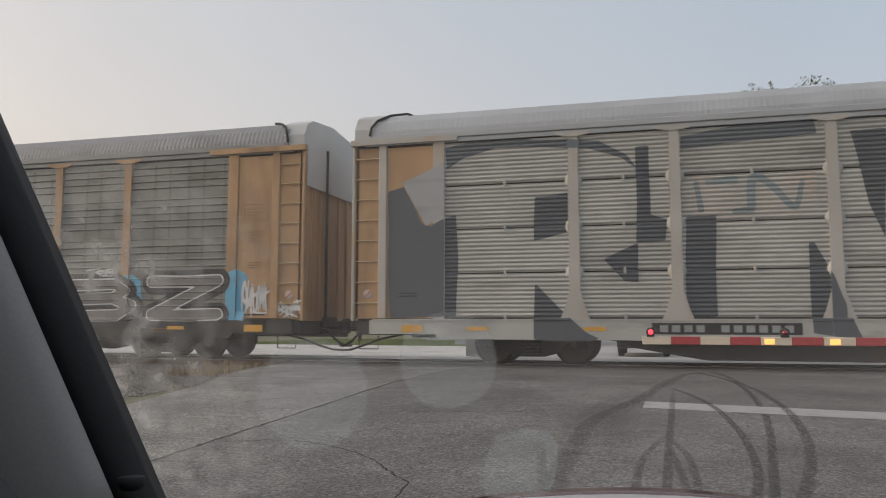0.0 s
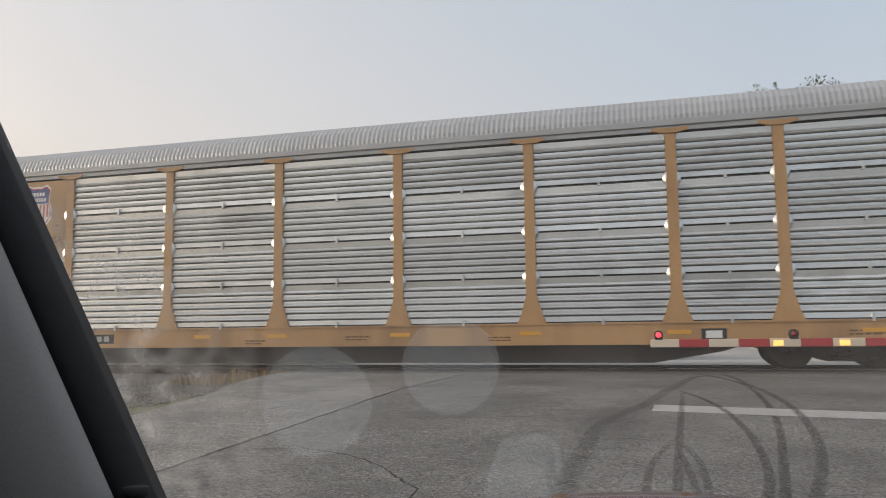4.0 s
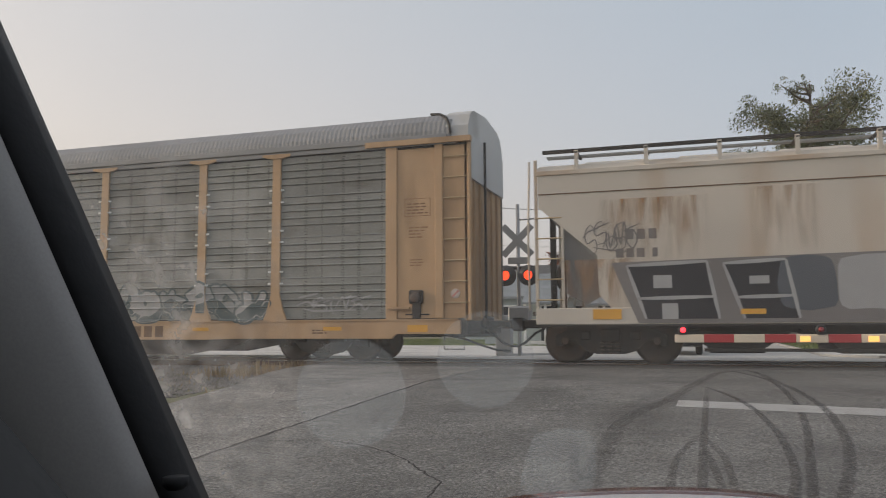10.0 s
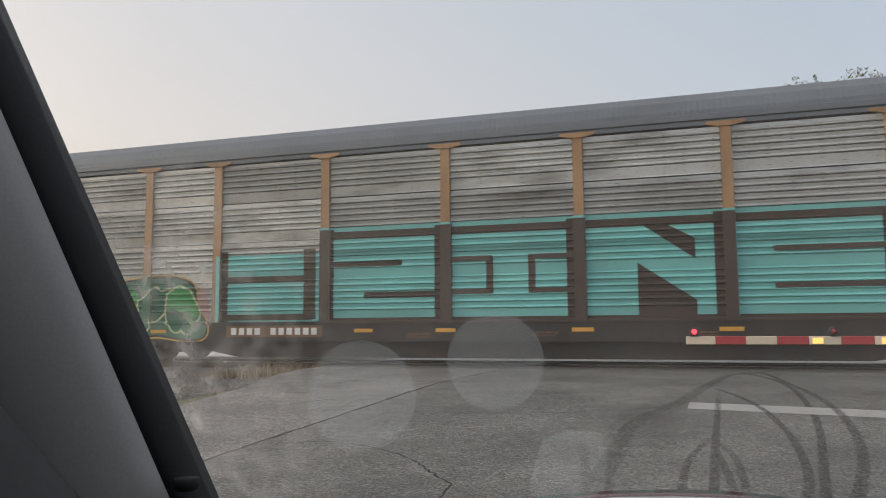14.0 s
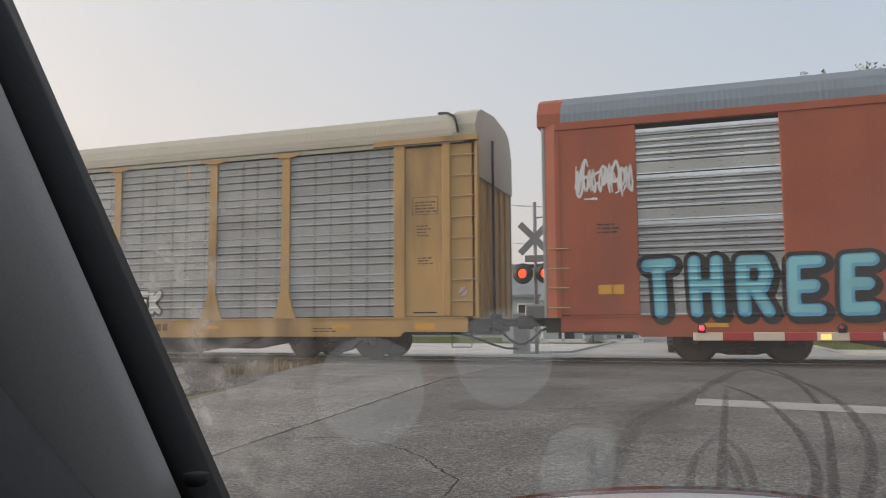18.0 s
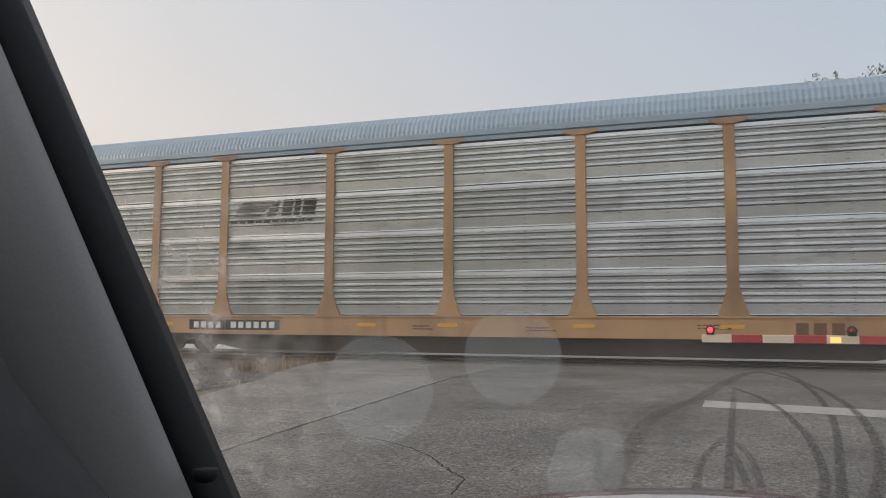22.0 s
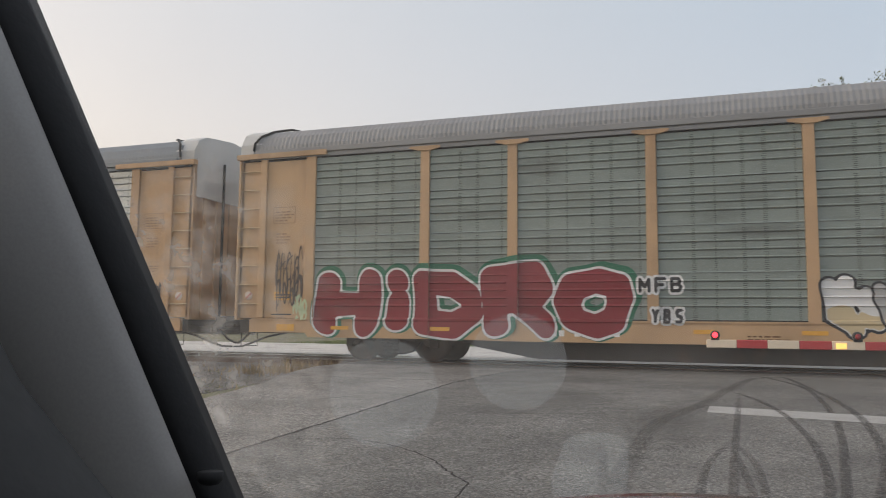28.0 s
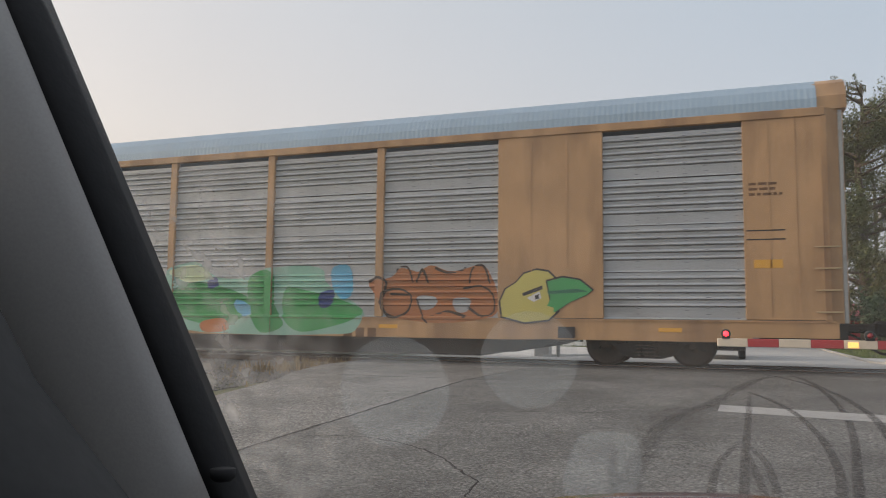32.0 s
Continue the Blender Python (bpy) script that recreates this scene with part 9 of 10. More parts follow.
# ---- houses beyond the far road ----
clap = make_material("white clapboard siding", (0.62, 0.62, 0.6), 0.7, 0, 0.08, 5, 0.1)
clap_grey = make_material("grey-green clapboard siding", (0.33, 0.38, 0.37), 0.7, 0, 0.08, 5, 0.1)
shingle_grey = make_material("grey shingle roof", (0.2, 0.22, 0.23), 0.85, 0, 0.2, 12, 0.3)
shingle_green = make_material("green metal roof", (0.04, 0.13, 0.1), 0.5, 0.2, 0.12, 6, 0.1)
shingle_dark = make_material("dark shingle roof", (0.09, 0.09, 0.09), 0.85, 0, 0.2, 12, 0.3)
brick_m = make_material("red chimney brick", (0.25, 0.09, 0.06), 0.85, 0, 0.2, 15, 0.3)
win_glass = make_material("dark window pane", (0.03, 0.035, 0.04), 0.1, 0, 0.05, 5, 0.0)
trim_white = make_material("white painted trim", (0.7, 0.7, 0.68), 0.6, 0, 0.06)


def house(x, y, w, dep, eave, ridge, wall_m, roof_m, label, along="x", windows=(), porch=None, chimney=None):
    """A gabled house. along: the ridge's axis. windows: (x, z, w, h) on the near wall."""
    g = ground_z(y)
    h = thing("house", label, "house", "houses", (x, y, g))
    e, r = eave - g, ridge - g
    bm = bmesh.new()
    if along == "x":
        add_prism(bm, [(0, 0), (dep, 0), (dep, e), (dep / 2, r), (0, e)], "x", -w / 2, w / 2)
        part("wall", bm, wall_m, h)
        for s in (0, 1):
            a, b = (-0.35, dep / 2) if s == 0 else (dep + 0.35, dep / 2)
            za = e - 0.35 * (r - e) / (dep / 2)
            part("roof", prism([(a, za), (b, r), (b, r + 0.14), (a, za + 0.14)], "x", -w / 2 - 0.3, w / 2 + 0.3), roof_m, h)
    else:
        add_prism(bm, [(-w / 2, 0), (w / 2, 0), (w / 2, e), (0, r), (-w / 2, e)], "y", 0, dep)
        part("wall", bm, wall_m, h)
        for s in (-1, 1):
            xa, za = s * (w / 2 + 0.3), e - 0.3 * (r - e) / (w / 2)
            part("roof", prism([(xa, za), (0, r), (0, r + 0.14), (xa, za + 0.14)], "y", -0.35, dep + 0.35), roof_m, h)
        for s in (-1, 1):
            part("verge_board", prism([(s * (w / 2 + 0.3), e - 0.3 * (r - e) / (w / 2) - 0.1), (0, r - 0.1), (0, r + 0.02), (s * (w / 2 + 0.3), e - 0.3 * (r - e) / (w / 2) + 0.02)], "y", -0.40, -0.36), trim_white, h)
    k = 0.25
    while k < e - 0.1:
        part("siding_board", box((-w / 2 + 0.02, -0.02, k), (w / 2 - 0.02, 0.0, k + 0.03)), wall_m, h)
        k += 0.25
    for wx, wz, ww, wh in windows:
        f = part("window", box((wx - ww / 2 - 0.08, -0.07, wz - 0.08), (wx + ww / 2 + 0.08, -0.01, wz + wh + 0.08)), trim_white, h, "white-framed window")
        part("pane", box((wx - ww / 2, -0.09, wz), (wx + ww / 2, -0.071, wz + wh / 2 - 0.02)), win_glass, f)
        part("pane", box((wx - ww / 2, -0.09, wz + wh / 2 + 0.02), (wx + ww / 2, -0.071, wz + wh)), win_glass, f)
    if porch:
        px, pw, pd, pz = porch
        part("porch_roof", prism([(-pd - 0.2, pz), (0, pz + 0.7), (0, pz + 0.84), (-pd - 0.2, pz + 0.12)], "x", px - pw / 2, px + pw / 2), roof_m, h)
        for i in range(3):
            cx = px - pw / 2 + 0.12 + (pw - 0.24) * i / 2
            part("porch_post", box((cx - 0.07, -pd, 0.1), (cx + 0.07, -pd + 0.14, pz), 0.01), trim_white, h)
        part("porch_floor", box((px - pw / 2, -pd, 0.0), (px + pw / 2, 0, 0.2)), trim_white, h)
        part("front_door", box((px - 0.45, -0.05, 0.2), (px + 0.45, -0.01, 2.2)), win_glass, h)
    if chimney:
        cx, cz = chimney
        part("chimney", box((cx - 0.28, dep / 2 - 0.3, e), (cx + 0.28, dep / 2 + 0.3, cz - g), 0.02), brick_m, h)
    return h


house(-9.0, 45, 5.3, 8, 2.4, 3.85, clap_grey, shingle_grey, "grey-green bungalow with a grey shingle roof and white posts", "x", ((-1.2, 0.9, 0.8, 1.3), (1.2, 0.9, 0.8, 1.3)), (1.2, 2.6, 1.2, 2.3))
house(-12.5, 57, 9, 8, 3.2, 5.3, clap_grey, shingle_dark, "house with a dark hipped roof behind the bungalow", "x", ((-2, 0.9, 0.9, 1.4), (2, 0.9, 0.9, 1.4)))
house(-5.6, 46, 2.4, 8, 2.4, 3.85, clap, shingle_grey, "small white bungalow with a grey roof, porch and brick chimney", "x", ((-0.6, 0.9, 0.7, 1.3),), (1.0, 2.2, 1.3, 2.2), (1.35, 4.25))
house(-3.9, 75, 4.2, 8, 3.8, 5.35, clap, shingle_green, "white two-storey house with a green metal roof", "x", ((-1.2, 1.0, 0.7, 1.3), (0.9, 2.6, 0.7, 1.2), (0.9, 0.9, 0.7, 1.3)), (-0.8, 2.4, 1.4, 2.3))
house(1.3, 92, 2.2, 7, 2.75, 4.15, clap, shingle_grey, "small white gabled house with dark windows", "y", ((0.0, 1.2, 0.55, 1.3),))
house(-1.4, 96, 4.4, 7, 2.3, 3.5, clap_grey, shingle_dark, "low house with a dark grey roof", "x", ((-1.0, 0.9, 0.8, 1.2),))
house(4.2, 100, 3.2, 7, 2.2, 3.3, clap_grey, shingle_grey, "low grey outbuilding with a grey roof", "x")

# red storage building with its sign
red_metal = make_material("red corrugated metal", (0.36, 0.03, 0.045), 0.5, 0.1, 0.1, 6, 0.1)
store = thing("storage_building", "low red metal storage building behind the road sign", "building", at=(7.2, 62, ground_z(62)))
part("wall", box((-3.4, 0, 0), (3.4, 6, 2.0)), steel_mid, store)
part("roof", prism([(-0.5, 1.95), (6.5, 1.95), (3.0, 2.95)], "x", -3.7, 3.7), red_metal, store)
part("roller_door", box((-2.6, -0.04, 0.0), (-0.6, 0.0, 1.7)), red_metal, store)
part("roller_door", box((0.4, -0.04, 0.0), (2.4, 0.0, 1.7)), red_metal, store)
sign = thing("road_sign", "white house-shaped sign with blue lettering on two posts", "sign", at=(4.15, 56, ground_z(56)))
part("board", prism([(-0.65, 1.15), (0.65, 1.15), (0.65, 1.75), (0.0, 2.15), (-0.65, 1.75)], "y", 0.0, 0.08), trim_white, sign)
for s in (-0.5, 0.5):
    part("post", box((s - 0.05, 0.01, 0), (s + 0.05, 0.07, 1.2)), galv, sign)
for txt, z, h in (("HEATED", 1.5, 0.22), ("& COOLED", 1.22, 0.22)):
    bm = letters(txt, 0.02)
    x0, z0, x1, z1 = extent(bm)
    for v in bm.verts:
        v.co = Vector((-0.55 + (v.co.x - x0) / (x1 - x0) * 1.1, -0.006, z + (v.co.z - z0) / (z1 - z0) * h))
    for f in bm.faces:
        if f.normal.y > 0:
            f.normal_flip()
    part("lettering", bm, logo_blue, sign)

# ---- utility poles, street lamp and wires ----
pole_m = make_material("weathered pole timber", (0.11, 0.09, 0.075), 0.85, 0, 0.25, 15, 0.3)


def utility_pole(x, y, top, arm=True, r=0.15, lamp=False, label="weathered wooden utility pole"):
    p = thing("utility_pole", label, "pole", "utility poles", (x, y, ground_z(y)))
    h = top - ground_z(y)
    part("shaft", tube([(0, 0, -0.2), (0, 0, h)], r, 10, r * 0.7), pole_m, p)
    if arm:
        part("crossarm", box((-0.5, -0.1, h - 0.75), (0.5, 0.0, h - 0.6), 0.01), pole_m, p)
        for s in (-0.4, 0.0, 0.4):
            part("insulator", lathe([(0.02, 0.0), (0.05, 0.02), (0.04, 0.1), (0.05, 0.14), (0.0, 0.16)], "z", 8), galv, p).location = (s, -0.05, h - 0.6)
        part("transformer", lathe([(0.0, 0.0), (0.24, 0.0), (0.25, 0.05), (0.25, 0.75), (0.2, 0.82), (0.0, 0.85)], "z", 14), galv, p).location = (0.38, 0, h - 2.9)
    if lamp:
        part("lamp_arm", tube([(0, 0, h - 5.0), (0.9, -0.1, h - 4.3), (1.9, -0.2, h - 3.95)], 0.045, 6), galv, p)
        part("lamp_head", lathe([(0.0, -0.1), (0.18, 0.0), (0.2, 0.35), (0.14, 0.8), (0.0, 0.95)], "x", 12), galv, p, "cobra-head street lamp").location = (1.9, -0.2, h - 3.95)
    return p


utility_pole(-3.3, 60, 11.9, False, 0.16, True, "tall wooden pole carrying a street lamp on a long arm")
utility_pole(-2.95, 80, 14.4, True, 0.19)
utility_pole(0.35, 122, 10.8, True, 0.16)
utility_pole(-20.5, 52, 11.0, True, 0.15)
utility_pole(9.4, 60, 11.0, True, 0.15)
wire_m = make_material("dark wire", (0.03, 0.03, 0.03), 0.6)


def wire(a, b, sag, r=0.012):
    pts = []
    for i in range(13):
        t = i / 12
        p = Vector(a).lerp(Vector(b), t)
        p.z -= sag * 4 * t * (1 - t)
        pts.append(p)
    return single("overhead_wire", tube(pts, r, 4), wire_m, "thin dark overhead wire between the poles", "wire", "overhead wires")


for dz, dx in ((-0.5, -0.35), (-0.5, 0.35), (-3.3, 0.0)):
    wire((-20.5 + dx, 52, 11.0 + dz), (-3.3 + dx * 0.3, 60, 11.9 + dz - 1.5), 0.9)
    wire((-2.95 + dx, 80, 14.4 + dz), (9.4 + dx, 60, 11.0 + dz), 0.9)
    wire((-3.3 + dx * 0.3, 60, 10.4 + dz), (9.4 + dx, 60, 10.8 + dz), 0.8)

# ---- trees ----
bark = make_material("grey-brown bark", (0.11, 0.085, 0.065), 0.9, 0, 0.3, 20, 0.5)
leaf_olive = make_material("olive autumn leaves", (0.085, 0.095, 0.03), 0.7, 0, 0.45, 6, 0.0, (0.16, 0.11, 0.04), 0.35, (0.6, 0.6, 0.6))
leaf_rust = make_material("rusty autumn leaves", (0.2, 0.085, 0.05), 0.7, 0, 0.4, 6, 0.0)
leaf_green = make_material("dark green leaves", (0.04, 0.065, 0.025), 0.7, 0, 0.4, 6, 0.0)


def tree(x, y, height, spread, leaf_m, n, seed, label, crown_low=0.2, leaf=0.16, dense=1.0):
    rng = random.Random(seed)
    g = ground_z(y)
    t = thing("tree", label, "tree", "trees", (x, y, g))
    bm = bmesh.new()
    trunk = [Vector((rng.uniform(-0.02, 0.02) * height * k, rng.uniform(-0.02, 0.02) * height * k, height * 0.92 * k)) for k in (0, 0.12, 0.3, 0.5, 0.7, 0.85, 1.0)]
    trunk[0].z = -0.2
    add_tube(bm, trunk, height * 0.022, 8, height * 0.003)
    part("trunk", bm, bark, t)
    limbs = bmesh.new()
    tips = []
    for i in range(64):
        k = crown_low + (0.99 - crown_low) * (i + rng.random()) / 64
        j = min(int(k * 6), 5)
        base = trunk[j].lerp(trunk[j + 1], k * 6 - j) if k < 1 else trunk[-1]
        reach = spread * (math.sin(math.pi * min(1.0, (k - crown_low * 0.6) / (1 - crown_low * 0.6)) ** 0.75) * 0.85 + 0.15) * rng.uniform(0.6, 1.1)
        a = rng.uniform(0, 6.283)
        tip = base + Vector((math.cos(a) * reach, math.sin(a) * reach, reach * rng.uniform(0.1, 0.6)))
        mid = base.lerp(tip, 0.5) + Vector((0, 0, -0.06 * reach))
        add_tube(limbs, [base, mid, tip], height * 0.006, 5, height * 0.0012)
        tips += [(base.lerp(tip, f) + Vector((rng.gauss(0, 0.07), rng.gauss(0, 0.07), rng.gauss(0, 0.1))) * reach, max(reach * rng.uniform(0.12, 0.26), 0.012 * height)) for f in (0.4, 0.55, 0.7, 0.8, 0.9, 1.0, 1.06)]
    part("limbs", limbs, bark, t)
    verts, faces = [], []
    for c, r in rng.choices(tips, weights=[r ** 2.2 for _, r in tips], k=n):
        d = Vector((rng.gauss(0, 1), rng.gauss(0, 1), rng.gauss(0, 1.3)))
        p = c + d.normalized() * r * rng.random() ** 0.45 * dense
        u = Vector((rng.gauss(0, 1), rng.gauss(0, 1), rng.gauss(0, 1))).normalized()
        w = u.orthogonal().normalized()
        s = leaf * rng.uniform(0.6, 1.3)
        b = len(verts)
        verts += [tuple(p - u * s), tuple(p + w * s * 0.5), tuple(p + u * s), tuple(p - w * s * 0.5)]
        faces.append((b, b + 1, b + 2, b + 3))
    me = bpy.data.meshes.new("crown")
    me.from_pydata(verts, [], faces)
    me.materials.append(leaf_m)
    cr = new("crown", me)
    cr.parent = t
    return t


tree(7.6, 53, 17.6, 6.0, leaf_olive, 80000, 1, "tall olive-leaved tree standing beside the storage building", 0.16, 0.095)
tree(11.5, 60, 14.5, 4.6, leaf_olive, 24000, 2, "broad olive-leaved tree in autumn", 0.15, 0.10)
tree(7.6, 44, 3.4, 1.8, leaf_green, 3500, 3, "low dark green bush-like tree by the road", 0.08, 0.1)
tree(4.6, 104, 6.6, 2.8, leaf_rust, 2600, 4, "thin rusty-leaved autumn tree", 0.2, 0.18)
tree(-10.2, 64, 7.6, 2.6, leaf_rust, 2600, 5, "rust-coloured autumn tree behind the bungalow", 0.25, 0.14)
tree(-6.2, 95, 8.0, 3.2, leaf_rust, 1500, 6, "half-bare rusty autumn tree behind the houses", 0.25, 0.16)
tree(3.6, 60, 9.8, 2.2, leaf_olive, 2200, 7, "slim half-bare tree with olive leaves", 0.5, 0.13)
for i, (x, y, h) in enumerate(((-40, 110, 9), (-30, 120, 10), (-21, 112, 8), (-12, 130, 10), (-2, 135, 9), (6, 125, 8), (12, 118, 10), (20, 110, 11), (28, 95, 11), (36, 100, 12))):
    tree(x, y, h, h * 0.36, leaf_rust if i % 3 == 0 else leaf_olive, 1800, 20 + i, "distant autumn tree beyond the houses", 0.12, 0.3)


def far_woods():
    rng = random.Random(9)
    verts, faces = [], []
    for i in range(26000):
        # leaves behind the eye are unseen, added to darken the steel's reflections
        behind = i >= 14000
        a = radians(rng.uniform(-75, 60) if not behind else rng.uniform(70, 275))
        r = rng.uniform(150, 260) if not behind else rng.uniform(62, 100)
        x, y = math.sin(a) * r, math.cos(a) * r
        h = 5.5 + 2.5 * noise.noise((x * 0.03, y * 0.03, 0.3)) + 1.5 * noise.noise((x * 0.12, y * 0.12, 1.0))
        z = -0.4 + h * rng.random() ** 0.7
        s = rng.uniform(0.4, 0.9)
        u = Vector((rng.gauss(0, 1), rng.gauss(0, 1), rng.gauss(0, 1))).normalized()
        w = u.orthogonal().normalized()
        p = Vector((x, y, z))
        b = len(verts)
        verts += [tuple(p - u * s), tuple(p + w * s * 0.6), tuple(p + u * s), tuple(p - w * s * 0.6)]
        faces.append((b, b + 1, b + 2, b + 3))
    me = bpy.data.meshes.new("far_woods")
    me.from_pydata(verts, [], faces)
    me.materials.append(leaf_olive)
    return tagged(new("far_woods", me), "distant autumn woods, plus unseen foliage behind the camera", "trees", kind="stuff")


far_woods()

# ---- the car that the camera rides in ----
trim_grey = make_material("dark grey pillar trim plastic", (0.36, 0.345, 0.33), 0.7, 0, 0.06, 30, 0.02, fine=400)
seal_black = make_material("black pillar edge", (0.016, 0.016, 0.017), 0.8, 0, 0.1, spec=0.35)
hood_white = make_material("white car paint", (0.5, 0.51, 0.53), 0.25, 0, 0.03, 4, 0.0)
deflector_red = make_material("glossy dark red plastic", (0.06, 0.014, 0.016), 0.12, 0, 0.05, 4, 0.0)
cloth = make_material("dark headliner cloth", (0.05, 0.05, 0.05), 0.95, 0, 0.1, 40, 0.1)
FRAME = eye_pose(-16.07, 5.74, -0.90, 0.0)
own = thing("own_car", "white car seen from inside: dark pillar, dusty windscreen and hood", "car", at=(0, 0, ground_z(0)))
own_inv = Matrix.Translation((0, 0, -ground_z(0)))


def in_view(right, up, depth):
    """A point of the cabin, by the driver's eye: metres right, up and ahead."""
    return own_inv @ (FRAME @ Vector((right, up, -depth)))


def pillar(section, name, m, label=""):
    """A bar along the pillar's slope; section: steps away from its inner edge, and depth."""
    mid = Vector(((150 - 784) / 1370 * 0.62, -(548 - 441) / 1370 * 0.62))
    e, n = Vector((0.41, -0.912)), Vector((-0.912, -0.41))
    bm = bmesh.new()
    rings = []
    for k in range(9):
        s = -0.75 + 1.35 * k / 8
        rings.append([bm.verts.new(in_view(mid.x + e.x * s + n.x * o, mid.y + e.y * s + n.y * o, dpt)) for o, dpt in section])
    for a, b in zip(rings, rings[1:]):
        for i in range(len(section)):
            f = bm.faces.new((a[i], a[(i + 1) % len(section)], b[(i + 1) % len(section)], b[i]))
            f.smooth = True
    bm.faces.new(rings[0])
    bm.faces.new(rings[-1])
    bmesh.ops.recalc_face_normals(bm, faces=bm.faces)
    return part(name, bm, m, own, label)


pillar([(0.0, 0.62), (0.004, 0.605), (0.011, 0.597), (0.020, 0.595), (0.024, 0.64), (0.01, 0.66)], "pillar_edge", seal_black, "black edge of the windscreen pillar")
pillar([(0.0175, 0.597), (0.020, 0.590), (0.032, 0.582), (0.055, 0.574), (0.09, 0.57), (0.14, 0.575), (0.20, 0.59), (0.36, 0.65), (0.36, 0.72), (0.04, 0.68)], "pillar_trim", trim_grey, "dark grey plastic pillar trim")
# dark door trim added over the pillar's foot, where shade darkens it
door = bmesh.new()
add_tube(door, [in_view(-0.50, 0.02, 0.47), in_view(-0.405, -0.15, 0.47), in_view(-0.31, -0.26, 0.47), in_view(-0.22, -0.37, 0.47)], 0.10, 14)
part("door_trim", door, cloth, own, "dark door trim, added to darken the pillar's lower corner")
kn = part("trim_clip", lathe([(0.0, -0.004), (0.007, -0.003), (0.010, 0.0), (0.010, 0.006), (0.0, 0.006)], "z", 14), seal_black, own, "small round trim clip")
kn.matrix_basis = Matrix.Translation(in_view((262 - 784) / 1370 * 0.585, -(872 - 441) / 1370 * 0.585, 0.585))

film = bpy.data.materials.new("dusty windscreen glass")
film.use_nodes = True
fn, fl = film.node_tree.nodes, film.node_tree.links
fn.remove(fn["Principled BSDF"])
tr, df, mx = fn.new("ShaderNodeBsdfTransparent"), fn.new("ShaderNodeBsdfTranslucent"), fn.new("ShaderNodeMixShader")
df.inputs["Color"].default_value = (0.75, 0.72, 0.68, 1)
tc = fn.new("ShaderNodeTexCoord")
big, spots = fn.new("ShaderNodeTexNoise"), fn.new("ShaderNodeTexNoise")
big.inputs["Scale"].default_value, big.inputs["Detail"].default_value = 5.0, 5
spots.inputs["Scale"].default_value, spots.inputs["Detail"].default_value = 48.0, 3
fl.new(tc.outputs["Object"], big.inputs["Vector"])
fl.new(tc.outputs["Object"], spots.inputs["Vector"])
m1, m2 = fn.new("ShaderNodeMapRange"), fn.new("ShaderNodeMapRange")
m1.inputs["From Min"].default_value, m1.inputs["From Max"].default_value, m1.inputs["To Min"].default_value, m1.inputs["To Max"].default_value = 0.4, 0.75, 0.055, 0.12
m2.inputs["From Min"].default_value, m2.inputs["From Max"].default_value, m2.inputs["To Max"].default_value = 0.42, 0.84, 0.19
fl.new(big.outputs["Fac"], m1.inputs["Value"])
fl.new(spots.outputs["Fac"], m2.inputs["Value"])
# more smear towards the pillar
sep = fn.new("ShaderNodeSeparateXYZ")
fl.new(tc.outputs["Object"], sep.inputs[0])
m3 = fn.new("ShaderNodeMapRange")
m3.inputs["From Min"].default_value, m3.inputs["From Max"].default_value, m3.inputs["To Min"].default_value, m3.inputs["To Max"].default_value = -0.27, -0.10, 2.6, 0.0
fl.new(sep.outputs["X"], m3.inputs["Value"])
mm, sm = fn.new("ShaderNodeMath"), fn.new("ShaderNodeMath")
mm.operation, sm.operation = "MULTIPLY", "ADD"
fl.new(m2.outputs[0], mm.inputs[0])
fl.new(m3.outputs[0], mm.inputs[1])
m4, m5 = fn.new("ShaderNodeMapRange"), fn.new("ShaderNodeMath")
m4.inputs["From Min"].default_value, m4.inputs["From Max"].default_value, m4.inputs["To Min"].default_value, m4.inputs["To Max"].default_value = 0.02, 0.10, 1.0, 0.0
fl.new(sep.outputs["Y"], m4.inputs["Value"])
m5.operation = "MULTIPLY"
fl.new(mm.outputs[0], m5.inputs[0])
fl.new(m4.outputs[0], m5.inputs[1])
fl.new(m5.outputs[0], sm.inputs[0])
fl.new(m1.outputs[0], sm.inputs[1])
fl.new(sm.outputs[0], mx.inputs[0])
fl.new(tr.outputs[0], mx.inputs[1])
fl.new(df.outputs[0], mx.inputs[2])
fl.new(mx.outputs[0], fn["Material Output"].inputs["Surface"])
bm = bmesh.new()
bm.faces.new([bm.verts.new(p) for p in ((-0.5, -0.42, -0.78), (0.75, -0.42, -0.78), (0.75, 0.42, -0.56), (-0.5, 0.42, -0.56))])
ws = part("windscreen", bm, film, own, "dusty windscreen glass with smears")
ws.matrix_basis = own_inv @ FRAME
ws.visible_shadow = False
# round reflections in the glass, painted as pale see-through discs
reflection_film = bpy.data.materials.new("pale painted glass reflection")
reflection_film.use_nodes = True
sn, sl = reflection_film.node_tree.nodes, reflection_film.node_tree.links
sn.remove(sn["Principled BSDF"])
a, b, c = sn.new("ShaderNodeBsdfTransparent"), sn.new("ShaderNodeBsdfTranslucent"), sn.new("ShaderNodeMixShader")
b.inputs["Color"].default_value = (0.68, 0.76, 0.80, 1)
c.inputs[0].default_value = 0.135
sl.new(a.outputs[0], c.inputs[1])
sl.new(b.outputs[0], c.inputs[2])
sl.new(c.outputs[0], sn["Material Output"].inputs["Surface"])
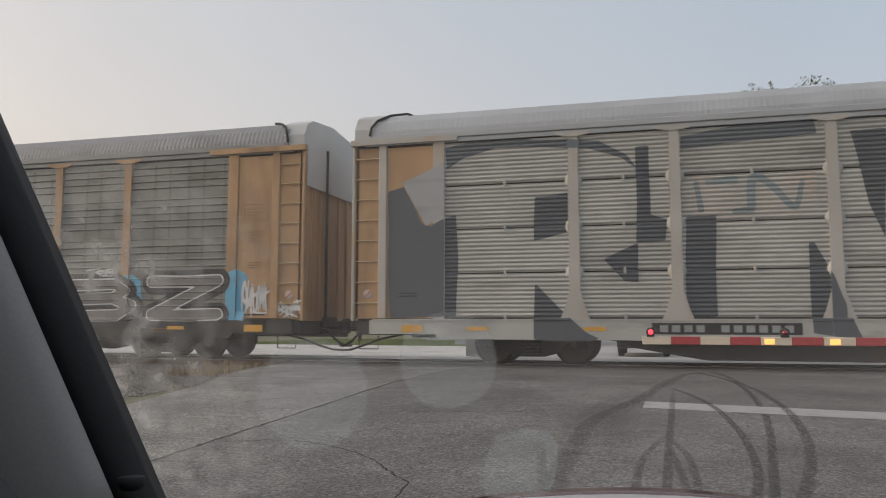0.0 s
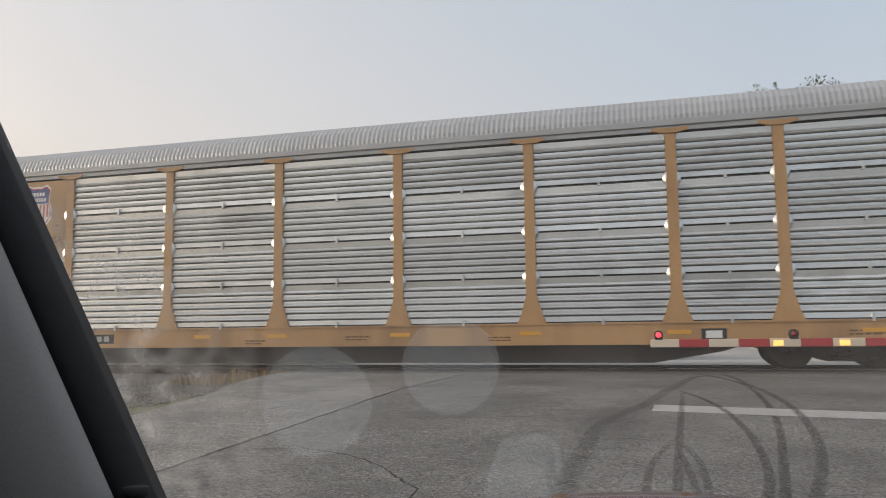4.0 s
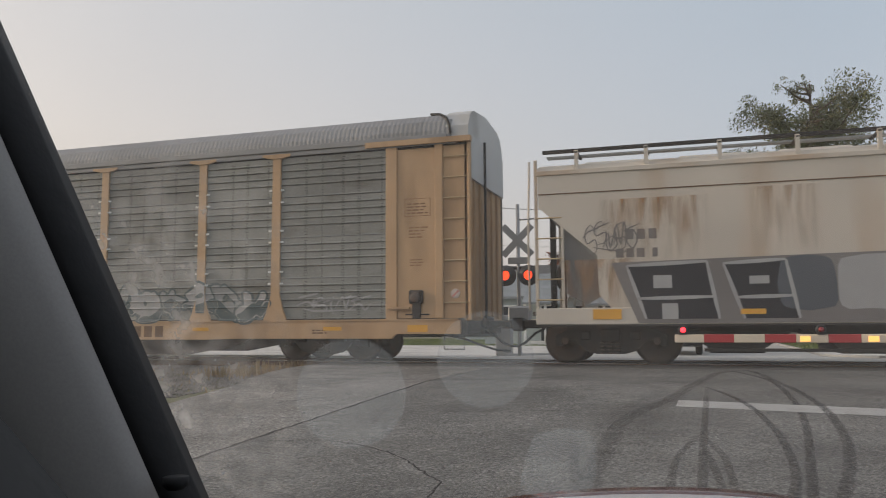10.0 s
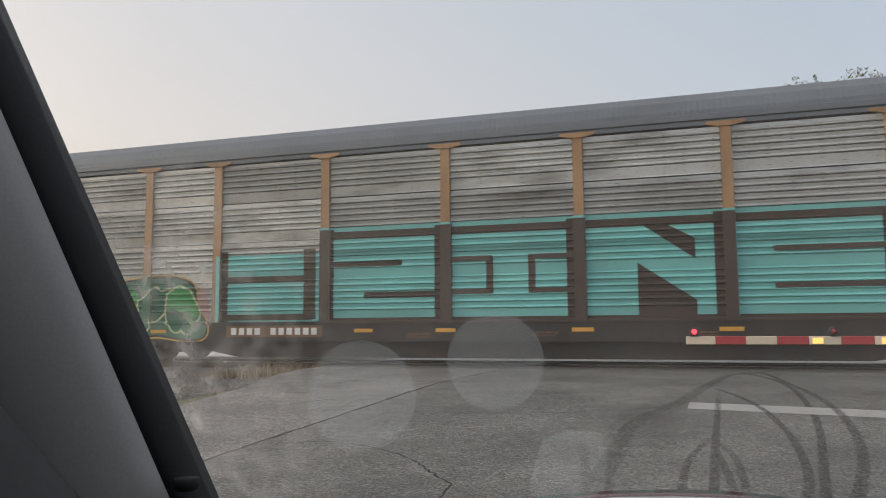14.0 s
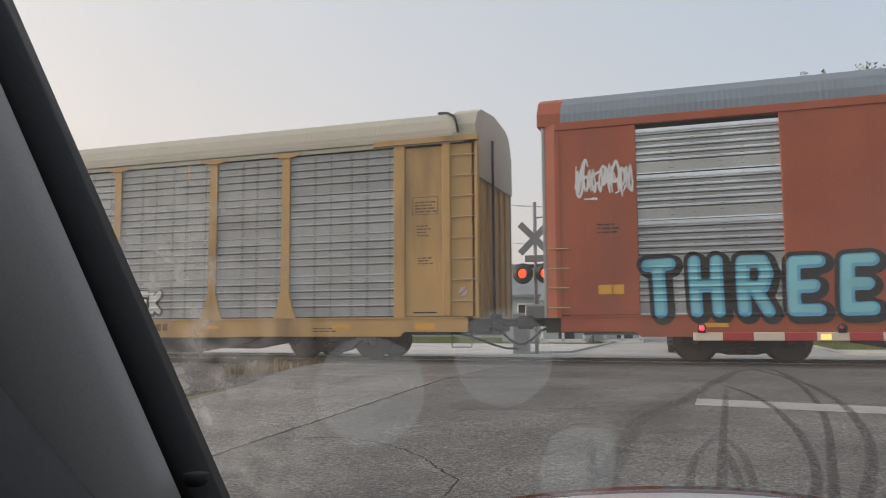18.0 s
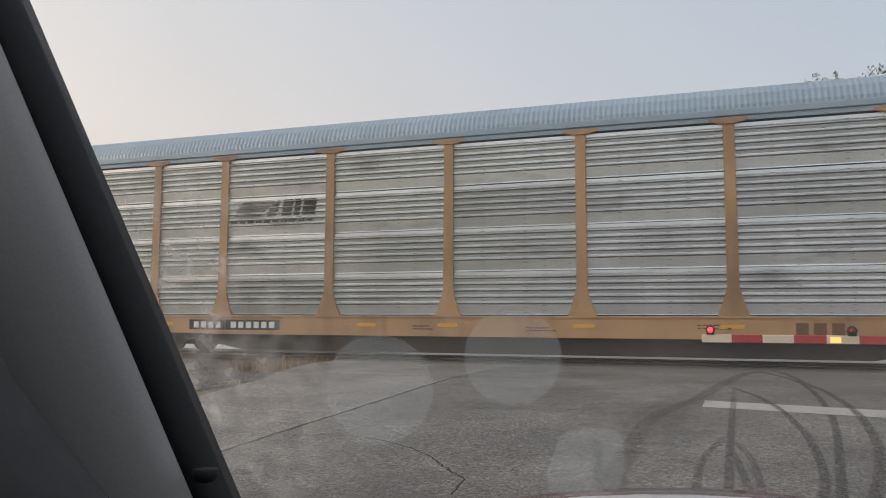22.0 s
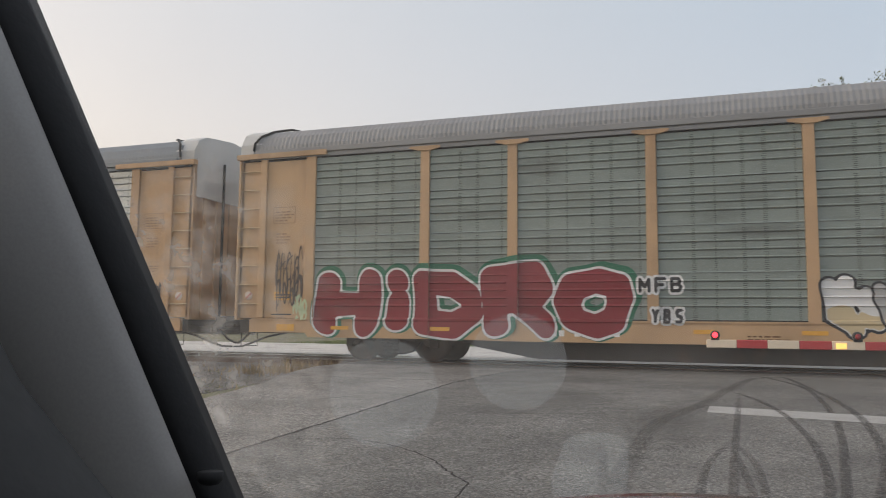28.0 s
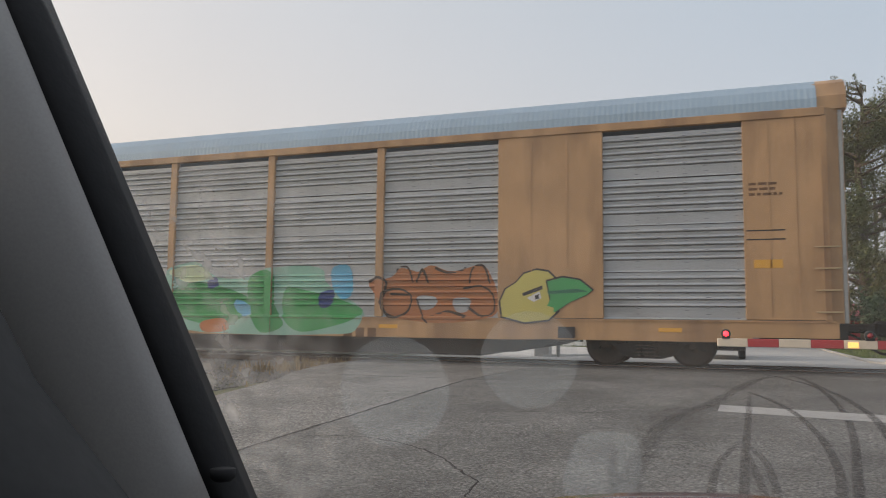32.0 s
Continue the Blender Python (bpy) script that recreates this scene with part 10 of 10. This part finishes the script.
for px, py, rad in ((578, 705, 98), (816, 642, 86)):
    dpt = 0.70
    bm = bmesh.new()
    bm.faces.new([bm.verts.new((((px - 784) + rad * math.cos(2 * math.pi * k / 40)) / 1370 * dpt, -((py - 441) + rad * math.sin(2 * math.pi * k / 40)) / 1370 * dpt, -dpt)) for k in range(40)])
    sp = part("windscreen_smear", bm, reflection_film, own, "faint round reflection, painted as a pale disc")
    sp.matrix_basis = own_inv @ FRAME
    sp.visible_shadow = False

# one more reflection, painted as an irregular pale patch
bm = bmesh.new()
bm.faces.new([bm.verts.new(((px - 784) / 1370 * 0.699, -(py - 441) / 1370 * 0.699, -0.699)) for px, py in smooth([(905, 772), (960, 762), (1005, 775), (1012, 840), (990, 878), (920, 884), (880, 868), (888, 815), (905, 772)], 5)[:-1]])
sp = part("windscreen_smear", bm, reflection_film, own, "faint reflection, painted as a pale patch")
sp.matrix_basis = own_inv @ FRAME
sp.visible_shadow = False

# hood: a crowned sheet with its dark front gap
bm = bmesh.new()
rows = []
for j in range(9):
    y = 0.75 + 1.05 * j / 8
    rows.append([bm.verts.new((-0.7 + 1.7 * i / 16, y, 0.490 - 0.20 * (-0.76 + 1.7 * i / 16) ** 2 + 0.012 * (y - 1.8) - 0.05 * (1.8 - y) ** 2 - ground_z(0) - (0.06 if j == 8 else 0.0))) for i in range(17)])
for a, b in zip(rows, rows[1:]):
    for i in range(16):
        f = bm.faces.new((a[i], a[i + 1], b[i + 1], b[i]))
        f.smooth = True
part("hood", bm, hood_white, own, "white hood, its far edge just in sight")
bm = bmesh.new()
rows = []
for i in range(33):
    x = -0.7 + 1.7 * i / 32
    z = 0.4625 - 0.20 * (x - 0.06) ** 2 - ground_z(0)
    tall = 0.003 + 0.010 / (1 + math.exp((x - 0.18) / 0.05))
    rows.append([bm.verts.new(q) for q in ((x, 1.73, z - 0.006), (x, 1.76, z + tall * 0.75), (x, 1.80, z + tall), (x, 1.83, z - 0.03))])
for a, b in zip(rows, rows[1:]):
    for i in range(3):
        f = bm.faces.new((a[i], b[i], b[i + 1], a[i + 1]))
        f.smooth = True
bmesh.ops.recalc_face_normals(bm, faces=bm.faces)
part("hood_deflector", bm, deflector_red, own, "dark red strip along the front of the hood")
# cabin shell and dashboard stay unseen, added to keep light off the pillar trim
cabin = bmesh.new()
add_box(cabin, (-0.8, -1.6, 1.62 - 0.28 + 0.02), (1.2, 0.15, 1.68 - 0.28 + 0.02))
add_box(cabin, (-0.85, -1.6, 0.1), (-0.78, 0.2, 1.12))
add_box(cabin, (1.13, -1.6, 0.1), (1.2, 0.6, 0.95))
add_box(cabin, (-0.85, -1.7, 0.1), (1.2, -1.6, 1.4))
add_box(cabin, (-0.8, -1.6, 0.05), (1.15, 0.6, 0.15))
part("dashboard", box((-0.80, 0.16, 0.1), (1.14, 0.72, 0.88), 0.05), cloth, own, "unseen dashboard, added to darken the pillar")
part("cabin_shell", cabin, cloth, own, "unseen cabin shell, added to shade the pillar")


def motions():
    """The train rolls by at a steady pace; its wheels turn while they pass."""
    for car, u in MOVERS:
        walk(car, [(t, pose(u + SPEED * t, SIDE_Y, 0)) for t in (0, 0.5, 1, 4, 8, 12, 16, 20, 24, 28, 31, 31.5, 32)])
    starts = dict((c.name, u) for c, u in MOVERS)
    for w, car, x, r in TURNERS:
        u = starts[car.name] + x
        t0, t1 = (-21.0 - u) / SPEED, (6.5 - u) / SPEED
        f0, f1 = max(0, int(t0 * FPS)), min(32 * FPS, int(t1 * FPS))
        base = w.location.copy()
        if f1 <= f0:
            walk(w, [(0.0, pose(*base)), (32.0, pose(*base))])
            continue
        rows = [] if f0 == 0 else [(0.0, pose(*base))]
        for f in range(f0, f1 + 1):
            rows.append((f / FPS, pose(*base, 0, math.degrees(SPEED * (f - f0) / FPS / r), 0)))
        if f1 < 32 * FPS:
            rows.append((32.0, rows[-1][1]))
        walk(w, rows)


motions()
